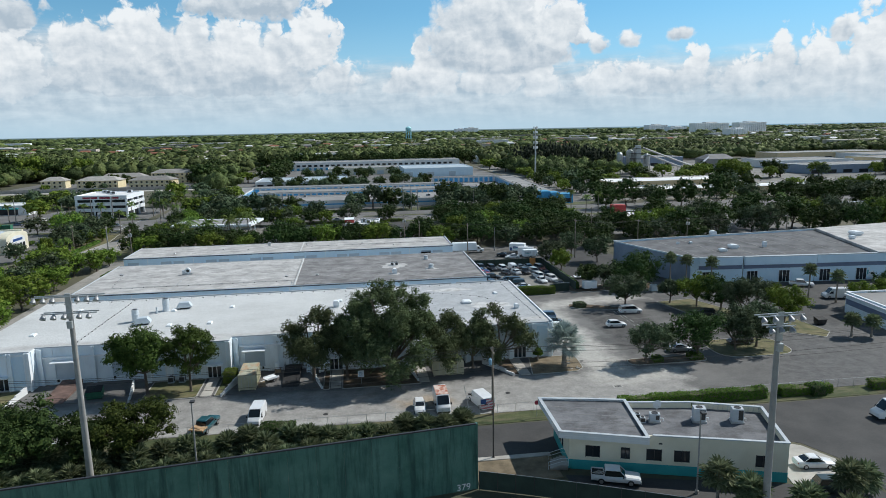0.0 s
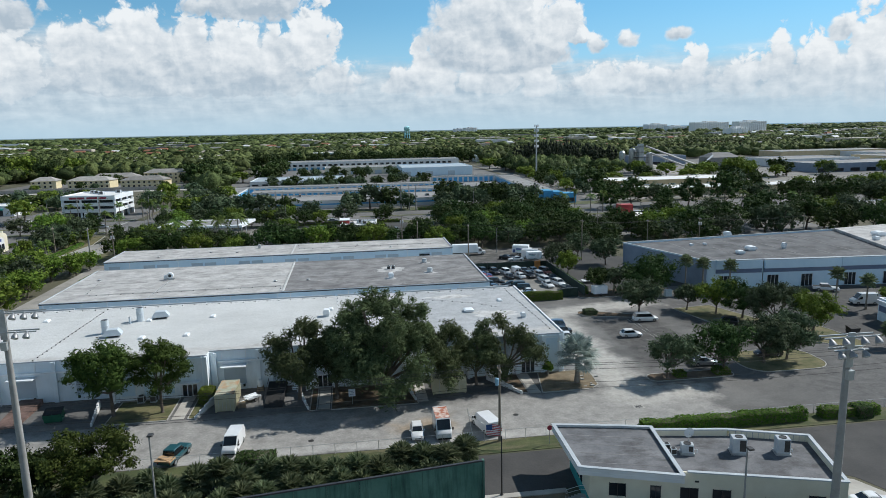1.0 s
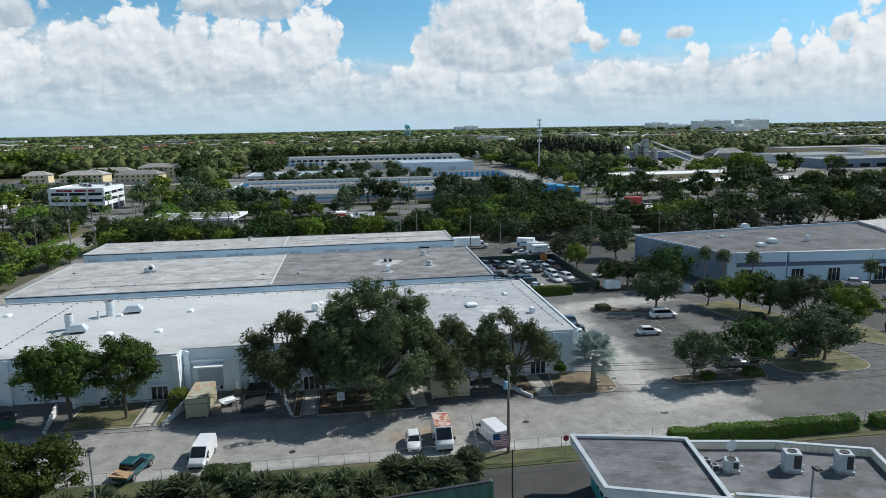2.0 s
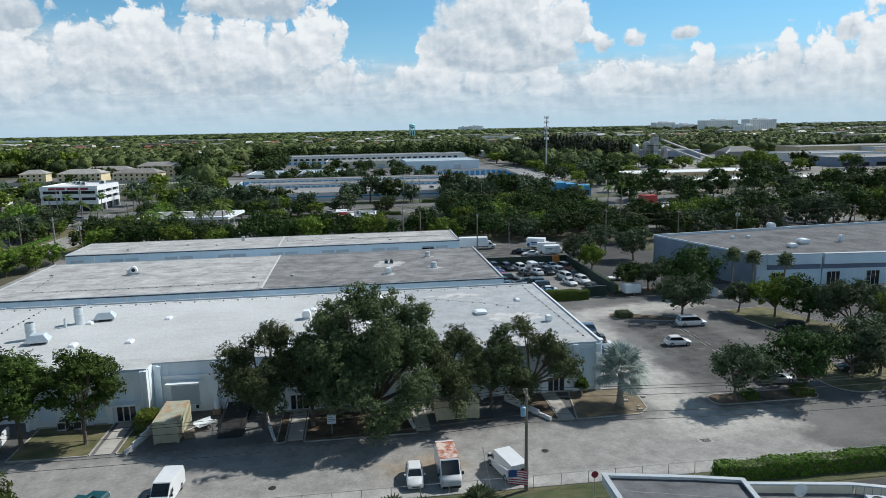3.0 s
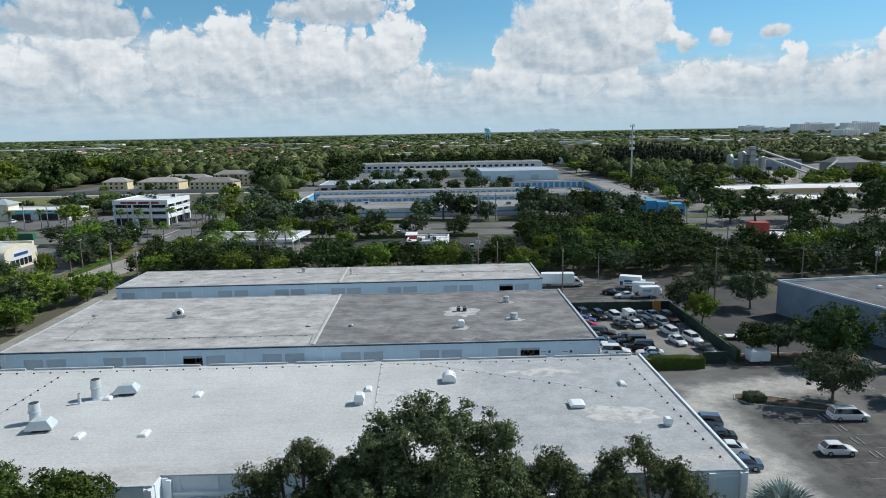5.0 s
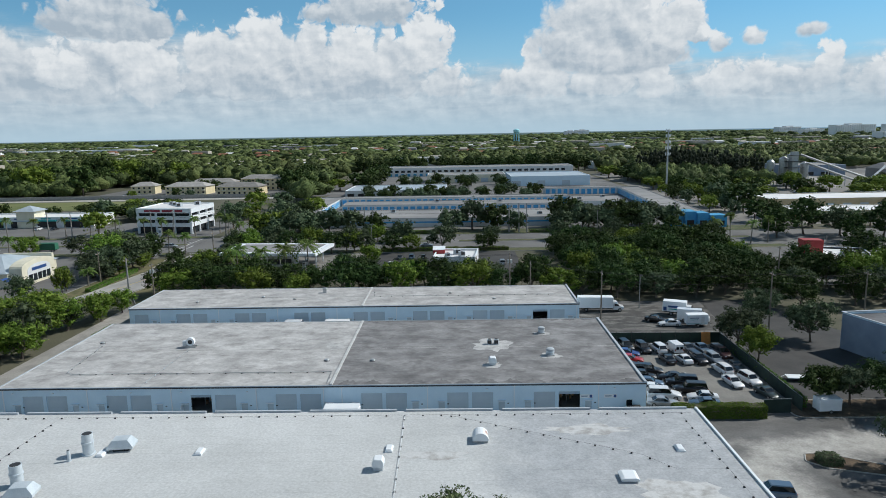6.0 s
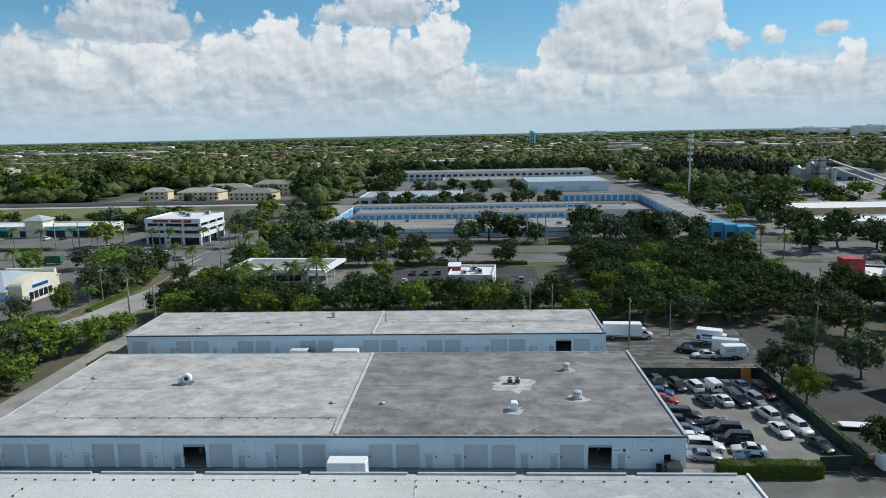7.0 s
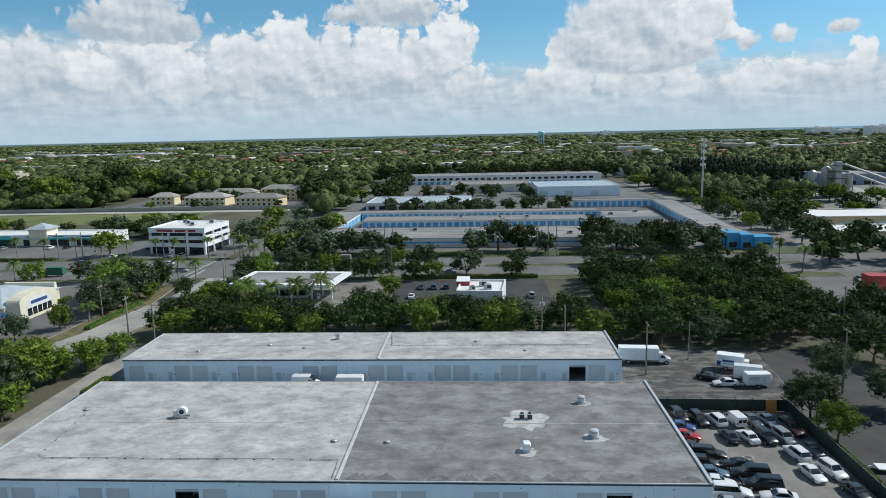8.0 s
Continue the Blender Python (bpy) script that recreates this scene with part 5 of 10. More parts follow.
def condenser(x, y, z, turn=0, k=1.0, label="air-conditioning condenser with a fan on top"):
    s = thing("air_conditioner", label, "air conditioner", (x, y, z), turn)
    part("case", B(-0.45 * k, -0.45 * k, 0.06, 0.45 * k, 0.45 * k, 1.0 * k, ch=0.04), DUCT, s)
    for a in range(4):
        m = [( -0.38, -0.455, 0.38, -0.45), (-0.38, 0.45, 0.38, 0.455), (-0.455, -0.38, -0.45, 0.38), (0.45, -0.38, 0.455, 0.38)][a]
        part("grille", B(m[0] * k, m[1] * k, 0.15 * k, m[2] * k, m[3] * k, 0.9 * k), DARK_METAL, s)
    part("fan_ring", Shape().turned(0, 0, [(1.0 * k, 0.36 * k), (1.05 * k, 0.36 * k), (1.05 * k, 0.3 * k), (1.01 * k, 0.28 * k)], 16), DARK_METAL, s)
    part("skid", B(-0.5 * k, -0.5 * k, 0, 0.5 * k, 0.5 * k, 0.06), STEEL, s)
    return s


def package_unit(x, y, z, turn, lx=1.7, ly=1.2, lz=1.5):
    s = thing("rooftop_unit", "boxy cream rooftop cooling unit with a dark coil face", "air conditioner", (x, y, z), turn)
    part("skid", B(-lx / 2 - 0.1, -ly / 2 - 0.1, 0, lx / 2 + 0.1, ly / 2 + 0.1, 0.25), STEEL, s)
    part("case", B(-lx / 2, -ly / 2, 0.25, lx / 2, ly / 2, lz, ch=0.04), COPE, s)
    part("coil", B(-lx / 2 + 0.75, -ly / 2 - 0.012, 0.45, lx / 2 - 0.1, -ly / 2 - 0.002, lz - 0.15), DARK_METAL, s)
    part("fan_guard", Shape().turned(0, 0, [(lz, 0.42), (lz + 0.05, 0.42), (lz + 0.05, 0.36), (lz + 0.01, 0.34)], 18), DARK_METAL, s)
    part("pipe", Shape().tube([(lx / 2, 0.3, 0.4), (lx / 2 + 0.5, 0.3, 0.4), (lx / 2 + 0.5, 0.3, 0.05)], 0.05, 6), TRIM_WHITE, s)
    return s


box_vent(-36.8, -29.1, 6.7, 1.0, 1.3, "grey roof vent box beside a skylight")
box_vent(-10.6, -31.5, 6.7, 1.5, 0.5, "flat grey vent box on the roof")
box_vent(-1.7, -37.4, 6.7, 0.7, 0.9)
s = thing("barrel_vent", "curved white vent hood with a rust stripe", "roof vent", (-25.6, -22.4, 6.7))
part("hood", Shape().loft([[(0.95 * math.cos(a), yy, 0.25 + 0.95 * math.sin(a)) for a in [math.pi * i / 10 for i in range(11)]] for yy in (-0.9, 0.9)]), TRIM_WHITE, s)
part("rust_strip", Shape().loft([[(0.97 * math.cos(a), yy, 0.25 + 0.97 * math.sin(a)) for a in [math.pi * (i + 3) / 20 for i in range(4)]] for yy in (-0.3, 0.3)]), RUST, s)
part("curb", B(-0.85, -0.85, 0, 0.85, 0.85, 0.25), STEEL, s)

condenser(-22.6, 19.2, 4.826, 0, 0.9)
condenser(-21.4, 19.2, 4.826, 0, 0.9)
box_vent(-22.6, 8.6, 4.826, 1.0, 1.25)
mushroom(-12.6, 25.4, 4.826, k=0.8)
mushroom(-12.6, 12.9, 4.826, k=0.88)
low_cap(-50.3, 11.2, 4.82)
low_cap(-42.5, 10.9, 4.826)
low_cap(-94.2, 22.1, 4.82)
s = thing("roof_blower", "round centrifugal blower on a small frame", "roof vent", (-76.6, 19.4, 4.82))
part("frame", Shape().box(-1.5, -0.5, 0, 1.0, -0.42, 0.3).box(-1.5, 0.42, 0, 1.0, 0.5, 0.3).box(-1.5, -0.5, 0.25, -1.42, 0.5, 0.32), STEEL, s)
part("scroll", Shape().loft([[(0.75 * math.cos(a), yy, 1.05 + 0.75 * math.sin(a)) for a in [2 * math.pi * i / 20 for i in range(20)]] for yy in (-0.35, 0.35)]), TRIM_WHITE, s)
part("hub", Shape().loft([[(0.4 * math.cos(a), yy, 1.05 + 0.4 * math.sin(a)) for a in [2 * math.pi * i / 16 for i in range(16)]] for yy in (-0.37, -0.352)]), DARK_METAL, s)
part("motor", B(-1.4, -0.35, 0.32, -0.85, 0.35, 1.2, ch=0.05), DUCT, s)
s = thing("roof_vent_pipe", "square steel vent on the far roof", "roof vent", (-60.2, 60.2, 4.82))
part("shaft", B(-0.4, -0.4, 0, 0.4, 0.4, 0.9), STEEL, s)
part("cap", B(-0.5, -0.5, 0.9, 0.5, 0.5, 1.15, ch=0.08), STEEL, s)
for x, y in ((-88, 52), (-74, 56), (-66, 54), (-30, 58), (-20, 52)):
    low_cap(x, y, 4.82, 0.36)

# ---- other buildings ----
def along(a, b, s0, s1, z0, z1, o0, o1):
    """A box along the edge a-b, from s0 to s1 metres, o0 to o1 metres outward (to the right of the way)."""
    d = math.hypot(b[0] - a[0], b[1] - a[1])
    u = ((b[0] - a[0]) / d, (b[1] - a[1]) / d)
    n = (u[1], -u[0])
    poly = [(a[0] + u[0] * s + n[0] * o, a[1] + u[1] * s + n[1] * o) for s, o in ((s0, o1), (s1, o1), (s1, o0), (s0, o0))]
    return Shape().prism(poly, z0, z1)


def length(a, b):
    return math.hypot(b[0] - a[0], b[1] - a[1])


def inset(poly, d):
    out = []
    n = len(poly)
    for k in range(n):
        p, q, r = Vector(poly[k - 1]), Vector(poly[k]), Vector(poly[(k + 1) % n])
        u, v = (q - p).normalized(), (r - q).normalized()
        nu, nv = Vector((-u.y, u.x)), Vector((-v.y, v.x))
        m = (nu + nv)
        m = m / max(m.dot(nu), 0.3)
        out.append(tuple(q + m * d))
    return out


def block(name, label, category, poly, h, wall, roof, cope=COPE, lip=0.4, group="", z0=0.0):
    """A flat-roofed building on a counter-clockwise plan: a wall for each side, the roof and its parapet."""
    w = thing(name, label, category, group=group)
    n = len(poly)
    for k in range(n):
        a, b = poly[k], poly[(k + 1) % n]
        part("wall", along(a, b, 0.0 if k % 2 else 0.25, length(a, b) - (0.0 if k % 2 else 0.25), z0, h, -0.25, 0.0), wall, w)
        if lip:
            part("coping", along(a, b, -0.05 + 0.006 * k, length(a, b) + 0.05 - 0.006 * k, h, h + 0.12 + 0.005 * k, -0.35, 0.06 + 0.004 * k), cope, w)
    part("roof", Shape().prism(inset(poly, 0.26), h - lip - 0.2, h - lip), roof, w)
    return w


# the large pale blue building to the east
EB = [(45.0, 29.3), (54.3, -0.6), (68.0, -1.9), (87.5, -3.7), (150, -9.0), (150, 41.5), (116, 36)]
eb = block("showroom", "large pale blue building with a slate band and gravel roof", "commercial building", EB, 7.1, WALL_BLUE, ROOF_DARK, COPE)
for k, (s0, s1) in ((1, (2.0, 13.5)), (2, (0.2, 19.4)), (3, (0.2, 62.0))):
    a, b = EB[k], EB[k + 1]
    part("band", along(a, b, s0, s1, 3.9, 5.0, 0.003, 0.1), WALL_NAVY, eb)
    part("fascia", along(a, b, s0, s1, 5.0, 7.1, 0.003, 0.45 if k != 2 else 0.8), WALL_BLUE, eb)
    part("fascia_cap", along(a, b, s0 - 0.05, s1 + 0.05, 7.1, 7.28, -0.3, 0.5 if k != 2 else 0.85), COPE, eb)
    n = max(1, int((s1 - s0) / 9))
    for j in range(n):
        s = s0 + 1.0 + j * (s1 - s0 - 2) / n
        g = part("shop_window", along(a, b, s, s + 2.9, 0.15, 3.2, 0.004, 0.06), GLASS, eb)
        for q in (0, 0.95, 1.9, 2.83):
            part("mullion", along(a, b, s + q, s + q + 0.07, 0.1, 3.25, 0.06, 0.1), TRIM_WHITE, g)
part("side_band", along(EB[0], EB[1], 0.3, 31.0, 0.0, 6.9, 0.003, 0.05), WALL_GREY, eb)
part("roof_step", Shape().prism([(104, -5.5), (149, -8.5), (149, 40.8), (116, 35.5)], 6.75, 7.5), ROOF_GREY, eb)
for k in range(7):
    part("roof_seam", B(58 + k * 8, 1.0, 6.71, 58.25 + k * 8, 31, 6.74), ROOF_FAR, eb)
for x, y, w2, h2 in ((79.5, 33.5, 1.4, 1.6), (68, 8, 1.5, 0.9), (73.5, 12, 1.9, 1.1), (83, 12, 0.8, 1.6), (62, 22, 0.7, 0.6), (66, 22, 0.7, 0.6), (118, 20, 2.4, 1.2), (112, 14, 1.2, 1.0)):
    box_vent(x, y, 6.7 if x < 104 else 7.5, w2, h2, "grey roof vent on the gravel roof")

# small pale building at the edge of the yard
sb = block("small_building", "small pale building with a dark band and flat roof", "commercial building", [(72.5, -46.5), (100, -48.5), (101, -33), (74.0, -31.8)], 4.6, WALL_WHITE, ROOF_FAR, TRIM_WHITE, 0.3)
part("band", along((74.0, -31.8), (72.5, -46.5), 0.3, 14.3, 2.0, 3.2, 0.003, 0.06), WALL_NAVY, sb)
part("awning", along((74.0, -31.8), (72.5, -46.5), 0.3, 14.3, 4.2, 4.4, 0.07, 0.7), TRIM_WHITE, sb)

# the cream and teal office by the street
OFF = [(-7.6, -87.5), (16.4, -95.1), (19.4, -85.1), (11.1, -82.0), (2.6, -80.5), (-6.8, -78.8)]
of = thing("street_office", "cream office with a teal base and grey flat roof", "office building")
for k in range(6):
    a, b = OFF[k], OFF[(k + 1) % 6]
    e = 0.0 if k % 2 else 0.25
    part("wall", along(a, b, e, length(a, b) - e, 1.25, 4.9 if k in (0, 1, 2, 3) else 4.35, -0.25, 0.0), WALL_CREAM, of)
    part("base_wall", along(a, b, e, length(a, b) - e, 0.0, 1.25, -0.25, 0.035), TEAL, of)
part("roof", Shape().prism(inset(OFF, 0.26), 4.0, 4.2), ROOF_FELT, of)
for k in (0, 1, 2, 3):
    a, b = OFF[k], OFF[(k + 1) % 6]
    s0 = 9.9 if k == 0 else -0.05 + 0.01 * k
    part("parapet_cap", along(a, b, s0, length(a, b) + 0.05, 4.9, 5.02 + 0.005 * k, -0.3, 0.1 + 0.005 * k), COPE, of)
for k in range(14):
    a, b = OFF[2], OFF[3]
    if k * 0.62 < 8.6:
        part("parapet_joint", along(b, a, 0.3 + k * 0.62, 0.34 + k * 0.62, 4.2, 4.88, 0.255, 0.27), WALL_GREY, of)
CAN = [(-9.0, -88.0), (0.9, -91.6), (2.6, -80.3), (-1.0, -79.3), (-8.7, -77.6)]
for k in range(5):
    a, b = CAN[k], CAN[(k + 1) % 5]
    for j in range(4):
        part("fascia_board", along(a, b, 0.0, length(a, b), 4.36 + 0.21 * j, 4.56 + 0.21 * j, -0.2, 0.0 + 0.02 * (j % 2)), WALL_LIGHT, of)
    part("fascia_cap", along(a, b, -0.02 - 0.004 * k, length(a, b) + 0.02, 5.2, 5.28 + 0.005 * k, -0.35, 0.08 + 0.004 * k), COPE, of)
part("upper_roof", Shape().prism(inset(CAN, 0.22), 4.75, 4.97), ROOF_FELT, of)
for k in range(4):
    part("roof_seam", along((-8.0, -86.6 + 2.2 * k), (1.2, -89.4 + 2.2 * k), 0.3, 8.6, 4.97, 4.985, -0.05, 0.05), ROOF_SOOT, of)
part("soffit", Shape().prism(inset(CAN, 0.3), 4.37, 4.45), WALL_LIGHT, of)
a, b = OFF[0], OFF[1]
for s, w2 in ((2.0, 1.75), (6.2, 1.1), (9.2, 1.8), (12.4, 1.8), (21.6, 1.6)):
    g = part("window", along(a, b, s, s + w2, 1.75, 3.2, -0.02, 0.012), GLASS, of)
    for q in (0, w2 / 2, w2 - 0.06):
        part("frame", along(a, b, s + q, s + q + 0.06, 1.7, 3.25, 0.012, 0.05), DARK_METAL, g)
    part("sill", along(a, b, s - 0.05, s + w2 + 0.05, 1.6, 1.7, 0.003, 0.08), WALL_CREAM, g)
part("vent", along(a, b, 10.6, 11.0, 3.9, 4.05, 0.003, 0.1), DARK_METAL, of)
for s in (0.8, 2.2, 3.6):
    g = part("side_window", along(OFF[5], OFF[0], 1.2 + s, 2.1 + s, 0.9, 3.2, -0.02, 0.012), GLASS, of)
package_unit(10.0, -86.2, 4.2, -17, 1.5, 1.3, 1.9)
package_unit(14.6, -87.2, 4.2, -17, 1.4, 1.2, 1.9)
package_unit(4.4, -85.4, 4.2, -17, 1.3, 0.9, 1.2)
condenser(2.7, -84.0, 4.2, -10, 0.7)
condenser(2.9, -85.2, 4.2, -10, 0.7)
d = thing("satellite_dish", "pale round satellite dish on a short mast", "satellite dish", (5.9, -82.9, 4.2))
part("mast", Shape().tube([(0, 0, 0), (0, 0, 0.9)], 0.04, 6), STEEL, d)
part("dish", Shape().loft([[(r * math.cos(t), -0.15 + 0.25 * r * r, 1.2 + r * math.sin(t)) for t in [2 * math.pi * i / 14 for i in range(14)]] for r in (0.6, 0.35, 0.05)], caps=False), WALL_LIGHT, d, smooth=True)
part("arm", Shape().tube([(0, -0.1, 1.0), (0, -0.7, 1.15)], 0.02, 5), STEEL, d)
st = thing("entry_stair", "concrete ramp and steps with pipe handrails", "stairs", (-9.6, -86.4, 0.1), -18)
for k in range(4):
    part("step", B(0.35 * k, -1.2, 0.0, 2.2, 1.2, 0.17 * (k + 1)), CONCRETE, st)
for y in (-1.25, 1.25):
    part("handrail", Shape().tube([(-0.2, y, 0.0), (-0.2, y, 0.95), (1.4, y, 1.6), (2.2, y, 1.6), (2.2, y, 0.6)], 0.03, 6), TRIM_WHITE, st)
    part("midrail", Shape().tube([(-0.2, y, 0.5), (1.4, y, 1.15), (2.2, y, 1.15)], 0.02, 6), TRIM_WHITE, st)

# ---- outfield wall with its distance mark, and the screened fence ----
GA, GB = (-110.0, -102.3), (-19.7, -90.3)
gl = length(GA, GB)
gw = thing("outfield_wall", "tall dark green sheet wall of a ball park with a painted distance", "wall")
n = 30
for k in range(n):
    part("sheet", along(GA, GB, gl * k / n + 0.012, gl * (k + 1) / n - 0.012, 0.0, 8.05, -0.12, 0.0 + 0.01 * (k % 2)), GREEN_PAINT, gw)
    part("rail_post", along(GA, GB, gl * k / n, gl * k / n + 0.15, 0.0, 8.0, -0.35, -0.125), STEEL, gw)
part("top_rail", along(GA, GB, 0, gl, 8.05, 8.2, -0.2, 0.06), TRIM_DARK, gw)
part("end_post", along(GA, GB, gl, gl + 0.2, 0, 8.2, -0.3, 0.1), GREEN_PAINT, gw)
txt = bpy.data.curves.new("distance_mark", "FONT")
txt.body, txt.size, txt.extrude, txt.align_x = "379", 1.15, 0.01, "CENTER"
tob = new("tmp_mark", txt)
bpy.context.view_layer.update()
tme = bpy.data.meshes.new_from_object(tob)
bpy.data.objects.remove(tob)
tme.materials.clear()
tme.materials.append(FLAG_WHITE)
mk = part("distance_mark", tme, None, gw, "white painted number 379")
ang = math.degrees(math.atan2(GB[1] - GA[1], GB[0] - GA[0]))
mk.matrix_basis = pose(GB[0] - 1.55, GB[1] - 0.26, 0.12, 90, 0, ang)
SF = [(-19.4, -90.6), (-13.5, -93.0), (-7.0, -95.9), (2.1, -100.2), (12, -105.5)]
sf = thing("screened_fence", "chain-link fence covered with dark green screen", "fence")
for a, b in zip(SF, SF[1:]):
    d = length(a, b)
    m = max(1, round(d / 2.4))
    for k in range(m):
        part("screen", along(a, b, d * k / m + 0.02, d * (k + 1) / m - 0.02, 0.1, 2.35, -0.015, 0.015), SCREEN, sf)
        part("post", Shape().cyl(a[0] + (b[0] - a[0]) * k / m, a[1] + (b[1] - a[1]) * k / m, 0, 2.45, 0.045, n=8), DARK_METAL, sf)
    part("top_rail", Shape().tube([(*a, 2.4), (*b, 2.4)], 0.03, 6), STEEL, sf)

# ---- petrol station ----
gas = thing("petrol_station", "white flat canopy on posts over a forecourt", "petrol station")
CP = [(-104.5, 112.5), (-73.0, 109.5), (-70.5, 129.0), (-103.0, 131.5)]
part("canopy", Shape().prism(CP, 4.7, 5.6), TRIM_WHITE, gas)
part("canopy_top", Shape().prism(inset(CP, 2.2), 5.6, 5.66), ROOF_FAR, gas)
for x in (-100, -90, -80, -74):
    for y in (115, 126):
        part("post", B(x - 0.2, y - 0.2, 0, x + 0.2, y + 0.2, 4.7), TRIM_WHITE, gas)
part("kiosk", B(-92, 117, 0, -82, 124.5, 3.4), WALL_LIGHT, gas)
part("kiosk_window", B(-91.5, 116.96, 0.8, -82.5, 116.99, 2.6), GLASS, gas)
for x in (-97, -78):
    for y in (115, 120):
        p = thing("fuel_pump", "pale fuel pump on a low plinth", "fuel pump", (x, y, 0.035), group="pumps at the station")
        part("plinth", B(-1.2, -0.5, 0, 1.2, 0.5, 0.15), CONCRETE, p)
        part("cabinet", B(-0.45, -0.25, 0.15, 0.45, 0.25, 1.8, ch=0.05), TRIM_WHITE, p)
        part("display", B(-0.3, -0.262, 1.1, 0.3, -0.252, 1.6), DARK_METAL, p)

# ---- low restaurant with a red corner ----
rs = block("restaurant", "low white restaurant with a red corner and roof machinery", "restaurant", [(-36.0, 105.5), (-23.0, 104.5), (-21.5, 119.5), (-34.8, 120.5)], 4.6, WALL_LIGHT, ROOF_PALE, TRIM_WHITE, 0.5)
part("red_panel", B(-36.2, 114.0, 2.6, -32.4, 120.8, 5.3), RED_WALL, rs, "red corner tower")
part("tower_cap", B(-36.3, 113.9, 5.3, -32.3, 120.9, 5.5), TRIM_WHITE, rs)
package_unit(-28.5, 113, 4.1, 4, 2.2, 1.6, 1.6)
package_unit(-27.0, 109.5, 4.1, 4, 2.0, 1.6, 1.5)
package_unit(-31.5, 108.5, 4.1, 4, 1.6, 1.4, 1.3)
bg = block("restaurant", "dark restaurant with a tall red corner and white canopies", "restaurant", [(72, 93), (88, 88), (95, 107), (78, 113)], 5.2, DARK_WALL, ROOF_PALE, TRIM_WHITE, 0.5)
part("tower", Shape().prism([(72.6, 98.3), (77.8, 97.7), (78.2, 101.6), (73.0, 102.4)], 0.0, 5.6), DARK_WALL, bg)
part("red_tower", Shape().prism([(72.5, 98.2), (77.9, 97.6), (78.3, 101.7), (72.9, 102.5)], 5.6, 9.4), RED_WALL, bg, "plain red head of the corner tower")
part("panel", Shape().prism([(79.0, 90.7), (86.0, 88.5), (86.05, 88.65), (79.05, 90.85)], 0.3, 4.6), ORANGE, bg, "warm brown wall panel")
part("canopy", along((72, 93), (88, 88), 0.5, 15.5, 3.0, 3.2, 0.02, 1.4), TRIM_WHITE, bg)
part("canopy", along((78, 113), (72, 93), 0.5, 19.5, 3.0, 3.2, 0.02, 1.2), TRIM_WHITE, bg)
package_unit(85, 99, 4.7, -17, 2.2, 1.8, 1.6)
package_unit(88, 103, 4.7, -17, 2.2, 1.8, 1.6)

# ---- bank with an arched porch ----
bk = thing("bank", "cream bank with an arched glass porch and pale metal roofs", "bank", (4.0, -9.0, 0))
part("body", B(-186, 100, 0, -163, 124, 4.3), WALL_CREAM, bk)
part("roof", Shape().loft([[(-187, 99, 4.3), (-162.6, 99, 4.3), (-162.6, 125, 4.3), (-187, 125, 4.3)], [(-179, 110, 7.6), (-171, 110, 7.6), (-171, 114, 7.6), (-179, 114, 7.6)]]), ROOF_METAL, bk)
arch = [(101.0, 0.0), (117.0, 0.0), (117.0, 5.4)] + [(109 + 8 * math.cos(t), 5.4 + 2.0 * math.sin(t)) for t in [math.pi * i / 10 for i in range(1, 10)]] + [(101.0, 5.4)]
part("porch", Shape().loft([[(x, y, z) for y, z in arch] for x in (-163, -159.2)]), WALL_CREAM, bk)
arch2 = [(103.4, 1.0), (114.6, 1.0), (114.6, 4.2)] + [(109 + 5.6 * math.cos(t), 4.2 + 1.8 * math.sin(t)) for t in [math.pi * i / 10 for i in range(1, 10)]] + [(103.4, 4.2)]
part("arch_window", Shape().loft([[(x, y, z) for y, z in arch2] for x in (-159.2, -159.15)]), WALL_LIGHT, bk)
for k in range(5):
    part("window", B(-159.14, 103.8 + 2.15 * k, 0.9, -159.1, 105.6 + 2.15 * k, 3.0), GLASS, bk)
part("sign_bar", B(-159.14, 105.5, 4.0, -159.06, 112.5, 4.9), SIGN_BLUE, bk, "dark blue sign bars")
part("awning", Shape().loft([[(-163, 96.8, 3.2), (-161.2, 96.8, 2.4), (-161.2, 99.6, 2.4), (-163, 99.6, 3.2)], [(-163, 96.8, 3.25), (-161.2, 96.8, 2.45), (-161.2, 99.6, 2.45), (-163, 99.6, 3.25)]]), SIGN_BLUE, bk)
part("parapet", B(-180, 123.5, 4.3, -164, 124.6, 6.2), WALL_CREAM, bk)

# ---- three-storey white office ----
OW = [(-172.0, 198.0), (-145.6, 194.0), (-144.6, 219.5), (-171.0, 223.5)]
ow = thing("office_block", "white three-storey office with bands of dark windows", "office building")
part("core", Shape().prism(inset(OW, 1.0), 0.0, 10.6), GLASS, ow, "dark window bands")
for k in range(4):
    a, b = OW[k], OW[(k + 1) % 4]
    for z0, z1 in ((3.2, 4.9), (6.3, 7.9), (9.3, 11.4)):
        part("band", along(a, b, 0.0, length(a, b), z0, z1, -0.9, 0.0 + 0.01 * (k % 2)), TRIM_WHITE, ow)
    for s in (0.3, length(a, b) * 0.34, length(a, b) * 0.67, length(a, b) - 1.0):
        part("column", along(a, b, s, s + 0.7, 0.0, 9.3, -0.8, -0.05), TRIM_WHITE, ow)
    m = int(length(a, b) / 1.5)
    for j in range(m):
        for z0, z1 in ((4.9, 6.3), (7.9, 9.3)) if k < 2 else ():
            part("mullion", along(a, b, 0.8 + j * 1.5, 0.86 + j * 1.5, z0, z1, -0.99, -0.9), DARK_METAL, ow)
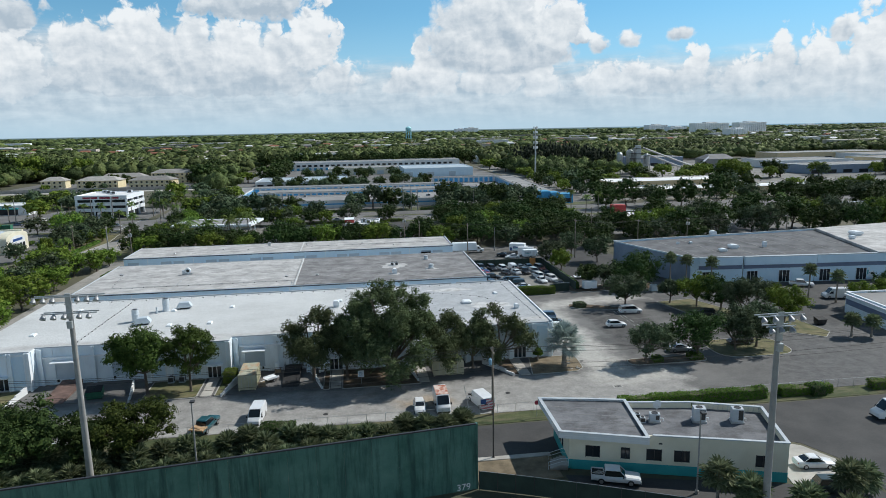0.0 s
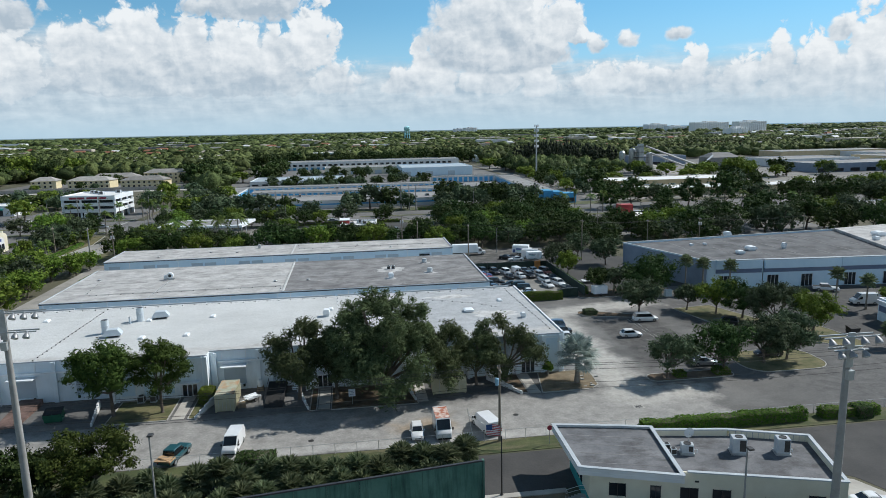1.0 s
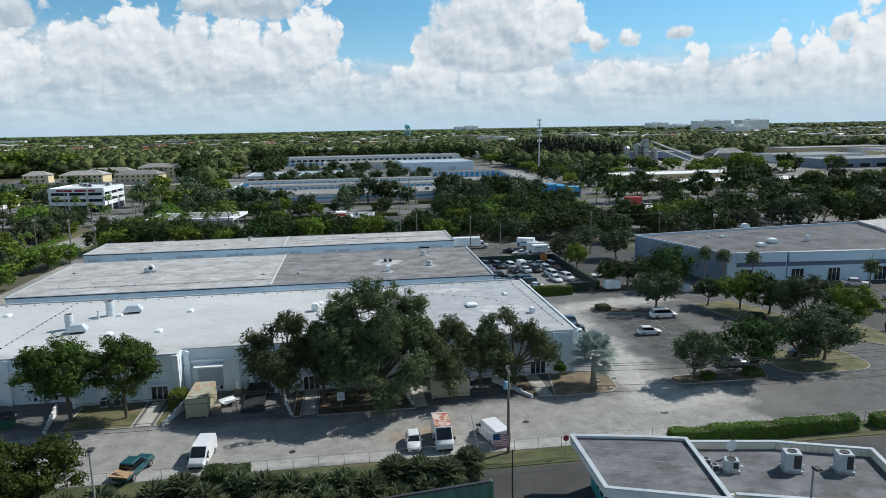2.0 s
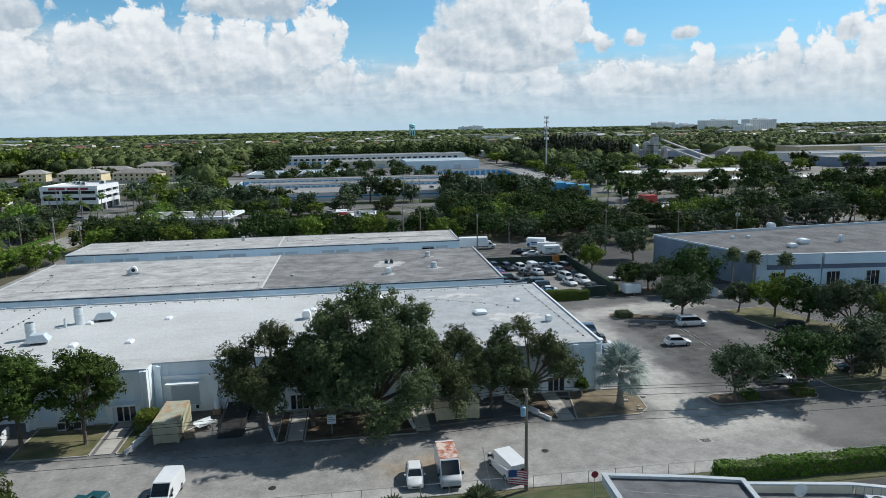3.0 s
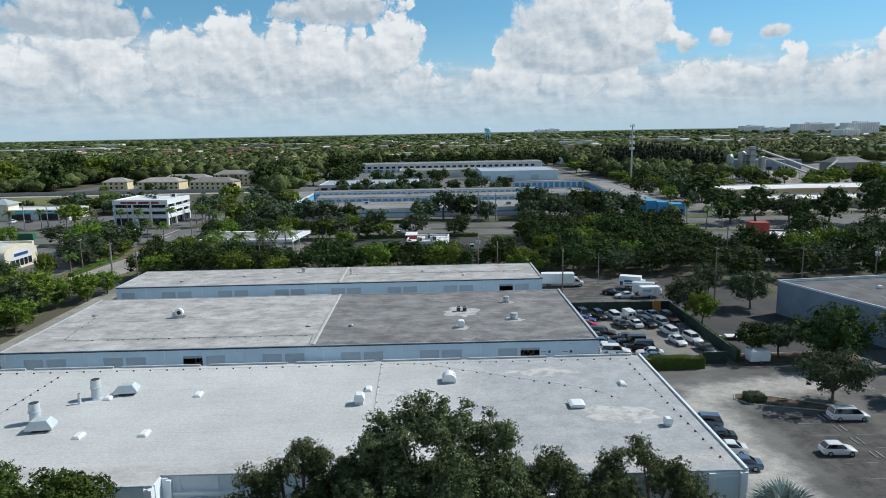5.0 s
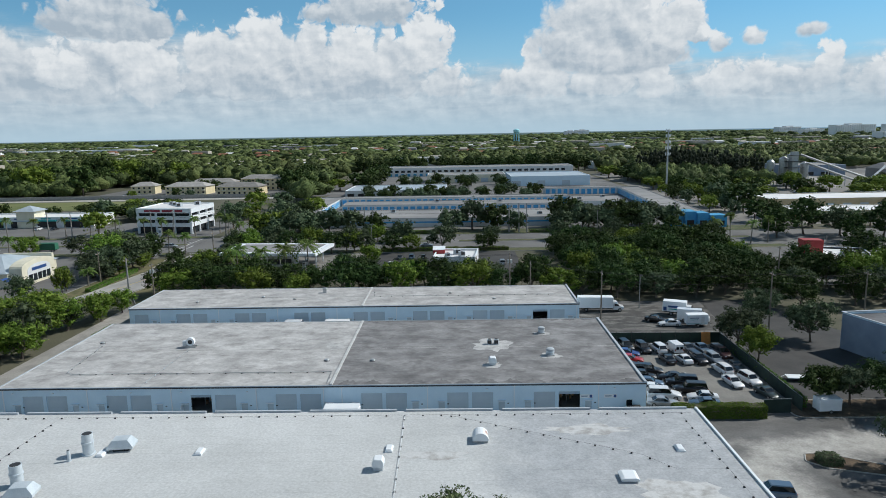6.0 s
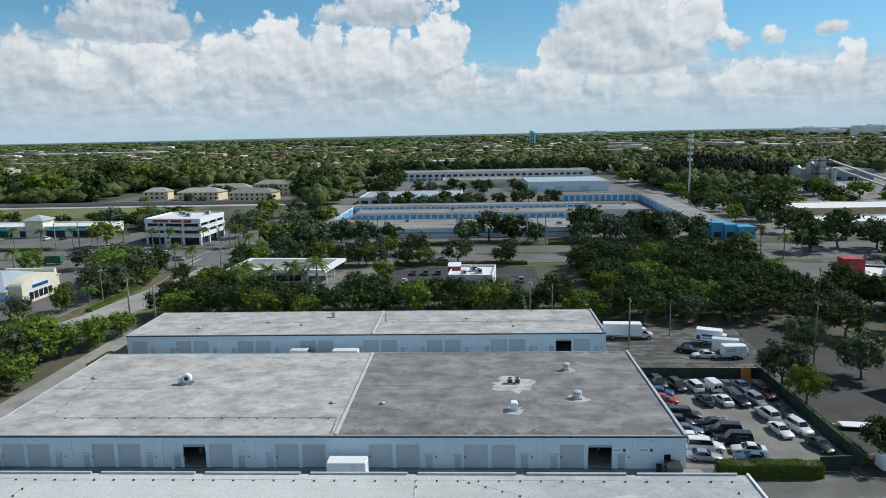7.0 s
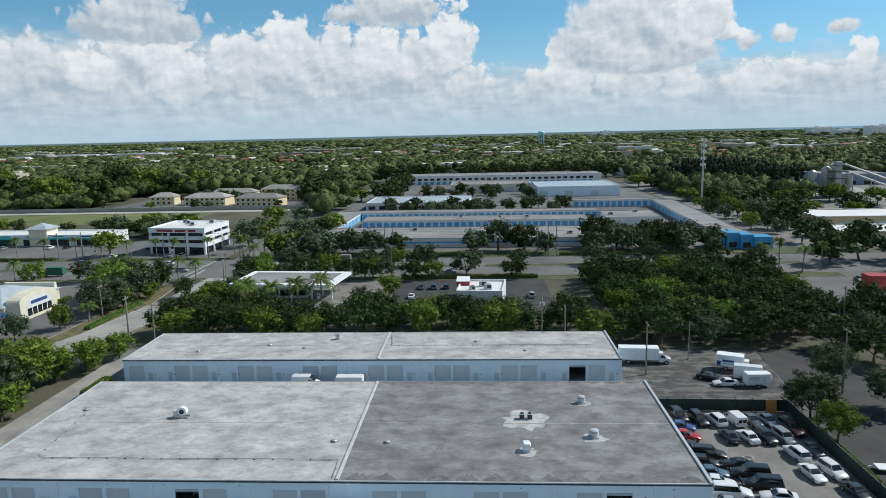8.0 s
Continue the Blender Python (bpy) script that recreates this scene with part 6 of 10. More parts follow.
part("roof", Shape().prism(inset(OW, 0.8), 10.8, 11.0), ROOF_PALE, ow)
for s in range(3):
    part("sign_bar", along(OW[0], OW[1], 4.2 + (0, 8.6, 14.8)[s], 4.2 + (7.6, 14.0, 18.4)[s], 9.75, 10.75, 0.02, 0.1), SIGN_RED, ow, "row of maroon sign letters as bars")
for x, y in ((-160, 212), (-156, 207), (-150, 214), (-163, 216)):
    package_unit(x, y, 11.0, -8, 2.4, 1.8, 1.5)

# ---- row of shops with a tower ----
sh = block("shops", "pale single-storey shops with striped awnings", "shops", [(-330, 226), (-205, 222), (-204, 240), (-330, 244)], 5.2, WALL_LIGHT, ROOF_PALE, TRIM_WHITE, 0.4)
part("tower", Shape().prism([(-243, 222.5), (-234, 222.2), (-234, 231), (-243, 231)], 0, 8.2), WALL_CREAM, sh)
part("tower_roof", Shape().loft([[(-244.2, 221.3, 8.2), (-232.8, 221.0, 8.2), (-232.8, 232.2, 8.2), (-244.2, 232.2, 8.2)], [(-238.8, 226.4, 10.6), (-238.2, 226.4, 10.6), (-238.2, 227, 10.6), (-238.8, 227, 10.6)]]), ROOF_METAL, sh)
for k in range(9):
    s = 3 + k * 13.4
    part("shop_front", along((-330, 226), (-205, 222), s, s + 9.5, 0.2, 3.2, 0.01, 0.06), GLASS, sh)
    part("awning", along((-330, 226), (-205, 222), s - 0.5, s + 10, 3.3, 3.9, 0.01, 1.3), TEAL if k % 3 else ROOF_METAL, sh)
    part("sign_bar", along((-330, 226), (-205, 222), s + 2, s + 7, 4.2, 4.8, 0.01, 0.08), TEAL if k % 2 else SIGN_BLUE, sh)
dk = block("shops", "dark teal shop unit beside the avenue", "shops", [(-330, 214), (-262, 212), (-262, 225), (-330, 226)], 5.6, TEAL, ROOF_FAR, TRIM_WHITE, 0.4)

# ---- storage park ----
def storage(label, poly, h, door_edges, wall=WALL_LIGHT, band=True):
    w = block("storage_building", label, "storage building", poly, h, wall, ROOF_FAR, ROOF_FAR, 0.12, group="storage park")
    for k in door_edges:
        a, b = poly[k], poly[(k + 1) % len(poly)]
        d = length(a, b)
        part("door_band", along(a, b, 0.1, d - 0.1, h - 0.85, h - 0.3, 0.004, 0.05), BLUE if wall is BLUE else WALL_LIGHT, w)
        m = int(d / 3.7)
        for j in range(m):
            part("unit_door", along(a, b, 0.6 + j * (d - 1) / m, 3.1 + j * (d - 1) / m, 0.1, h - 0.9, 0.05, 0.09), BLUE, w)
    return w


sa = storage("long grey storage building with a blue stripe", [(-110, 206.5), (20, 203.5), (20, 238), (-110, 241)], 4.1, ())
part("stripe", along((-110, 206.5), (20, 203.5), 0.1, 129.9, 1.9, 2.6, 0.004, 0.06), BLUE, sa)
storage("long storage building with blue unit doors", [(-92, 268.5), (28, 265.5), (28, 286), (-92, 289)], 3.6, (0,))
storage("long storage building with tall blue doors", [(-97.5, 299.5), (37, 296.5), (37, 309), (-97.5, 312)], 4.4, (0,))
storage("storage wing with blue doors and a grey roof", [(-113, 240), (-99, 240), (-98, 312), (-112, 312)], 4.2, (1,))
storage("pale storage building with a flat roof", [(36, 268), (64, 267), (65, 297), (37, 298)], 4.0, ())
storage("storage row with blue doors along its back", [(30, 352), (78, 351), (78, 361), (30, 362)], 4.4, (0,))
storage("long blue storage wing with a row of doors", [(71, 207), (84, 196), (92, 352), (79, 356)], 4.3, (3,))
bo = thing("storage_office", "bright blue stepped office front of the storage park", "office building")
for k, (x, y, w2, d2, h2) in enumerate(((64, 195, 6, 8, 5.4), (70, 193.5, 5, 9, 6.4), (75, 192, 5, 9, 5.8), (80, 190.5, 7, 8, 5.0))):
    part("bay", B(x, y, 0, x + w2 - 0.02, y + d2, h2), BLUE, bo)
    part("window", B(x + 1, y - 0.05, 0.6, x + w2 - 1, y - 0.01, 2.8), GLASS, bo)
    part("cap", B(x - 0.05, y - 0.08, h2, x + w2, y + d2, h2 + 0.15), BLUE_DOOR, bo)
for x, y in ((-20, 222), (-60, 230), (10, 215), (40, 280), (55, 290), (-40, 278), (-5, 275)):
    package_unit(x, y, 4.0 if y < 240 else 3.9, 0, 2.2, 1.6, 1.3)

# ---- warehouses beyond ----
def far_block(label, poly, h, wall, roof, bands=()):
    w = block("far_building", label, "commercial building", poly, h, wall, roof, TRIM_WHITE, 0.3, group="distant commercial buildings")
    for k, z0, z1, step, width, m in bands:
        a, b = poly[k], poly[(k + 1) % len(poly)]
        d = length(a, b)
        for j in range(int((d - 2) / step)):
            part("window", along(a, b, 1.5 + j * step, 1.5 + j * step + width, z0, z1, 0.01, 0.12), m, w)
    return w


def R4(x0, y0, x1, y1):
    return [(x0, y0), (x1, y0), (x1, y1), (x0, y1)]


far_block("wide white metal warehouse with three doors", R4(13, 424, 74, 480), 7.6, WALL_BLUE, ROOF_METAL, ((0, 0.3, 4.2, 19, 6.0, SHUTTER),))
far_block("long pale warehouse with a blue strip of windows", R4(-103, 560, 84, 596), 8.4, WALL_LIGHT, ROOF_FAR, ((0, 4.0, 6.0, 6, 3.6, GLASS), (0, 0.3, 2.8, 6, 3.0, BLUE_DOOR)))
far_block("long low pale warehouse", R4(-54, 472, 12, 508), 6.6, WALL_CREAM, ROOF_FAR, ((0, 0.3, 3.8, 11, 6.0, SHUTTER),))
far_block("low depot with a slotted grey roof", R4(-104, 352, -36, 398), 4.6, WALL_LIGHT, ROOF_METAL, ((0, 0.4, 2.6, 7, 4.5, GLASS),))
far_block("white flat warehouse beyond the trees", R4(120, 640, 176, 676), 7.0, WALL_LIGHT, ROOF_PALE)
far_block("tan school building with white roof", R4(128, 240, 214, 268), 6.4, WALL_TAN, ROOF_PALE, ((0, 1.4, 4.0, 8.5, 4.2, SHUTTER),))
far_block("lower tan wing with white roof", R4(118, 206, 250, 228), 4.4, WALL_TAN, ROOF_PALE)
for k, (x0, y0, x1, y1, h, m) in enumerate(((345, 400, 425, 450, 7, WALL_LIGHT), (440, 380, 540, 430, 8, WALL_TAN), (330, 330, 470, 372, 7, WALL_GREY), (500, 470, 640, 530, 7, WALL_LIGHT), (470, 330, 640, 366, 7, WALL_LIGHT), (250, 480, 300, 520, 9, WALL_GREY), (430, 520, 560, 560, 8, WALL_TAN), (260, 100, 330, 128, 5.5, WALL_LIGHT), (175, 96, 240, 116, 5.0, WALL_LIGHT))):
    far_block("large flat shopping centre building with a grey roof", R4(x0, y0, x1, y1), h, m, ROOF_GRAVEL if k % 2 else ROOF_FAR, ((0, 0.4, 3.2, 14, 8, GLASS),))
far_block("long pale hall far off among the trees", R4(-1215, 2330, -1140, 2390), 17, TRIM_WHITE, ROOF_PALE)
far_block("long low grey-roofed halls far off among the trees", R4(-1010, 1620, -860, 1700), 13, WALL_LIGHT, ROOF_METAL)
far_block("long low grey-roofed halls far off among the trees", R4(-1190, 1640, -1040, 1720), 13, WALL_LIGHT, ROOF_METAL)
canal = thing("canal_wall", "long grey concrete wall beside the road", "wall")
for k in range(38):
    part("panel", B(-900 + k * 20, 368, 0, -880.15 + k * 20, 368.4, 2.6), POLE_CONCRETE, canal)

# apartment houses with hipped roofs
def apartments(x, y, w2, d2, storeys, turn):
    a = thing("apartment_house", "pale yellow apartment house with a grey-tan hipped roof", "apartment house", (x, y, 0), turn, group="apartment houses")
    h = 3.0 * storeys
    part("wall", B(-w2 / 2, -d2 / 2, 0, w2 / 2, d2 / 2, h), WALL_YELLOW, a)
    part("roof", Shape().loft([[(-w2 / 2 - 0.8, -d2 / 2 - 0.8, h), (w2 / 2 + 0.8, -d2 / 2 - 0.8, h), (w2 / 2 + 0.8, d2 / 2 + 0.8, h), (-w2 / 2 - 0.8, d2 / 2 + 0.8, h)],
                               [(-w2 / 2 + d2 * 0.4, -0.3, h + 3.0), (w2 / 2 - d2 * 0.4, -0.3, h + 3.0), (w2 / 2 - d2 * 0.4, 0.3, h + 3.0), (-w2 / 2 + d2 * 0.4, 0.3, h + 3.0)]]), ROOF_SLATE, a)
    for f in range(storeys):
        for k in range(int(w2 / 4)):
            xx = -w2 / 2 + 1.2 + k * 4
            win = part("window", B(xx, -d2 / 2 - 0.03, f * 3 + 0.9, xx + 1.5, -d2 / 2 - 0.004, f * 3 + 2.3), GLASS, a)
            if k % 2:
                part("balcony", B(xx - 0.6, -d2 / 2 - 1.0, f * 3 + 0.02, xx + 2.2, -d2 / 2 - 0.04, f * 3 + 0.9), WALL_CREAM, a)
    return a


apartments(-269, 416, 18, 13, 2, 4)
apartments(-231, 407, 32, 15, 2, -6)
apartments(-188, 396, 33, 15, 2, -8)
apartments(-226, 446, 36, 14, 2, 2)
apartments(-182, 436, 34, 14, 3, -6)

# concrete plant
pl = thing("concrete_plant", "grey steel concrete plant with silos and slanting conveyors", "industrial plant", (-30.0, -53.0, 0.0))
for x, y, r, z0, z1 in ((236, 446, 3.0, 8, 19), (244, 450, 3.6, 9, 21), (226, 444, 2.6, 7, 17), (252, 448, 2.8, 7, 15)):
    part("silo", Shape().turned(x, y, [(z0 - 5, 0.8), (z0, r), (z1, r), (z1 + 1.5, r * 0.4)], 16), STEEL, pl, smooth=True)
    for dx, dy in ((-1, -1), (1, -1), (1, 1), (-1, 1)):
        part("leg", Shape().tube([(x + dx * r * 0.8, y + dy * r * 0.8, 0), (x + dx * r * 0.8, y + dy * r * 0.8, z0 + 1)], 0.35, 6), STEEL, pl)
part("tower", B(238.5, 438, 0, 242.5, 442, 24), STEEL, pl)
for k in range(5):
    part("platform", B(235, 436, 4 + k * 4.4, 246, 445, 4.3 + k * 4.4), DARK_METAL, pl)
for (ax, ay, az), (bx, by, bz) in (((245, 440, 22), (292, 420, 2)), ((252, 446, 16), (284, 430, 2)), ((312, 452, 12), (286, 430, 2))):
    part("conveyor", Shape().tube([(ax, ay, az), (bx, by, bz)], 0.8, 6), STEEL, pl)
    for f in (0.35, 0.7):
        x, y, z = ax + (bx - ax) * f, ay + (by - ay) * f, az + (bz - az) * f
        part("trestle", Shape().tube([(x, y, 0), (x, y, z)], 0.3, 6), STEEL, pl)
part("bunker", Shape().loft([[(312, 455, 0), (340, 455, 0), (340, 475, 0), (312, 475, 0)], [(312, 455, 10), (340, 455, 10), (340, 475, 10), (312, 475, 10)], [(318, 463, 14), (334, 463, 14), (334, 467, 14), (318, 467, 14)]]), ROOF_FAR, pl)
for x, y, r, h in ((232, 415, 16, 6), (205, 424, 14, 5), (262, 360, 12, 4), (226, 372, 10, 4)):
    g = thing("gravel_mound", "pale mound of gravel in the yard", "mound", (x, y, 0.025))
    part("slope", Shape().turned(0, 0, [(0, r), (h * 0.5, r * 0.55), (h * 0.9, r * 0.12), (h, 0.05)], 20), SAND, g, smooth=True)

# water tower
wt_ = thing("water_tower", "turquoise water tower on tall legs", "water tower", (159.8, 2069.8, 0))
part("tank", Shape().turned(0, 0, [(33, 2), (35.5, 7), (39, 10), (45, 10), (48, 6.5), (49.6, 0.5)], 24), WATER_BLUE, wt_, smooth=True)
part("stem", Shape().cyl(0, 0, 0, 34, 1.6, n=12), WATER_BLUE, wt_)
for k in range(8):
    a = 2 * math.pi * k / 8
    part("leg", Shape().tube([(9.4 * math.cos(a), 9.4 * math.sin(a), 0), (8.6 * math.cos(a), 8.6 * math.sin(a), 38)], 0.75, 6), WATER_BLUE, wt_)
for z in (11, 22):
    part("ring", Shape().turned(0, 0, [(z, 9.4), (z + 0.6, 9.4), (z + 0.6, 8.7), (z, 8.7)], 24), WATER_BLUE, wt_)

# mobile mast
mm = thing("phone_mast", "tall grey phone mast with rings of antennas", "mast", (113, 360, 0))
part("pole", Shape().cyl(0, 0, 0, 41, 0.7, 0.4, n=12), STEEL, mm)
for z in (25, 29, 33, 37, 40.5):
    part("ring_frame", Shape().turned(0, 0, [(z, 1.5), (z + 0.2, 1.5), (z + 0.2, 1.3), (z, 1.3)], 12), STEEL, mm)
    for k in range(9):
        a = 2 * math.pi * k / 9
        part("antenna", Shape().cyl(1.55 * math.cos(a), 1.55 * math.sin(a), z - 0.8, z + 1.1, 0.2, n=6), TRIM_WHITE, mm)

# shore towers
def tower(x, y, w2, d2, h, turn, storeys):
    t = thing("tower_block", "pale seaside tower block with rows of balconies", "tower block", (x, y, 0), turn, group="towers by the shore")
    part("wall", B(-w2 / 2, -d2 / 2, 0, w2 / 2, d2 / 2, h), TRIM_WHITE, t)
    part("penthouse", B(-w2 / 6, -d2 / 3, h, w2 / 6, d2 / 3, h + 4), WALL_LIGHT, t)
    for f in range(storeys):
        z = 3 + f * (h - 4) / storeys
        part("balcony", B(-w2 / 2 + 1, -d2 / 2 - 0.4, z, w2 / 2 - 1, -d2 / 2 - 0.1, z + (h - 4) / storeys * 0.4), WALL_LIGHT, t)
    for k in range(int(w2 / 12)):
        part("pier", B(-w2 / 2 + 4 + k * 12, -d2 / 2 - 1.0, 2, -w2 / 2 + 6 + k * 12, -d2 / 2 - 0.42, h), WALL_LIGHT, t)
    return t


for x, y, w2, h, st_ in ((1298, 2662, 88, 38, 11), (1331, 2541, 80, 29, 8), (1310, 2234, 146, 42, 12), (997, 1544, 52, 25.5, 8), (1300, 1962, 112, 42, 13), (2500, 3300, 150, 24, 7), (700, 3900, 60, 40, 10), (640, 3950, 50, 36, 9)):
    tower(x, y, w2 * 1.5, 26, h, 28, st_)

# ---- trees, palms, hedges ----
rng = np.random.default_rng(11)


def quad_mesh(name, corners, material):
    """A mesh from an array of quads (n, 4, 3)."""
    n = len(corners)
    me = bpy.data.meshes.new(name)
    me.vertices.add(4 * n)
    me.vertices.foreach_set("co", np.ascontiguousarray(corners, np.float32).ravel())
    me.loops.add(4 * n)
    me.loops.foreach_set("vertex_index", np.arange(4 * n, dtype=np.int32))
    me.polygons.add(n)
    me.polygons.foreach_set("loop_start", np.arange(0, 4 * n, 4, dtype=np.int32))
    me.polygons.foreach_set("loop_total", np.full(n, 4, np.int32))
    me.materials.append(material)
    me.update(calc_edges=True)
    return me


def unit(v):
    return v / np.maximum(np.linalg.norm(v, axis=-1, keepdims=True), 1e-6)


def leaf_quads(c, nrm, size, slim=0.55):
    """Leaf-shaped quads at c, facing about nrm."""
    n = len(c)
    nrm = unit(unit(nrm) + rng.normal(0, 0.33, (n, 3)))
    u = unit(np.cross(nrm, rng.normal(0, 1, (n, 3))))
    v = np.cross(nrm, u)
    s = (size * rng.uniform(0.6, 1.35, n))[:, None]
    return np.stack([c - u * s, c + v * s * slim - u * s * 0.1, c + u * s, c - v * s * slim + u * s * 0.1], 1)


def clumps(R, H, zc, count, seed_dir=0.15, k=(0.30, 0.48), reach=(0.45, 0.8)):
    """Centres and radii of the leaf clumps that make up one crown."""
    d = unit(rng.normal(0, 1, (count, 3)) + np.array([0, 0, seed_dir]))
    f = rng.uniform(*reach, count)[:, None]
    c = d * f * np.array([R, R, H]) + np.array([0, 0, zc])
    r = R * rng.uniform(*k, count)
    return c, r


def lump_template(rings, seg, low=-0.75):
    """Quads of a rough ball of radius one: rings from its low side to the top."""
    z = np.linspace(low, 0.97, rings + 1)
    a = np.linspace(0, 2 * math.pi, seg + 1)
    r = np.sqrt(1 - z ** 2)
    pt = np.stack([r[:, None] * np.cos(a), r[:, None] * np.sin(a), np.repeat(z[:, None], seg + 1, 1)], -1)
    return np.stack([pt[:-1, :-1], pt[:-1, 1:], pt[1:, 1:], pt[1:, :-1]], 2).reshape(-1, 4, 3)


LUMP = lump_template(2, 5)


def crown_mesh(name, cs, rs, leaves, size, material, droop=0.0, squash=0.8, core=0.5, tuft=7, shag=1.0):
    """Leaves in small tufts over uneven clumps, and a few big shaded boughs of leaf inside each clump."""
    share = rs ** 2 / (rs ** 2).sum()
    out = []
    for c, r, q in zip(cs, rs, share):
        n = max(2, int(leaves * q / tuft))
        d = unit(rng.normal(0, 1, (n, 3)) + np.array([0, 0, 0.25]))
        bump = 1 + 0.16 * shag * np.sin(d[:, 0] * 4 + c[0] * 3) + 0.16 * shag * np.sin(d[:, 1] * 4 + d[:, 2] * 3 + c[1] * 3)
        p = c + d * (rng.uniform(1 - 0.34 * shag, 1 + 0.14 * shag, n) * bump)[:, None] * r * np.array([1, 1, squash])
        if droop:
            low = rng.random(n) < 0.3
            p[low, 2] -= rng.uniform(0, droop, low.sum())
        way = unit(d + np.array([0, 0, 0.25]) + rng.normal(0, 0.15 + 0.2 * shag, (n, 3)))
        p = np.repeat(p, tuft, 0) + rng.normal(0, size * 1.05, (n * tuft, 3)) * np.array([1, 1, 0.7])
        out.append(leaf_quads(p, np.repeat(way, tuft, 0), size))
        a = rng.uniform(0, 6.3)
        spin = np.array([[math.cos(a), math.sin(a), 0], [-math.sin(a), math.cos(a), 0], [0, 0, 1]])
        out.append(LUMP @ spin * r * core * np.array([1, 1, squash]) + c)
    return quad_mesh(name, np.concatenate(out), material)


def trunk_shape(cs, rs, base_r, fork, limbs):
    s = Shape()
    lean = rng.uniform(-0.25, 0.25, 2)
    top = (lean[0], lean[1], fork)
    s.tube([(0, 0, 0), (lean[0] * 0.2, lean[1] * 0.2, 0.35), (lean[0] * 0.6, lean[1] * 0.6, fork * 0.6), top], [base_r * 1.5, base_r * 1.05, base_r * 0.9, base_r * 0.8], 8)
    order = np.argsort(-rs)[:limbs]
    for i in order:
        c = cs[i]
        mid = ((top[0] + c[0]) / 2 + rng.uniform(-0.3, 0.3), (top[1] + c[1]) / 2 + rng.uniform(-0.3, 0.3), (top[2] + c[2]) / 2 - 0.2)
        s.tube([top, mid, tuple(c)], [base_r * 0.6, base_r * 0.4, base_r * 0.15], 6)
        for _ in range(2):
            e = c + rng.normal(0, 0.5, 3) * rs[i]
            s.tube([mid, tuple((np.array(mid) + e) / 2 + rng.normal(0, 0.15, 3)), tuple(e)], [base_r * 0.3, base_r * 0.2, base_r * 0.08], 5)
    return s


def tree(label, at, R, H, zc, count, leaves, size, material, base_r=0.25, fork=None, limbs=6, droop=0.0, group="", k=(0.30, 0.48), reach=(0.45, 0.8), shag=0.8):
    t = thing("tree", label, "tree", (*at, 0.0), group=group)
    cs, rs = clumps(R, H, zc, count, k=k, reach=reach)
    part("trunk", trunk_shape(cs, rs, base_r, fork or max(1.2, zc - H * 0.75), limbs), BARK, t)
    part("crown", crown_mesh("crown", cs, rs, leaves, size, material, droop, shag=shag), material, t)
    return t


def oak(label, at, masses, leaves, base_r, fork, limbs, size=0.112):
    """A live oak grown as several leafy masses: each at x, y, z with its radius."""
    t = thing("tree", label, "tree", (*at, 0.0))
    cs, rs = [], []
    for x, dy, z, R in masses:
        n = max(8, int(R * R * 2.3))
        d = unit(rng.normal(0, 1, (n, 3)) + np.array([0, 0, 0.1]))
        cs.append(np.array([x - at[0], dy, z]) + d * rng.uniform(0.3, 0.88, n)[:, None] * R * np.array([1.0, 1.0, 0.95]))
        rs.append(rng.uniform(0.6, 1.3, n))
    cs, rs = np.concatenate(cs), np.concatenate(rs)
    part("trunk", trunk_shape(cs, rs, base_r, fork, limbs), BARK, t)
    part("crown", crown_mesh("crown", cs, rs, int(leaves * 1.6), size, OAK, 1.1, core=0.42), OAK, t)
    return t


# the oaks before the south warehouse
oak("tall dense live oak with drooping grey-green branches", (-27.6, -52.6), ((-28.4, 0.0, 14.4, 3.7), (-32.4, -3.0, 11.0, 3.8), (-26.8, -4.0, 10.6, 4.2), (-22.4, -0.6, 8.9, 3.9), (-29.4, -6.0, 6.8, 3.4),
    (-25.0, -7.0, 4.4, 2.6), (-21.6, 0.2, 13.0, 1.6), (-24.8, 0.6, 13.2, 3.2), (-31.6, 0.8, 13.4, 2.4), (-32.6, -5.0, 7.2, 2.6), (-22.4, -5.0, 6.1, 3.0), (-27.6, -7.2, 3.8, 2.2), (-30.8, 2.4, 7.6, 3.4), (-25.0, 2.6, 7.4, 3.4), (-33.0, 0.0, 11.4, 3.0), (-22.8, -1.0, 10.8, 3.0), (-29.6, -3.4, 9.2, 3.6)), 92000, 0.5, 2.4, 18)
oak("live oak with a broad grey-green crown", (-40.4, -51.6), ((-39.2, 0.0, 11.2, 2.8), (-43.0, -0.6, 8.6, 2.6), (-40.3, -4.0, 7.1, 3.4), (-42.8, -1.4, 6.0, 2.1), (-37.4, -1.0, 7.8, 2.7), (-39.0, -5.0, 5.6, 1.8)), 28000, 0.3, 2.4, 10)
oak("live oak pressed between two larger oaks", (-34.8, -52.4), ((-35.8, -0.8, 6.8, 2.7), (-35.2, 0.4, 9.2, 2.5), (-34.0, -2.0, 5.2, 2.0)), 16000, 0.26, 2.4, 8)
oak("live oak with low drooping branches", (-18.6, -51.8), ((-17.4, 0.0, 8.2, 3.2), (-19.6, -3.0, 6.7, 3.1), (-17.4, -4.2, 4.4, 2.5), (-15.0, 0.0, 5.9, 2.7), (-20.0, -0.4, 8.6, 2.2)), 25000, 0.32, 2.2, 10)
oak("live oak bending over the front walk", (-12.9, -51.0), ((-13.7, 0.0, 7.0, 2.0), (-12.2, -0.8, 5.0, 2.4), (-11.4, 0.4, 8.4, 2.1)), 12000, 0.24, 2.2, 8)
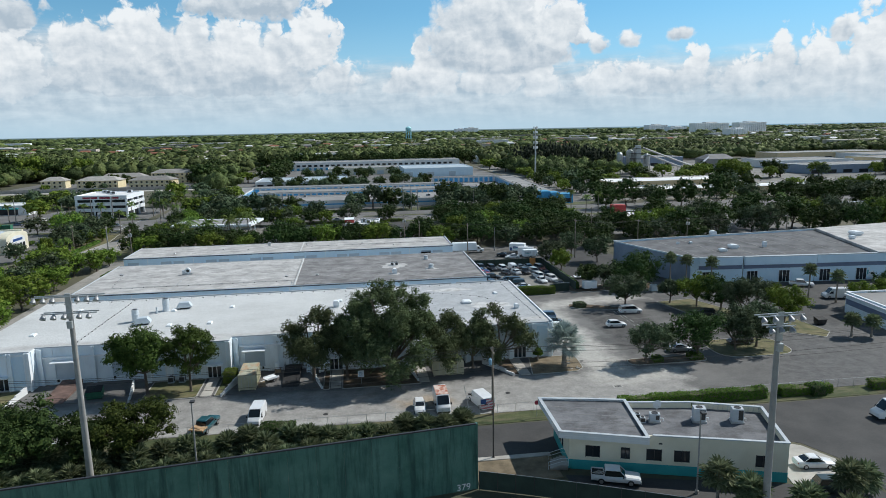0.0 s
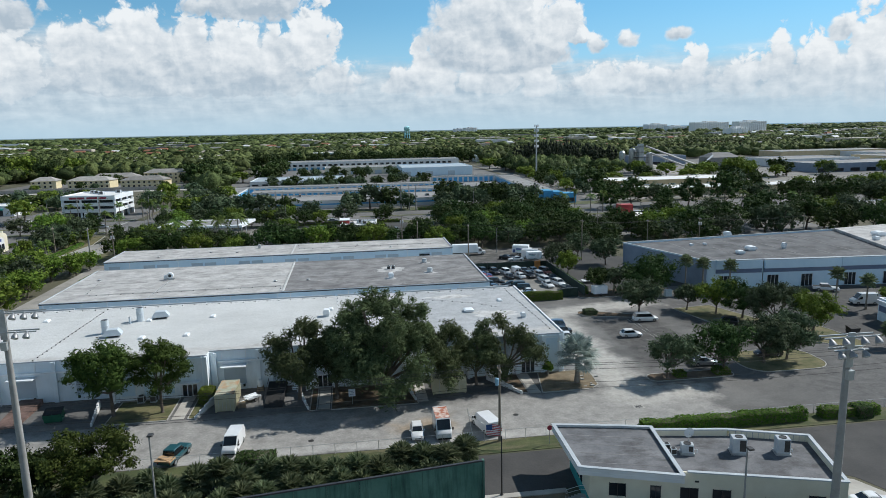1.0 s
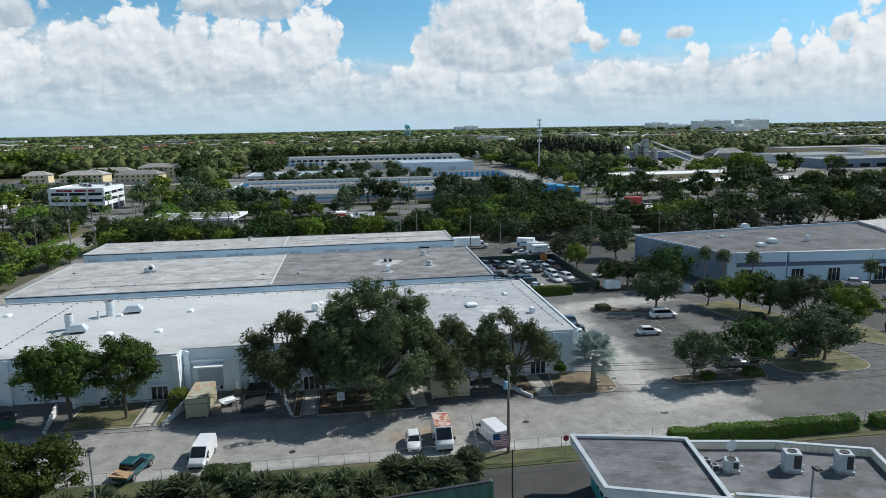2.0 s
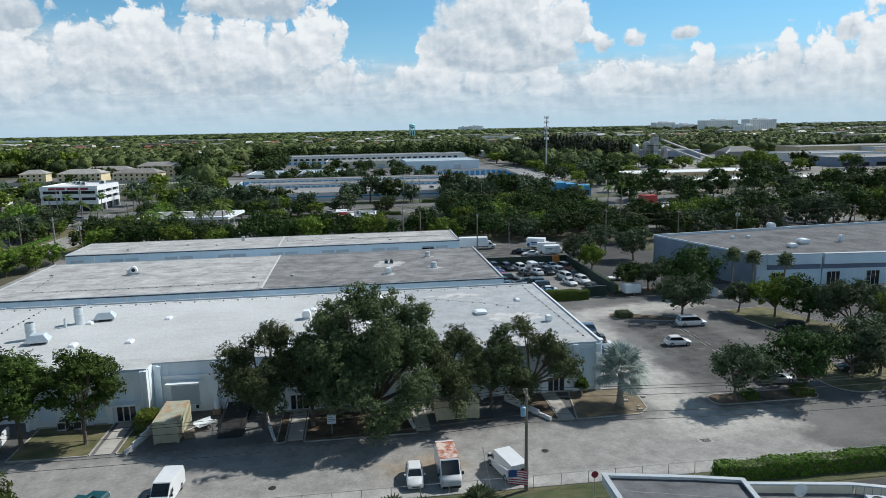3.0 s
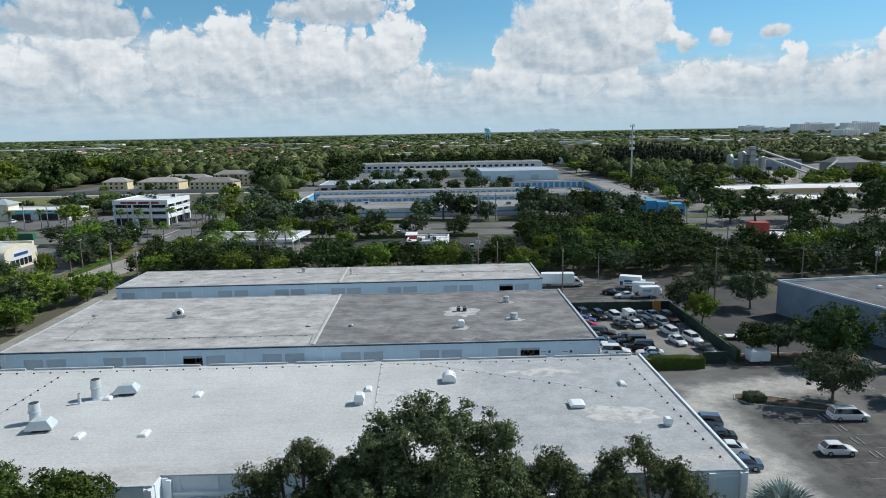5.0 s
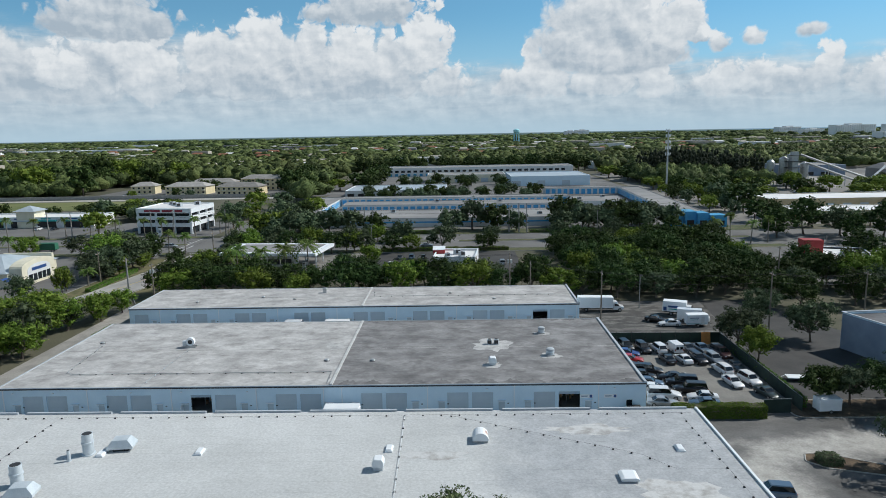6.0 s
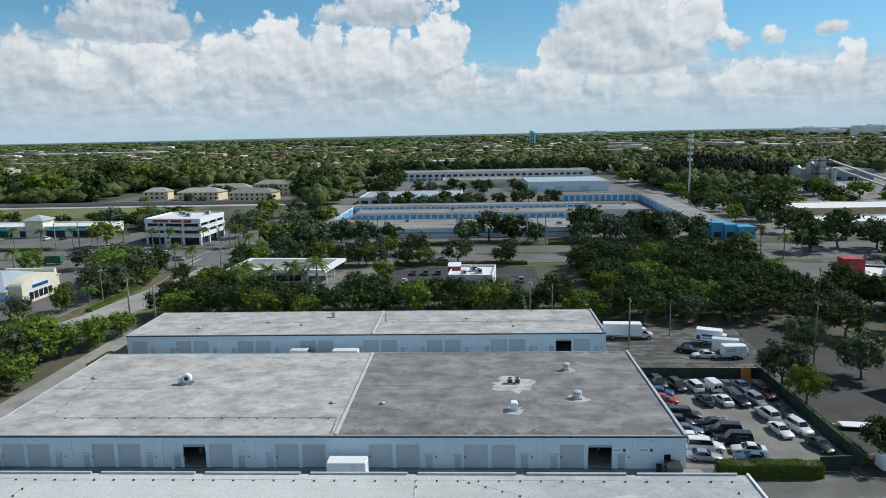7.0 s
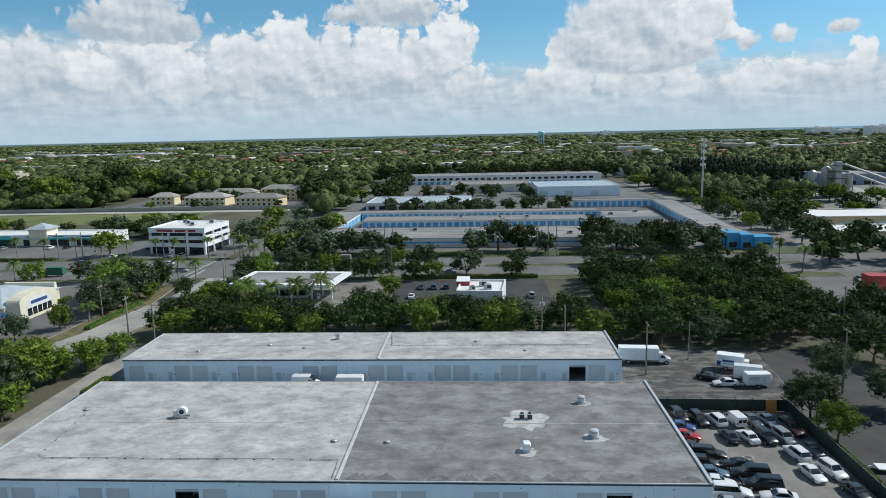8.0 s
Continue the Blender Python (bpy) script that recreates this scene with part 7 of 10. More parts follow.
oak("thin live oak with bare twigs at its top", (-7.9, -50.6), ((-8.2, 0.5, 10.0, 1.5), (-10.4, -0.8, 5.2, 2.8), (-9.4, -1.4, 3.2, 2.3), (-4.6, -0.2, 6.1, 3.0), (-6.6, 0.4, 8.1, 2.1), (-2.7, 0.0, 5.2, 1.6)), 18000, 0.3, 2.8, 16)
tree("round bright green tree on the front lawn", (-67.0, -52.8), 5.4, 3.3, 7.5, 56, 20000, 0.15, LAWN_LEAF, 0.26, 3.6, 10, k=(0.17, 0.28), reach=(0.45, 0.95))
tree("bright green tree with an uneven crown", (-60.2, -52.8), 4.5, 3.6, 7.3, 42, 13000, 0.15, LAWN_LEAF, 0.22, 3.4, 10, k=(0.15, 0.27), reach=(0.5, 1.0))
tree("dense dark tree beside the street", (-76.0, -76.5), 6.6, 3.6, 5.0, 46, 18000, 0.175, FICUS, 0.3, 2.0, 8, k=(0.2, 0.32), reach=(0.45, 0.95))
tree("dark green tree beside the street", (-68.2, -77.2), 3.8, 2.6, 4.2, 28, 8500, 0.17, FICUS, 0.2, 1.8, 6, k=(0.2, 0.34), reach=(0.45, 0.95))
tree("spreading green tree beside the street", (-61.6, -75.6), 4.8, 2.8, 4.7, 38, 15000, 0.155, LAWN_LEAF, 0.22, 1.8, 8, k=(0.18, 0.3), reach=(0.5, 1.0))
tree("dense dark tree beside the street", (-88.0, -78.5), 6.6, 3.6, 5.0, 40, 14000, 0.19, FICUS, 0.3, 2.0, 8, k=(0.2, 0.32), reach=(0.45, 0.95))

# trees of the car park
LOT_TREES = ((17.8, -54.0, 4.3, OLIVE, 6000), (27.6, -53.4, 5.0, FICUS, 7500), (36.8, -50.6, 4.6, OLIVE, 6500), (41.6, -49.6, 4.8, OLIVE, 6500),
             (29.2, -17.4, 4.8, OLIVE, 6000), (40.4, -17.0, 3.0, OLIVE, 3000), (27.0, 2.0, 3.5, FICUS, 3800),
             (31.4, 1.8, 3.2, OLIVE, 2800), (45.0, -21.0, 4.2, BRIGHT, 5000), (48.6, -25.0, 4.8, FICUS, 6000), (52.0, -31.0, 5.6, OLIVE, 8000), (56.6, -36.0, 4.6, BRIGHT, 5500),
             (26.2, 30.0, 4.6, OLIVE, 6000), (26.0, 21.0, 3.4, BRIGHT, 4000), (37.0, 45.0, 4.4, OLIVE, 5000), (41.5, 33.0, 4.8, OLIVE, 5000), (80.0, -29.0, 3.2, BRIGHT, 3000), (88.0, -27.0, 3.0, BRIGHT, 3000),
             (95.0, -20.0, 3.6, FICUS, 3000))
WORDS = {OLIVE: "grey-green shade tree with a rounded crown in the car park", FICUS: "dense dark green shade tree in the car park", BRIGHT: "bright green shade tree on a kerbed island"}
for x, y, R, m, n in LOT_TREES:
    tree(WORDS[m], (x, y), R, R * 0.62, R * 0.60 + 2.2, 40, int(n * 1.35), 0.175, m, 0.10 + R * 0.025, 1.8, 8, k=(0.19, 0.32), reach=(0.4, 0.98))

tree("large dense fig with a dark dome reaching low", (39.4, -0.4), 6.4, 4.4, 5.0, 60, 17000, 0.17, FICUS, 0.34, 1.2, 8, k=(0.2, 0.32), reach=(0.45, 0.95), shag=0.5)

# trees of the town: a few grown shapes, set out many times
KINDS = []
for m, label in ((FICUS, "dense dark green broadleaf tree"), (OLIVE, "grey-green oak with an open crown"), (BRIGHT, "bright green broadleaf tree"), (FICUS, "tall dark green broadleaf tree"), (OLIVE, "spreading grey-green oak beside the avenue")):
    KINDS.append((m, label))
PROTO = {}


def town_tree(kind, x, y, R, sz=None):
    m, label = KINDS[kind]
    turn = float(rng.uniform(0, 360))
    s = R / 5.0
    z = (sz or float(rng.uniform(0.85, 1.15))) * max(s, 0.8)
    near = -30 < y < 150
    if y > FAR_FROM:
        return far_tree(kind, x, y, s, z, turn)
    key = (kind, near)
    if key not in PROTO:
        t = tree(label, (x, y), 5.0, (3.3, 3.1, 3.4, 4.0, 3.0)[kind], (4.7, 4.6, 4.8, 5.8, 4.3)[kind], 44, 4200 if near else 1400, 0.19 if near else 0.34, m, 0.24, 1.6, 6 if near else 3, group="trees of the town", k=(0.20, 0.34), reach=(0.45, 0.95), shag=0.7)
        PROTO[key] = t
        t.matrix_basis = at_scale(x, y, 0, turn, s, z)
        return t
    base = PROTO[key]
    keep = base.scale.copy()
    base.scale = (1, 1, 1)
    t = copy_thing(base, at_scale(x, y, 0, turn, s, z))
    base.scale = keep
    return t


FAR_FROM = 176
FAR_QUADS = {}


def far_tree(kind, x, y, s, z, turn):
    """A tree beyond the avenue: its leaves join one sheet of distant trees of its kind."""
    key = ("far", kind)
    if key not in PROTO:
        cs, rs = clumps(5.0, (3.3, 3.1, 3.4, 4.0, 3.0)[kind], (4.7, 4.6, 4.8, 5.8, 4.3)[kind], 32, k=(0.25, 0.38), reach=(0.4, 0.86))
        me = crown_mesh("far_crown", cs, rs, 860, 0.42, KINDS[kind][0], core=0.6, shag=0.4)
        co = np.empty(len(me.vertices) * 3, np.float32)
        me.vertices.foreach_get("co", co)
        bpy.data.meshes.remove(me)
        stem = np.array([[(0.22 * sx, 0.22 * sy, 0), (0.22 * tx, 0.22 * ty, 0), (0.16 * tx, 0.16 * ty, 3.2), (0.16 * sx, 0.16 * sy, 3.2)] for (sx, sy), (tx, ty) in (((1, 1), (-1, 1)), ((-1, 1), (-1, -1)), ((-1, -1), (1, -1)), ((1, -1), (1, 1)))])
        PROTO[key] = co.reshape(-1, 4, 3), stem
    a = radians(turn)
    turn_ = np.array([[math.cos(a), math.sin(a), 0], [-math.sin(a), math.cos(a), 0], [0, 0, 1]])
    for what, q in zip((kind, "stem"), PROTO[key]):
        FAR_QUADS.setdefault(what, []).append((q * np.array([s, s, z])) @ turn_ + np.array([x, y, 0.0]))


def scatter(count, x0, y0, x1, y1, r0, r1, kinds, gap=0.55, keep_out=()):
    """Trees set out at random over a plot, none inside another."""
    done, tries = [], 0
    while len(done) < count and tries < 40 * count:
        tries += 1
        x, y, R = float(rng.uniform(x0, x1)), float(rng.uniform(y0, y1)), float(rng.uniform(r0, r1))
        if any(a < x < c and b < y < d for a, b, c, d in keep_out) or any((x - a) ** 2 + (y - b) ** 2 < (gap * (R + c)) ** 2 for a, b, c in done):
            continue
        done.append((x, y, R))
        town_tree(kinds[len(done) % len(kinds)], x, y, R)


ROW = ((-109, 80, 4.1), (-103, 77, 4.6), (-96, 78, 4.6), (-89, 76, 4.4), (-82, 74, 4.6), (-77, 77, 3.9), (-70, 74, 3.3), (-59, 76, 4.9), (-52, 77, 4.3),
       (-44, 78, 4.3), (-32, 75, 4.6), (-24, 75, 5.1), (-16, 75, 4.0), (-9, 75, 4.4), (-2, 73, 4.6), (4, 73, 3.8))
for i, (x, y, R) in enumerate(ROW):
    town_tree((0, 2, 0, 3, 2)[i % 5], x, y, R * 1.22)
    if i % 2:
        town_tree((2, 0, 1)[i % 3], x + 3.4, y + 8.5, R)
for i, (x, y, R) in enumerate(((-63, 106, 3.3), (-57, 118, 4.2), (-52, 141, 4.6), (-34, 148, 6.2), (-66, 143, 4.4), (-121, 118, 3.3), (-109, 112, 3.7), (-109, 160, 4.0),
                               (-108, 140, 4.4), (-107, 122, 4.2), (-106, 104, 4.6), (-107, 92, 4.4), (-107, 130, 3.9), (-45, 143, 4.0), (-18, 142, 4.6), (-58, 100, 3.6), (-40, 92, 3.8), (-30, 90, 4.2), (-20, 88, 4.6), (-92, 92, 3.6))):
    town_tree((1, 2, 0)[i % 3], x, y, R)
for i, (x, y, R) in enumerate(((-109, 144, 5), (-132, 118, 4), (-146, 130, 7.5), (-187, 193, 7), (-134, 214, 7), (-113, 186, 6), (-112, 226, 7.5), (-104, 190, 6), (-93, 186, 7), (-60, 164.5, 4.6), (-50, 164.5, 4.8),
                               (-139, 84, 2.7), (-145, 75, 3.9), (-115, 57, 3.7), (-189, 246, 6), (-177, 250, 6), (-215, 250, 6.5), (-145, 290, 6.9), (-130, 288, 7), (-102, 250, 7), (-117, 33, 6.0), (-116, 47, 4.6))):
    town_tree((1, 2, 1, 2)[i % 4], x, y, R)
for i, (x, y, R) in enumerate(((-119, 40, 7.6), (-117, 49, 4.4), (-112, 54, 4.2), (-111, 62, 3.6), (-144, 119, 7.2), (-144, 131, 6.6), (-141, 105, 5.2), (-134, 106, 3.8),
                               (-139, 86, 2.7), (-167, 143, 5.4), (-155, 141, 5.4), (-113, 8, 6.2), (-111, -10, 4.4), (-120, 20, 6.0), (-114, 28, 5.2), (-152, 60, 5), (-158, 40, 6), (-168, 72, 6), (-176, 60, 6), (-185, 140, 4.5), (-204, 142, 4.5))):
    town_tree(((2, 1, 2) if y < 70 else (1, 2, 4))[i % 3], x, y, R)
for i, (x, y, R) in enumerate(((-141, 244, 6.6), (-110, 226, 6.6), (-105, 236, 6.8), (-93, 196, 6.6), (-96, 188, 5.6), (-109, 190, 5.2), (-84, 190, 7.2), (-74, 192, 7.6), (-64, 188, 6.4), (-32, 190, 7.2),
                               (-22, 194, 7.6), (-11, 193, 7.6), (-3, 189, 6.0), (28, 191, 7.4), (40, 194, 8.0), (49, 187, 7.0), (-100, 164, 4.2), (-86, 164, 4.4), (12, 164, 4.6), (34, 164, 5.0), (56, 164, 4.8), (-15, 164, 4.0), (70, 164, 4.4), (106, 186, 6.5))):
    town_tree((1, 4, 0)[i % 3], x, y, R)
for i, (x, y, R) in enumerate(((94, 160, 7.4), (108, 168, 8.4), (120, 164, 8.4), (133, 158, 8), (148, 152, 8.5), (164, 148, 8.5), (178, 138, 8.5), (196, 136, 9), (212, 130, 8.5), (116, 150, 6), (117, 246, 9), (114, 268, 9),
                               (119, 222, 6.4), (105, 205, 5.6), (108, 92, 8.0), (122, 84, 8.0), (138, 78, 8.2), (152, 74, 8.2), (168, 70, 7.5), (148, 54, 6.5), (120, 66, 7), (136, 60, 7), (104, 74, 7), (96, 84, 7), (88, 72, 7.2), (172, 56, 6.5), (190, 62, 7), (205, 80, 8), (230, 110, 8), (240, 90, 8))):
    town_tree((0, 3, 1)[i % 3], x, y, R)
# the grove north of the lots
placed = []
tries = 0
while len(placed) < 78 and tries < 6000:
    tries += 1
    x, y = float(rng.uniform(6, 88)), float(rng.uniform(75, 139))
    R = float(rng.uniform(4.2, 6.2))
    if (x > 58 and y > 86) or (40 < x < 60 and y < 78):
        continue
    if all((x - a) ** 2 + (y - b) ** 2 > (0.62 * (R + c)) ** 2 for a, b, c in placed):
        placed.append((x, y, R))
for i, (x, y, R) in enumerate(placed):
    town_tree((0, 2, 3, 0, 0)[i % 5], x, y, R)
for i, (x, y, R) in enumerate(((52, 58, 5.4), (58, 72, 4.6), (48, 66, 4.8), (66, 60, 5.4), (76, 64, 5.6), (40, 72, 5), (32, 70, 5.2), (22, 70, 5.0), (12, 70, 4.6), (84, 56, 6), (96, 60, 6))):
    town_tree((0, 1, 3)[i % 3], x, y, R)


# fuller planting along the streets and round the plots
scatter(7, -112, 184, -97, 202, 5, 7, (1, 0, 4))
scatter(9, -110, 139, -62, 146, 4, 5.4, (1, 0, 2))
scatter(7, -106, 163, -45, 166, 3.6, 4.6, (1, 4))
scatter(9, -143, 98, -135, 140, 4.4, 6.0, (0, 1, 4))
scatter(15, -106, 78, 6, 87, 4.2, 5.4, (0, 3, 0))
scatter(34, -640, 384, -292, 540, 10, 15, (2, 0, 2, 3))
scatter(6, -109, 98, -99, 112, 4, 5, (0, 2))
scatter(11, -200, 238, -132, 262, 4, 5.2, (0, 1, 2))
scatter(11, -330, 246, -202, 268, 4, 5.6, (0, 2, 0))
scatter(4, -300, 374, -150, 384, 3.6, 4.6, (2, 0, 1))
scatter(9, -270, 423, -150, 432, 4.4, 6, (0, 1))
scatter(15, -164, 386, -138, 520, 7.5, 11, (0, 3, 0))
scatter(9, -104, 402, -90, 520, 7, 9.5, (0, 3))
scatter(13, -96, 320, 26, 346, 4.4, 6.2, (0, 1, 4))
scatter(13, -84, 402, 8, 462, 4.4, 6.2, (0, 1, 0))
scatter(20, -128, 602, 112, 640, 8, 11, (0, 3, 0))
scatter(12, 205, 290, 300, 345, 6.5, 9, (2, 2, 0))
scatter(13, 100, 290, 196, 372, 5, 7, (0, 2, 3), keep_out=((108, 350, 118, 372),))
scatter(15, 112, 183, 262, 190, 4.6, 5.6, (0, 4, 1))
scatter(16, 96, 62, 250, 140, 6, 8, (0, 2, 3, 1), 0.6, ((100, 108, 140, 140), (172, 92, 244, 120)))
scatter(14, 310, 296, 600, 328, 6, 8.5, (0, 2))
scatter(10, -126, -20, -114, 52, 3.8, 5.4, (2, 2, 0))
scatter(12, 16, 187, 64, 202, 6, 8, (0, 4, 1))
scatter(9, 98, 215, 112, 345, 4.2, 5.6, (0, 2, 1))
scatter(12, 190, 140, 330, 160, 5.5, 7, (0, 3, 1))


# palms
def frond(s, base, az_, rise, length_, pairs, wide):
    """One feather leaf: a drooping rib with blades on both sides."""
    ca, sa = math.cos(az_), math.sin(az_)
    pts = []
    for k in range(pairs + 1):
        f = k / pairs
        out_ = length_ * (f * math.cos(rise) * (1 - 0.12 * f))
        up = length_ * (f * math.sin(rise) - 0.62 * f * f)
        pts.append((base[0] + ca * out_, base[1] + sa * out_, base[2] + up))
    for k in range(pairs):
        p, q = Vector(pts[k]), Vector(pts[k + 1])
        w = wide * math.sin(math.pi * (0.12 + 0.86 * (k + 0.5) / pairs))
        side = Vector((-sa, ca, 0))
        for sg in (-1, 1):
            tip = (p + q) / 2 + side * sg * w + Vector((ca, sa, 0)) * w * 0.5 - Vector((0, 0, w * 0.45))
            s.quad(tuple(p), tuple(q), tuple(tip + (q - p) * 0.2), tuple(tip))


def feather_palm(label, x, y, h, n=20, length_=3.7, group="palms of the town"):
    t = thing("palm", label, "palm", (x, y, 0), group=group)
    lx, ly = rng.uniform(-0.5, 0.5, 2)
    part("trunk", Shape().tube([(0, 0, 0), (lx * 0.3, ly * 0.3, h * 0.4), (lx, ly, h)], [0.26, 0.2, 0.16], 8), PALM_BARK, t)
    s = Shape()
    for k in range(n):
        frond(s, (lx, ly, h), 2.4 * k + rng.uniform(-0.2, 0.2), radians(float(rng.uniform(-5, 65))), length_ * float(rng.uniform(0.85, 1.1)), 8, 0.75)
    part("crown", s, PALM_LEAF, t)
    return t


def fan(s, root, way, stalk, radius, blades, spread=150):
    """One fan leaf on its stalk."""
    way = Vector(way).normalized()
    side = way.cross(Vector((0, 0, 1))).normalized()
    up = side.cross(way)
    hub = Vector(root) + way * stalk
    s.quad(tuple(Vector(root) - side * 0.025), tuple(Vector(root) + side * 0.025), tuple(hub + side * 0.02), tuple(hub - side * 0.02))
    for k in range(blades):
        a0 = radians(-spread + 2 * spread * k / blades)
        a1 = radians(-spread + 2 * spread * (k + 1) / blades)
        am = (a0 + a1) / 2
        d = way * math.cos(am) + side * math.sin(am)
        e0, e1 = way * math.cos(a0) + side * math.sin(a0), way * math.cos(a1) + side * math.sin(a1)
        lift = up * (0.06 if k % 2 else -0.02)
        tip = hub + d * radius - up * radius * 0.22 + lift
        s.quad(tuple(hub), tuple(hub + e0 * radius * 0.62 - up * radius * 0.04), tuple(tip), tuple(hub + e1 * radius * 0.62 - up * radius * 0.04 + lift))


def fan_palm(name, label, x, y, h, fans, stalk, radius, blades, material, trunk_r=0.2, low=-35, group="", z=0.0):
    t = thing(name, label, "palm", (x, y, z), group=group)
    if h > 0.3:
        part("trunk", Shape().tube([(0, 0, 0), (0.03, 0.02, h * 0.3), (0.05, 0.0, h)], [trunk_r * 1.5, trunk_r * 1.05, trunk_r], 9), PALM_BARK, t)
    s = Shape()
    for k in range(fans):
        a = 2.39996 * k + float(rng.uniform(-0.2, 0.2))
        e = radians(low + (85 - low) * ((k + 0.5) / fans) ** 0.9)
        fan(s, (0.05, 0, max(h, 0.1)), (math.cos(a) * math.cos(e), math.sin(a) * math.cos(e), math.sin(e)), stalk * float(rng.uniform(0.8, 1.15)), radius * float(rng.uniform(0.85, 1.1)), blades)
    part("crown", s, material, t)
    return t


fan_palm("silver_palm", "silver-blue fan palm with stiff round leaves on dry grass", 3.0, -53.0, 4.4, 28, 2.1, 1.95, 28, SILVER_LEAF, 0.36, -40, z=0.1)
for x, y, h in ((47.6, -2.4, 7.6), (51.6, -3.2, 7.0), (57.5, -5.0, 6.6), (74.2, -19.5, 6.8), (77.5, -24.5, 6.2), (63.0, -47.5, 3.2), (66.5, -48.5, 3.0)):
    fan_palm("cabbage_palm", "cabbage palm with a round head of fans", x, y, h, 28, 1.05, 1.05, 10, PALMETTO, 0.17, -45, "cabbage palms")
for x, y, h in ((5.0, -99.6, 3.6), (7.6, -101.6, 2.6), (12.6, -103.6, 2.2), (19.0, -101.4, 3.0), (16.4, -105.5, 1.6), (23.0, -99.0, 1.2)):
    fan_palm("cabbage_palm", "cabbage palm with a round head of fans", x, y, h + 0.8, 30, 1.15, 1.2, 12, PALMETTO, 0.17, -45, "cabbage palms")
for i in range(26):
    x = -84 + i * 2.6
    y = -79.0 + 0.055 * (x + 84) + float(rng.uniform(-1.2, 1.2)) - (1.5 if i % 3 == 0 else 0)
    fan_palm("palmetto", "low palmetto clump of stiff green fans", x, y, float(rng.uniform(0.7, 2.0)), 44, 1.15, 1.1, 15, PALMETTO, 0.14, -42, "palmettos behind the wall")
for i in range(26):
    x = -86 + i * 2.6 + float(rng.uniform(-0.6, 0.6))
    y = -83.4 + 0.06 * (x + 86) + float(rng.uniform(-0.8, 0.8))
    fan_palm("palmetto", "low palmetto clump of stiff green fans", x, y, float(rng.uniform(0.4, 1.4)), 40, 1.1, 1.05, 15, PALMETTO, 0.14, -35, "palmettos behind the wall")
fan_palm("yucca", "small spiky yucca beside the warehouse door", -0.6, -48.9, 1.2, 26, 0.3, 0.9, 3, HEDGE, 0.14, -20, z=0.1)
for x, y, h in ((-78.1, 94, 8.4), (-71.6, 94, 9.6), (-92.4, 94, 8.2), (-86.5, 96, 7.4), (-98, 104, 5.6), (66, 150, 9), (73, 152, 10), (-146, 139, 8), (-152, 143, 8), (-131, 136, 9), (-126, 184.5, 9), (79, 148, 8), (86, 150, 9), (-118, 174, 7), (-112, 186, 8), (-119, 190, 8), (-128, 186, 7.5), (-134, 196, 8), (-142, 188, 8),
                (-156, 187, 7.5), (-164, 188, 7.5), (-176, 187, 7), (-188, 188, 7.5), (-200, 190, 8), (-214, 190, 7.5), (-226, 190, 8), (-240, 189, 7.5), (-254, 190, 7.5), (-268, 190, 8), (-195, 145, 6.5), (-205, 146, 7), (-188, 148, 6), (-128, 143, 7), (-122, 236, 8), (-130, 246, 8), (-138, 250, 7), (18, 196, 6), (13, 198, 5),
                (-136, 92, 4.5), (36, 116, 7), (150, 140, 8), (168, 130, 8)):
    if 92 < y < 98 and x < -60:
        feather_palm("tall feather palm with long arching fronds", x, y, h + 1.4, 28, 6.0)
    else:
        feather_palm("green feather palm on a slender trunk", x, y, h)


# hedges: a dark core with leaves all over it
def hedge(label, x0, y0, x1, y1, h, leaves, material=HEDGE, size=0.13, z=0.0):
    t = thing("hedge", label, "hedge")
    part("core", B(x0 + 0.12, y0 + 0.12, z, x1 - 0.12, y1 - 0.12, z + h - 0.12), BARK, t)
    w, d = x1 - x0, y1 - y0
    p = rng.uniform(0, 1, (leaves, 3)) * np.array([w, d, h])
    face = rng.choice(5, leaves, p=np.array([w * d, w * h, w * h, d * h, d * h]) / (w * d + 2 * w * h + 2 * d * h))
    nrm = np.zeros((leaves, 3))
    for f, axis, val, sg in ((0, 2, h, 1), (1, 1, 0, -1), (2, 1, d, 1), (3, 0, 0, -1), (4, 0, w, 1)):
        m = face == f
        p[m, axis] = val + rng.normal(0, 0.10, m.sum())
        nrm[m, axis] = sg
    wave = 0.18 * np.sin(p[:, 0] * 1.1 + 1) * np.sin(p[:, 0] * 0.37) * (p[:, 2] > h * 0.6)
    p[:, 2] += wave
    part("leaves", quad_mesh("hedge_leaves", leaf_quads(p + np.array([x0, y0, z]), nrm + np.array([0, 0, 0.3]), size), material), material, t)
    return t


hedge("clipped green hedge before the car lot", 3.6, -2.6, 17.0, -0.9, 1.9, 9000)
hedge("clipped green hedge along the verge", 5.5, -72.2, 29.0, -70.6, 1.5, 11000)
hedge("clipped green hedge along the verge", 31.5, -72.2, 40.0, -70.6, 1.3, 3500)
hedge("clipped green hedge along the verge", 47.0, -72.2, 62.0, -70.6, 1.3, 4500)
hedge("creeper along the car lot fence", 23.6, 1.0, 24.5, 27.0, 1.7, 7000)
hedge("small shrub bed at the island's end", 17.4, -17.0, 20.0, -15.0, 1.0, 1500, OLIVE, z=0.1)
hedge("round shrub beside the dock", -55.4, -51.0, -53.4, -48.4, 2.0, 2600, BRIGHT)
hedge("dark shrubs beside the lane", -46.6, -73.0, -42.0, -70.6, 1.6, 3200, FICUS)
hedge("dark shrub beside the lane", 36.2, -73.0, 38.4, -71.0, 1.5, 1200, FICUS)
hedge("hedge along the avenue verge", -56, 141.5, -10, 143.4, 1.3, 5000, size=0.22)
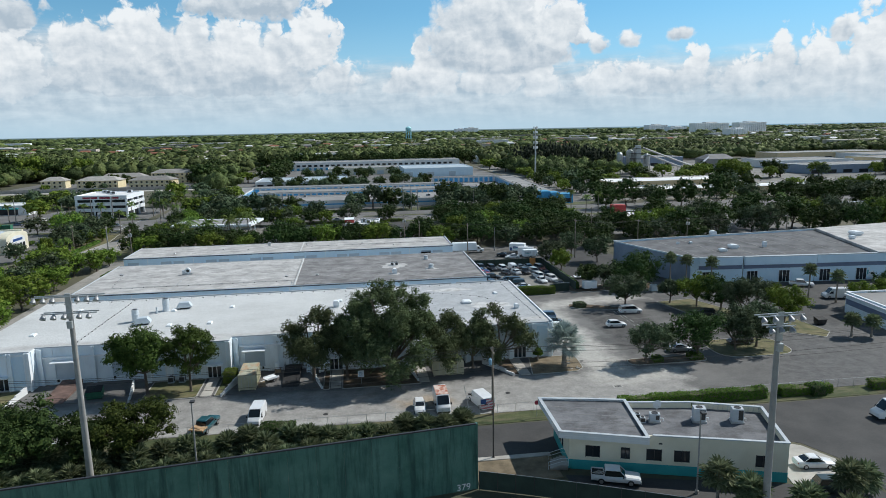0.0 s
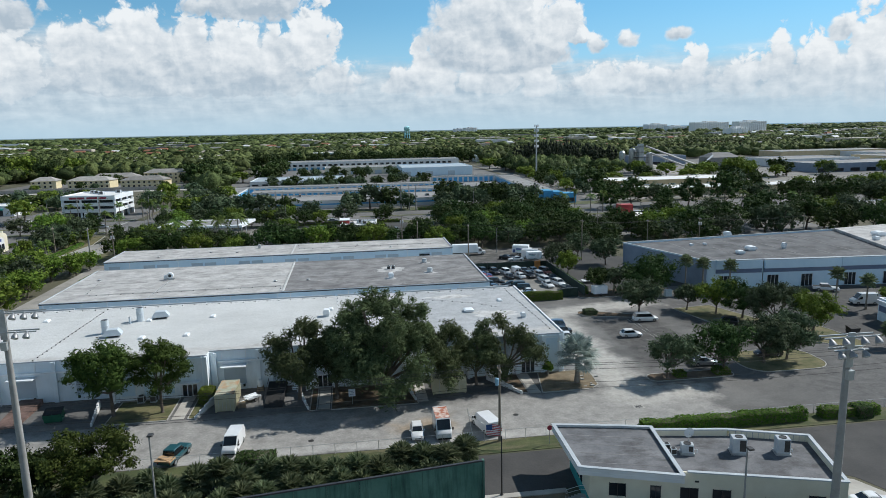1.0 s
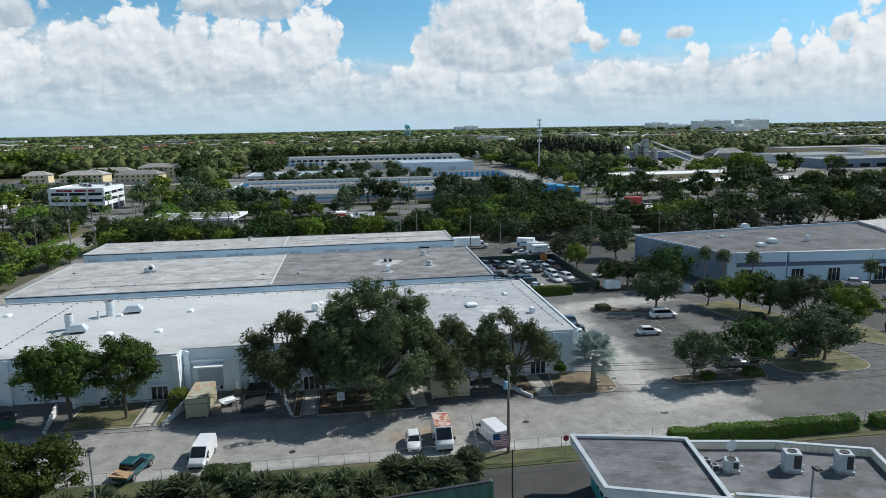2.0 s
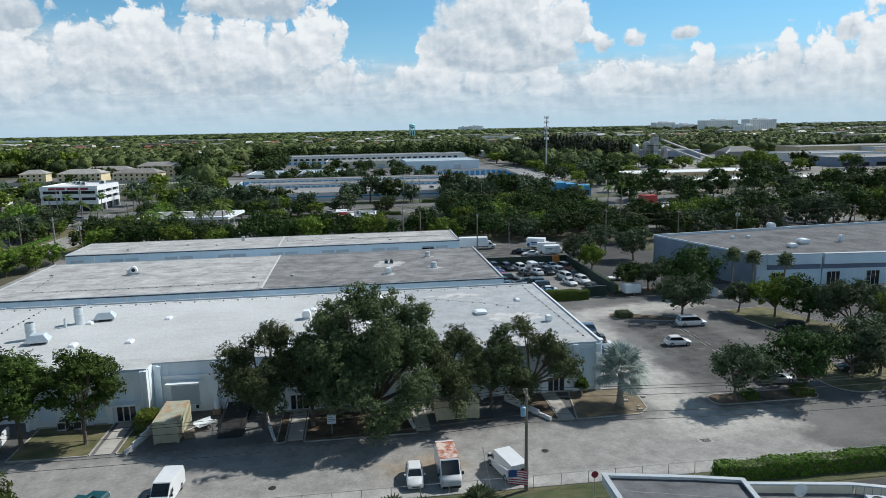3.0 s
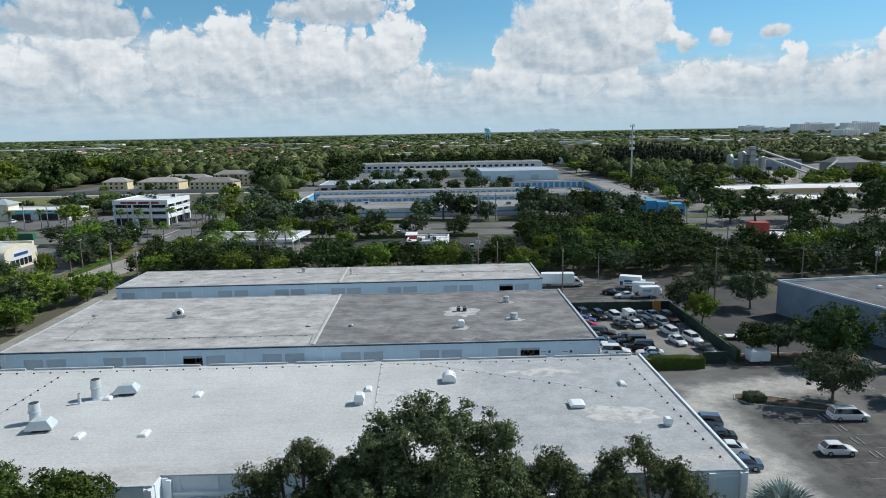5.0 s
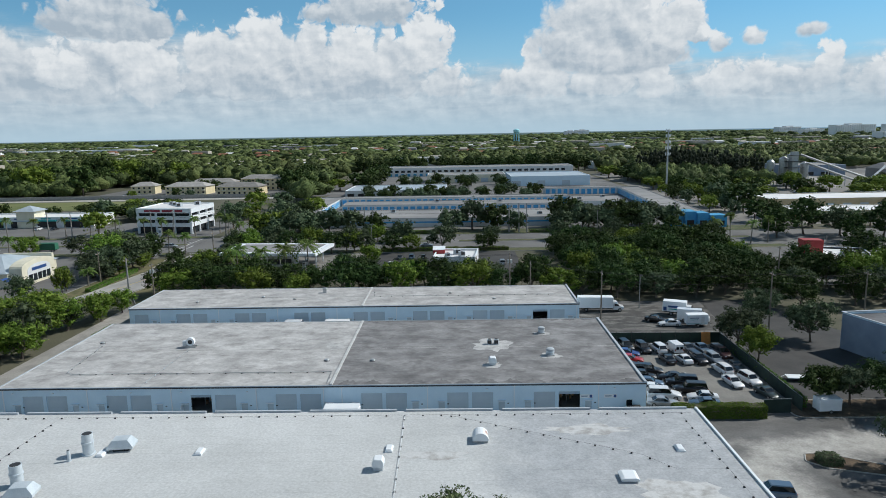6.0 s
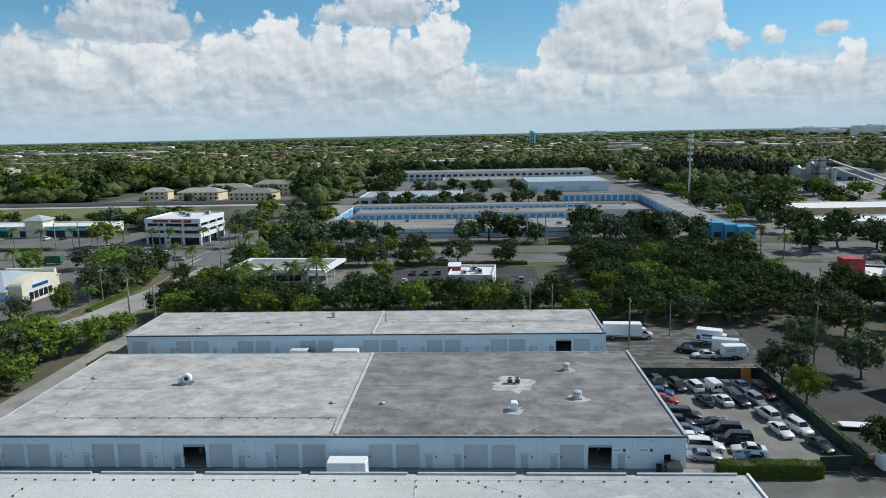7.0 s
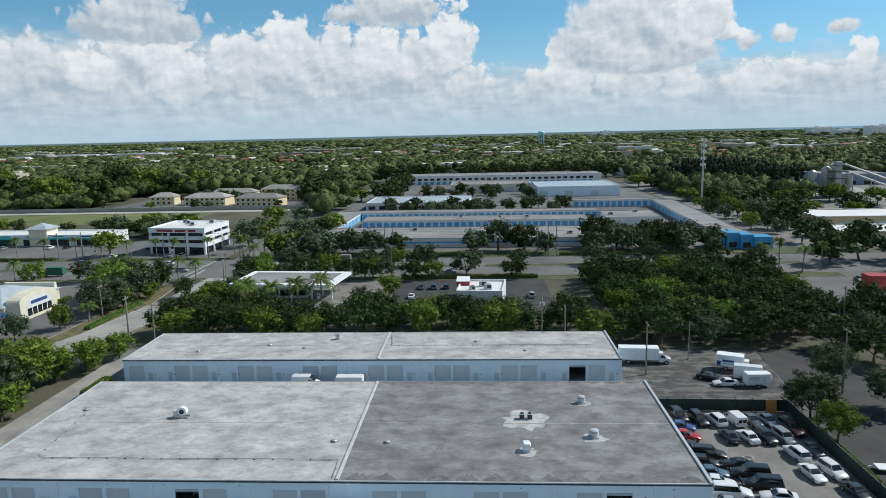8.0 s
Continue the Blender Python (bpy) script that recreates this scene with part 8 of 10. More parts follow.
hedge("hedge along the avenue verge", 2, 182.5, 62, 184.6, 1.4, 5000, size=0.22)
hedge("hedge along the avenue verge", -70, 183.5, -36, 185.4, 1.4, 4000, size=0.22)
hedge("hedge along the west street", -132.5, 84, -131.0, 112, 1.0, 3600, size=0.2)
hedge("hedge along the avenue verge", -260, 183, -206, 185, 1.2, 4000, size=0.22)
hedge("hedge round the bank", -158.8, 98, -157.2, 118, 1.0, 2200, size=0.2)
hedge("hedge of the west alley end", -105.5, 38, -103.8, 46, 1.6, 2200, size=0.2)
hedge("clipped shrubs by the oak bed", 26.0, -54.4, 28.4, -52.6, 0.9, 900, z=0.1)
hedge("clipped shrubs by the oak bed", 19.2, -54.4, 20.8, -52.8, 0.8, 700, z=0.1)

# ---- vehicles ----
WHEELS = {}


def wheel_meshes(r, w):
    key = (r, w)
    if key not in WHEELS:
        tyre = Shape()
        n = 16
        prof = [(-w / 2, r * 0.62), (-w / 2, r * 0.93), (-w / 2 + 0.03, r), (w / 2 - 0.03, r), (w / 2, r * 0.93), (w / 2, r * 0.62)]
        tyre.loft([[(rr * math.cos(2 * math.pi * i / n), y, rr * math.sin(2 * math.pi * i / n)) for i in range(n)] for y, rr in prof])
        rim = Shape().loft([[(rr * math.cos(2 * math.pi * i / n), y, rr * math.sin(2 * math.pi * i / n)) for i in range(n)]
                            for y, rr in ((-w / 2 - 0.006, r * 0.60), (-w / 2 - 0.012, r * 0.2), (w / 2 + 0.012, r * 0.2), (w / 2 + 0.006, r * 0.60))])
        WHEELS[key] = (tyre.mesh("tyre", BLACK), rim.mesh("rim", CHROME))
    return WHEELS[key]


def add_wheels(v, xs, half, r=0.33, w=0.22):
    tyre, rim = wheel_meshes(r, w)
    for x in xs:
        for sy in (-1, 1):
            t = part("wheel", tyre, None, v, at=(x, sy * (half - w / 2), r))
            part("rim", rim, None, t)


def body_loft(stations):
    """Car body from stations (x, half width, underside, shoulder, top, top half width)."""
    rings = []
    for x, hw, zb, zs, zt, tw in stations:
        rings.append([(x, -hw * 0.92, zb), (x, hw * 0.92, zb), (x, hw, zb + 0.14), (x, hw, zs), (x, tw, zt), (x, -tw, zt), (x, -hw, zs), (x, -hw, zb + 0.14)])
    return Shape().loft(rings)


CARS = {}
# length, half width, bonnet top, belt, roof, and along the length: windscreen foot, roof front, roof back, rear glass foot
FORMS = {
    "sedan": (4.75, 0.91, 0.86, 0.92, 1.44, 0.98, 0.18, -0.92, -1.72, 0.98),
    "suv": (4.75, 0.95, 1.02, 1.06, 1.72, 1.05, 0.42, -1.85, -2.22, 1.06),
    "large_suv": (5.3, 1.0, 1.10, 1.14, 1.90, 1.20, 0.55, -2.25, -2.55, 1.14),
    "hatchback": (4.1, 0.87, 0.92, 0.96, 1.50, 0.92, 0.22, -1.35, -1.88, 0.98),
    "minivan": (5.1, 0.99, 1.00, 1.04, 1.76, 1.62, 0.80, -2.05, -2.42, 1.05),
}


def car(form, colour, words):
    """A parked car: body, roof, glass, lamps, mirrors and wheels; its nose along +x."""
    L, hw, zbon, zbelt, zroof, xw, xr, xb, xg, zdeck = FORMS[form]
    v = thing("car", words, "car", group="parked cars")
    h = L / 2
    g = 0.20
    part("body", body_loft([(-h, hw * 0.80, g + 0.16, zdeck * 0.72, zdeck * 0.80, hw * 0.62), (-h + 0.12, hw * 0.93, g + 0.04, zdeck * 0.80, zdeck * 0.96, hw * 0.76),
                            (-h * 0.72, hw, g, zbelt * 0.86, zdeck, hw * 0.84), (-h * 0.3, hw, g, zbelt * 0.86, zbelt, hw * 0.88), (xw - 0.3, hw, g, zbelt * 0.85, zbelt, hw * 0.86),
                            (xw, hw, g, zbelt * 0.84, zbon + 0.04, hw * 0.84), (h * 0.72, hw * 0.98, g, zbon * 0.82, zbon * 0.95, hw * 0.78), (h - 0.14, hw * 0.90, g + 0.04, zbon * 0.70, zbon * 0.80, hw * 0.66),
                            (h, hw * 0.72, g + 0.14, zbon * 0.58, zbon * 0.64, hw * 0.52)]), colour, v, smooth=True)
    tw = hw * 0.70
    part("window_glass", Shape().loft([[(xw, -hw * 0.84, zbelt - 0.05), (xw, hw * 0.84, zbelt - 0.05), (xr, tw, zroof - 0.05), (xr, -tw, zroof - 0.05)],
                                       [(-h * 0.3, -hw * 0.87, zbelt - 0.05), (-h * 0.3, hw * 0.87, zbelt - 0.05), (-h * 0.3, tw * 1.02, zroof - 0.03), (-h * 0.3, -tw * 1.02, zroof - 0.03)],
                                       [(xg, -hw * 0.82, zdeck - 0.05), (xg, hw * 0.82, zdeck - 0.05), (xb, tw * 0.95, zroof - 0.06), (xb, -tw * 0.95, zroof - 0.06)]]), CAR_GLASS, v, "dark glass", smooth=True)
    part("roof", Shape().loft([[(xr + 0.08, -tw * 1.02, zroof - 0.09), (xr + 0.08, tw * 1.02, zroof - 0.09), (xr, tw * 0.9, zroof - 0.01), (xr, -tw * 0.9, zroof - 0.01)],
                               [(-h * 0.2, -tw * 1.08, zroof - 0.08), (-h * 0.2, tw * 1.08, zroof - 0.08), (-h * 0.2, tw * 0.9, zroof + 0.03), (-h * 0.2, -tw * 0.9, zroof + 0.03)],
                               [(xb - 0.08, -tw * 1.0, zroof - 0.10), (xb - 0.08, tw * 1.0, zroof - 0.10), (xb, tw * 0.88, zroof - 0.01), (xb, -tw * 0.88, zroof - 0.01)]]), colour, v, smooth=True)
    for sy in (-1, 1):
        part("window_frame", Shape().tube([(xw - 0.02, sy * hw * 0.845, zbelt - 0.02), (xr, sy * tw, zroof - 0.06), (-h * 0.12, sy * tw * 1.03, zroof - 0.05), (xb, sy * tw * 0.96, zroof - 0.06), (xg + 0.04, sy * hw * 0.83, zbelt - 0.02)], 0.035, 5), colour, v)
        part("headlight", B(h - 0.34, sy * hw * 0.62 - 0.16, zbon * 0.62, h - 0.075, sy * hw * 0.62 + 0.16, zbon * 0.78, ch=0.03), LAMP_GLASS, v)
        part("tail_light", B(-h + 0.03, sy * hw * 0.72 - 0.13, zdeck * 0.68, -h + 0.2, sy * hw * 0.72 + 0.13, zdeck * 0.84, ch=0.02), TAIL, v)
        part("mirror", B(xw - 0.34, sy * (hw + 0.1) - 0.09, zbelt + 0.0, xw - 0.2, sy * (hw + 0.1) + 0.09, zbelt + 0.15, ch=0.03), colour, v)
    part("grille", B(h - 0.05, -hw * 0.42, g + 0.2, h + 0.012, hw * 0.42, zbon * 0.56), DARK_METAL, v)
    part("number_plate", B(-h - 0.012, -0.26, zdeck * 0.55, -h + 0.01, 0.26, zdeck * 0.55 + 0.13), TRIM_WHITE, v)
    r = 0.33 if form != "large_suv" else 0.38
    add_wheels(v, (h * 0.62, -h * 0.60), hw + 0.015, r)
    return v


def put_car(form, colour, words, x, y, turn, z=0.04):
    """turn: where the nose points, degrees from +x."""
    key = (form, colour.name, words)
    if key not in CARS:
        CARS[key] = car(form, colour, words)
        CARS[key].matrix_basis = pose(x, y, z, 0, 0, turn)
        return CARS[key]
    return copy_thing(CARS[key], pose(x, y, z, 0, 0, turn))


# the fenced lot
W_SUV, W_SED = "white sport utility car parked in the lot", "white saloon car parked in the lot"
B_SUV, B_SED, B_BIG = "black sport utility car parked in the lot", "black saloon car parked in the lot", "large black sport utility car parked in the lot"
G_SED, S_SED = "dark grey saloon car parked in the lot", "silver saloon car parked in the lot"
for form, c, words, x, y, turn in (
        ("suv", CAR_BLACK, B_SUV, 4.4, 30.0, -80), ("suv", CAR_BLACK, B_SUV, 7.3, 28.6, -80), ("suv", CAR_WHITE, W_SUV, 10.2, 28.5, 100), ("sedan", CAR_GREY, G_SED, 15.9, 28.4, -80), ("sedan", CAR_SILVER, S_SED, 18.5, 28.2, -80),
        ("large_suv", CAR_BROWN, "burnt dark maroon pickup car parked by the fence", 20.9, 25.0, -78), ("sedan", CAR_BLACK, B_SED, 10.1, 22.4, 98), ("sedan", CAR_WHITE, W_SED, 13.0, 22.3, 100), ("suv", CAR_BLACK, B_SUV, 15.6, 22.1, -80),
        ("suv", CAR_SILVER, "silver sport utility car parked in the lot", 18.4, 22.0, -80), ("suv", CAR_WHITE, W_SUV, 17.9, 16.7, 100), ("sedan", CAR_GREY, G_SED, 20.8, 18.3, -80), ("sedan", CAR_WHITE, W_SED, 17.4, 10.8, -82),
        ("suv", CAR_WHITE, W_SUV, 20.5, 11.6, -78), ("sedan", CAR_GREEN, "dark green-grey saloon car parked by the gate", 20.8, 6.0, -76), ("sedan", CAR_BLUE, "blue saloon car parked beside the warehouse", 3.6, 25.9, -12),
        ("sedan", CAR_RED, "red saloon car parked beside the warehouse", 3.4, 22.6, -14), ("large_suv", CAR_BLACK, B_BIG, 4.8, 16.2, -10), ("suv", CAR_BLACK, B_SUV, 3.2, 13.6, -8), ("sedan", CAR_STEEL, "steel blue saloon car parked in the lot", 3.6, 10.9, -10),
        ("sedan", CAR_BLACK, B_SED, 8.0, 13.2, 172), ("large_suv", CAR_BLACK, B_BIG, 8.9, 10.6, 172), ("large_suv", CAR_BLACK, B_BIG, 9.3, 7.6, 172), ("sedan", CAR_WHITE, W_SED, 3.5, 8.2, -10), ("large_suv", CAR_WHITE, "large white sport utility car parked in the lot", 4.4, 5.4, -8), ("sedan", CAR_WHITE, W_SED, 10.2, 4.6, 170), ("sedan", CAR_SILVER, S_SED, 3.4, 2.6, -8), ("sedan", CAR_STEEL, "steel blue saloon car parked in the lot", 9.6, 2.0, 170),
        ("suv", CAR_BLACK, B_SUV, 1.8, 19.6, -8),
        # beside the south warehouse, in the car park, behind the north lot
        ("suv", CAR_STEEL, "dark blue utility car parked beside the warehouse", 8.2, -23.7, 170), ("sedan", CAR_BLACK, "black saloon car parked beside the warehouse", 8.2, -27.7, 170), ("sedan", CAR_WHITE, "white saloon car parked beside the warehouse", 8.0, -31.2, 170), ("sedan", CAR_STEEL, "blue saloon car parked beside the warehouse", 7.9, -35.0, 170),
        ("minivan", CAR_WHITE, "white minivan with a dark roof in the car park", 28.2, -22.8, -4), ("hatchback", CAR_WHITE, "small white hatchback with lettering in the car park", 21.0, -32.3, -4), ("sedan", CAR_SILVER, "silver saloon car under the trees", 26.6, -49.2, -2), ("suv", CAR_BLACK, "black utility car under the trees", 39.6, -47.4, 178),
        ("suv", CAR_BLACK, "black utility car under the trees", 42.8, -28.6, 150), ("sedan", CAR_WHITE, "white saloon car parked in the rear lot", 17.6, 45.2, 178), ("sedan", CAR_BLACK, "black coupe parked in the rear lot", 15.6, 48.4, -30), ("sedan", CAR_WHITE, "white saloon car beside the teal office", 22.0, -92.2, -8), ("suv", CAR_GREEN, "dark green utility car behind the office", 20.6, -97.6, -10),
        ("sedan", CAR_WHITE, "white saloon car before the east building", 104, -8, 10)):
    put_car(form, c, words, x, y, turn)
# cars on the avenue and in the far car parks
FAR = "small distant car on the avenue or in a car park"
for i, (x, y, turn) in enumerate(((-14, 175.5, 180), (-76, 172, 180), (-66, 176, 0), (-152, 172.5, 180), (-140, 158.5, 0), (-160, 152.5, 0), (-118, 157.5, 0), (-112, 153, 0), (70, 150, 0), (-40, 152, 0), (30, 176, 180), (-190, 176, 180), (-230, 158, 0), (-210, 154, 0), (-96, 155, 0),
                                  (-48, 128, 90), (-44, 128, 90), (-40, 128, 90), (-50, 116, 90), (-14, 116, 90), (90, 134, 90), (96, 133, 90), (-180, 190, 90), (-184, 190, 90), (-160, 190, 90), (-154, 190, 90), (-176, 206, 0), (-220, 215, 90), (-228, 215, 90), (-250, 214, 90), (-258, 214, 90), (-290, 206, 90), (-146, 116, 80), (-150, 122, 80), (-138, 140, 70))):
    put_car(("sedan", "suv", "hatchback")[i % 3], (CAR_WHITE, CAR_GREY, CAR_BLACK, CAR_SILVER, CAR_STEEL)[(i * 3 + 1) % 5], FAR, x, y, turn)
for i in range(44):
    x = (-290 + i * 5.2) if i < 20 else (104 + (i - 20) * 4.4)
    y = (376 + (i % 3) * 3) if i < 20 else (300 + (i % 4) * 13)
    put_car(("sedan", "suv", "hatchback")[i % 3], (CAR_WHITE, CAR_GREY, CAR_BLACK, CAR_SILVER, CAR_STEEL)[(i * 2) % 5], FAR, x, y, 90 if i % 2 else -90)


# vans, pickups, lorries and trailers
def van(words, x, y, turn, colour=CAR_WHITE, L=5.6, H=2.2, hw=1.0, nose=1.1, rear_windows=True, z=0.04):
    v = thing("van", words, "van", (x, y, z), turn)
    h = L / 2
    xc = h - nose
    part("body", Shape().loft([[(-h, -hw, 0.35), (-h, hw, 0.35), (-h, hw, H * 0.72), (-h + 0.04, hw * 0.90, H - 0.06), (-h + 0.04, -hw * 0.90, H - 0.06), (-h, -hw, H * 0.72)],
                               [(-h + 0.4, -hw, 0.3), (-h + 0.4, hw, 0.3), (-h + 0.4, hw, H * 0.74), (-h + 0.4, hw * 0.9, H), (-h + 0.4, -hw * 0.9, H), (-h + 0.4, -hw, H * 0.74)],
                               [(xc - 0.7, -hw, 0.3), (xc - 0.7, hw, 0.3), (xc - 0.7, hw, H * 0.74), (xc - 0.7, hw * 0.9, H), (xc - 0.7, -hw * 0.9, H), (xc - 0.7, -hw, H * 0.74)],
                               [(xc + 0.25, -hw, 0.3), (xc + 0.25, hw, 0.3), (xc + 0.25, hw * 0.98, H * 0.5), (xc + 0.2, hw * 0.88, H * 0.55), (xc + 0.2, -hw * 0.88, H * 0.55), (xc + 0.25, -hw * 0.98, H * 0.5)],
                               [(h - 0.1, -hw * 0.95, 0.35), (h - 0.1, hw * 0.95, 0.35), (h - 0.1, hw * 0.9, H * 0.40), (h - 0.15, hw * 0.8, H * 0.45), (h - 0.15, -hw * 0.8, H * 0.45), (h - 0.1, -hw * 0.9, H * 0.40)],
                               [(h, -hw * 0.8, 0.45), (h, hw * 0.8, 0.45), (h, hw * 0.75, H * 0.34), (h - 0.02, hw * 0.7, H * 0.38), (h - 0.02, -hw * 0.7, H * 0.38), (h, -hw * 0.75, H * 0.34)]]), colour, v, smooth=True)
    part("windscreen", Shape().quad((xc + 0.235, -hw * 0.84, H * 0.555), (xc + 0.235, hw * 0.84, H * 0.555), (xc - 0.62, hw * 0.82, H * 0.965), (xc - 0.62, -hw * 0.82, H * 0.965)), CAR_GLASS, v, "dark glass")
    for sy in (-1, 1):
        part("door_window", Shape().quad((xc - 0.85, sy * (hw + 0.012), H * 0.52), (xc + 0.05, sy * (hw + 0.012), H * 0.52), (xc - 0.35, sy * (hw + 0.012), H * 0.72), (xc - 0.85, sy * (hw + 0.012), H * 0.74)), CAR_GLASS, v)
        part("mirror", B(xc - 0.05, sy * (hw + 0.14) - 0.1, H * 0.5, xc + 0.1, sy * (hw + 0.14) + 0.1, H * 0.62, ch=0.02), BLACK, v)
        part("headlight", B(h - 0.2, sy * hw * 0.68 - 0.14, H * 0.29, h - 0.015, sy * hw * 0.68 + 0.14, H * 0.37), LAMP_GLASS, v)
        part("tail_light", B(-h - 0.02, sy * hw * 0.88 - 0.08, 0.7, -h + 0.02, sy * hw * 0.88 + 0.08, 1.1), TAIL, v)
        if rear_windows:
            part("rear_window", B(-h - 0.015, sy * hw * 0.42 - 0.3, H * 0.5, -h - 0.003, sy * hw * 0.42 + 0.3, H * 0.76), CAR_GLASS, v)
    part("bumper", B(h - 0.1, -hw * 0.85, 0.3, h + 0.06, hw * 0.85, 0.5, ch=0.02), BLACK, v)
    add_wheels(v, (h * 0.62, -h * 0.58), hw + 0.01, 0.36, 0.24)
    return v


def pickup(words, x, y, turn, colour=CAR_WHITE, L=5.7, hw=1.0, cab=1.9, bed=None, z=0.04):
    v = thing("pickup", words, "pickup", (x, y, z), turn)
    h = L / 2
    zb = 1.08
    part("body", body_loft([(-h, hw * 0.94, 0.5, zb - 0.15, zb, hw * 0.92), (-h * 0.2, hw, 0.42, zb - 0.12, zb, hw * 0.94), (h * 0.2, hw, 0.42, zb - 0.1, zb + 0.02, hw * 0.9), (h * 0.38, hw, 0.42, zb - 0.12, zb + 0.02, hw * 0.86),
                            (h - 0.2, hw * 0.97, 0.42, zb - 0.2, zb - 0.06, hw * 0.8), (h, hw * 0.86, 0.5, zb - 0.35, zb - 0.24, hw * 0.7)]), colour, v, smooth=True)
    x0, x1 = h * 0.4, h * 0.4 - cab - 0.6
    part("window_glass", Shape().loft([[(x0, -hw * 0.86, zb - 0.03), (x0, hw * 0.86, zb - 0.03), (x0 - 0.7, hw * 0.72, 1.78), (x0 - 0.7, -hw * 0.72, 1.78)],
                                       [(x1, -hw * 0.88, zb - 0.03), (x1, hw * 0.88, zb - 0.03), (x1 + 0.14, hw * 0.74, 1.78), (x1 + 0.14, -hw * 0.74, 1.78)]]), CAR_GLASS, v, "dark glass")
    part("roof", Shape().loft([[(x0 - 0.62, -hw * 0.75, 1.74), (x0 - 0.62, hw * 0.75, 1.74), (x0 - 0.75, hw * 0.66, 1.84), (x0 - 0.75, -hw * 0.66, 1.84)],
                               [(x1 + 0.08, -hw * 0.77, 1.74), (x1 + 0.08, hw * 0.77, 1.74), (x1 + 0.2, hw * 0.66, 1.84), (x1 + 0.2, -hw * 0.66, 1.84)]]), colour, v)
    for sy in (-1, 1):
        part("window_frame", Shape().tube([(x0, sy * hw * 0.865, zb), (x0 - 0.68, sy * hw * 0.73, 1.78), (x1 + 0.15, sy * hw * 0.75, 1.78), (x1 + 0.03, sy * hw * 0.885, zb)], 0.045, 5), colour, v)
        part("headlight", B(h - 0.25, sy * hw * 0.7 - 0.14, 0.72, h - 0.03, sy * hw * 0.7 + 0.14, 0.9), LAMP_GLASS, v)
        part("tail_light", B(-h - 0.015, sy * hw * 0.86 - 0.07, 0.7, -h + 0.05, sy * hw * 0.86 + 0.07, 1.0), TAIL, v)
        part("mirror", B(x0 - 0.35, sy * (hw + 0.12) - 0.1, zb, x0 - 0.22, sy * (hw + 0.12) + 0.1, zb + 0.18), BLACK, v)
        part("bed_side", B(-h + 0.05, sy * hw * 0.9 - 0.05, zb - 0.02, x1 - 0.05, sy * hw * 0.9 + 0.05, zb + 0.12), colour, v)
    part("bed_floor", B(-h + 0.1, -hw * 0.82, zb - 0.01, x1 - 0.08, hw * 0.82, zb + 0.02), BLACK, v)
    part("grille", B(h - 0.03, -hw * 0.5, 0.55, h + 0.02, hw * 0.5, 0.82), DARK_METAL, v)
    part("bumper", B(h - 0.05, -hw * 0.85, 0.38, h + 0.1, hw * 0.85, 0.56, ch=0.03), CHROME, v)
    add_wheels(v, (h * 0.6, -h * 0.58), hw + 0.015, 0.4, 0.27)
    if bed:
        bed(v, -h, x1, zb)
    return v


def box_truck(words, x, y, turn, L=8.0, H=3.4, box_mat=TRIM_WHITE, cab_mat=CAR_WHITE, z=0.04, marks=()):
    v = thing("box_truck", words, "lorry", (x, y, z), turn)
    h = L / 2
    xc = h - 2.4
    part("box", B(-h, -1.22, 0.95, xc - 0.1, 1.22, H, ch=0.05), box_mat, v)
    part("chassis", B(-h + 0.2, -0.5, 0.6, h - 0.4, 0.5, 0.93), DARK_METAL, v)
    part("cab", Shape().loft([[(xc, -1.05, 0.5), (xc, 1.05, 0.5), (xc, 1.05, 2.0), (xc, 0.9, 2.4), (xc, -0.9, 2.4), (xc, -1.05, 2.0)],
                              [(xc + 0.9, -1.05, 0.5), (xc + 0.9, 1.05, 0.5), (xc + 0.9, 1.05, 1.9), (xc + 0.85, 0.88, 2.35), (xc + 0.85, -0.88, 2.35), (xc + 0.9, -1.05, 1.9)],
                              [(xc + 1.4, -1.04, 0.5), (xc + 1.4, 1.04, 0.5), (xc + 1.4, 1.02, 1.35), (xc + 1.4, 0.9, 1.45), (xc + 1.4, -0.9, 1.45), (xc + 1.4, -1.02, 1.35)],
                              [(h, -0.9, 0.55), (h, 0.9, 0.55), (h, 0.88, 1.1), (h - 0.05, 0.75, 1.25), (h - 0.05, -0.75, 1.25), (h, -0.88, 1.1)]]), cab_mat, v)
    part("windscreen", Shape().quad((xc + 1.41, -0.9, 1.42), (xc + 1.41, 0.9, 1.42), (xc + 0.93, 0.84, 2.3), (xc + 0.93, -0.84, 2.3)), CAR_GLASS, v, "dark glass")
    for sy in (-1, 1):
        part("door_window", Shape().quad((xc + 0.2, sy * 1.065, 1.4), (xc + 1.2, sy * 1.06, 1.4), (xc + 0.85, sy * 1.06, 1.95), (xc + 0.2, sy * 1.065, 2.0)), CAR_GLASS, v)
        part("mirror", B(xc + 1.1, sy * 1.25 - 0.1, 1.4, xc + 1.2, sy * 1.25 + 0.1, 1.9), BLACK, v)
        part("headlight", B(h - 0.12, sy * 0.68 - 0.12, 0.8, h + 0.01, sy * 0.68 + 0.12, 0.98), LAMP_GLASS, v)
        for x0, x1, z0, z1, m in marks:
            part("side_mark", B(x0, sy * 1.235 - 0.006, z0, x1, sy * 1.235 + 0.006, z1), m, v)
    add_wheels(v, (h - 1.0, -h + 1.9), 1.15, 0.45, 0.3)
    return v


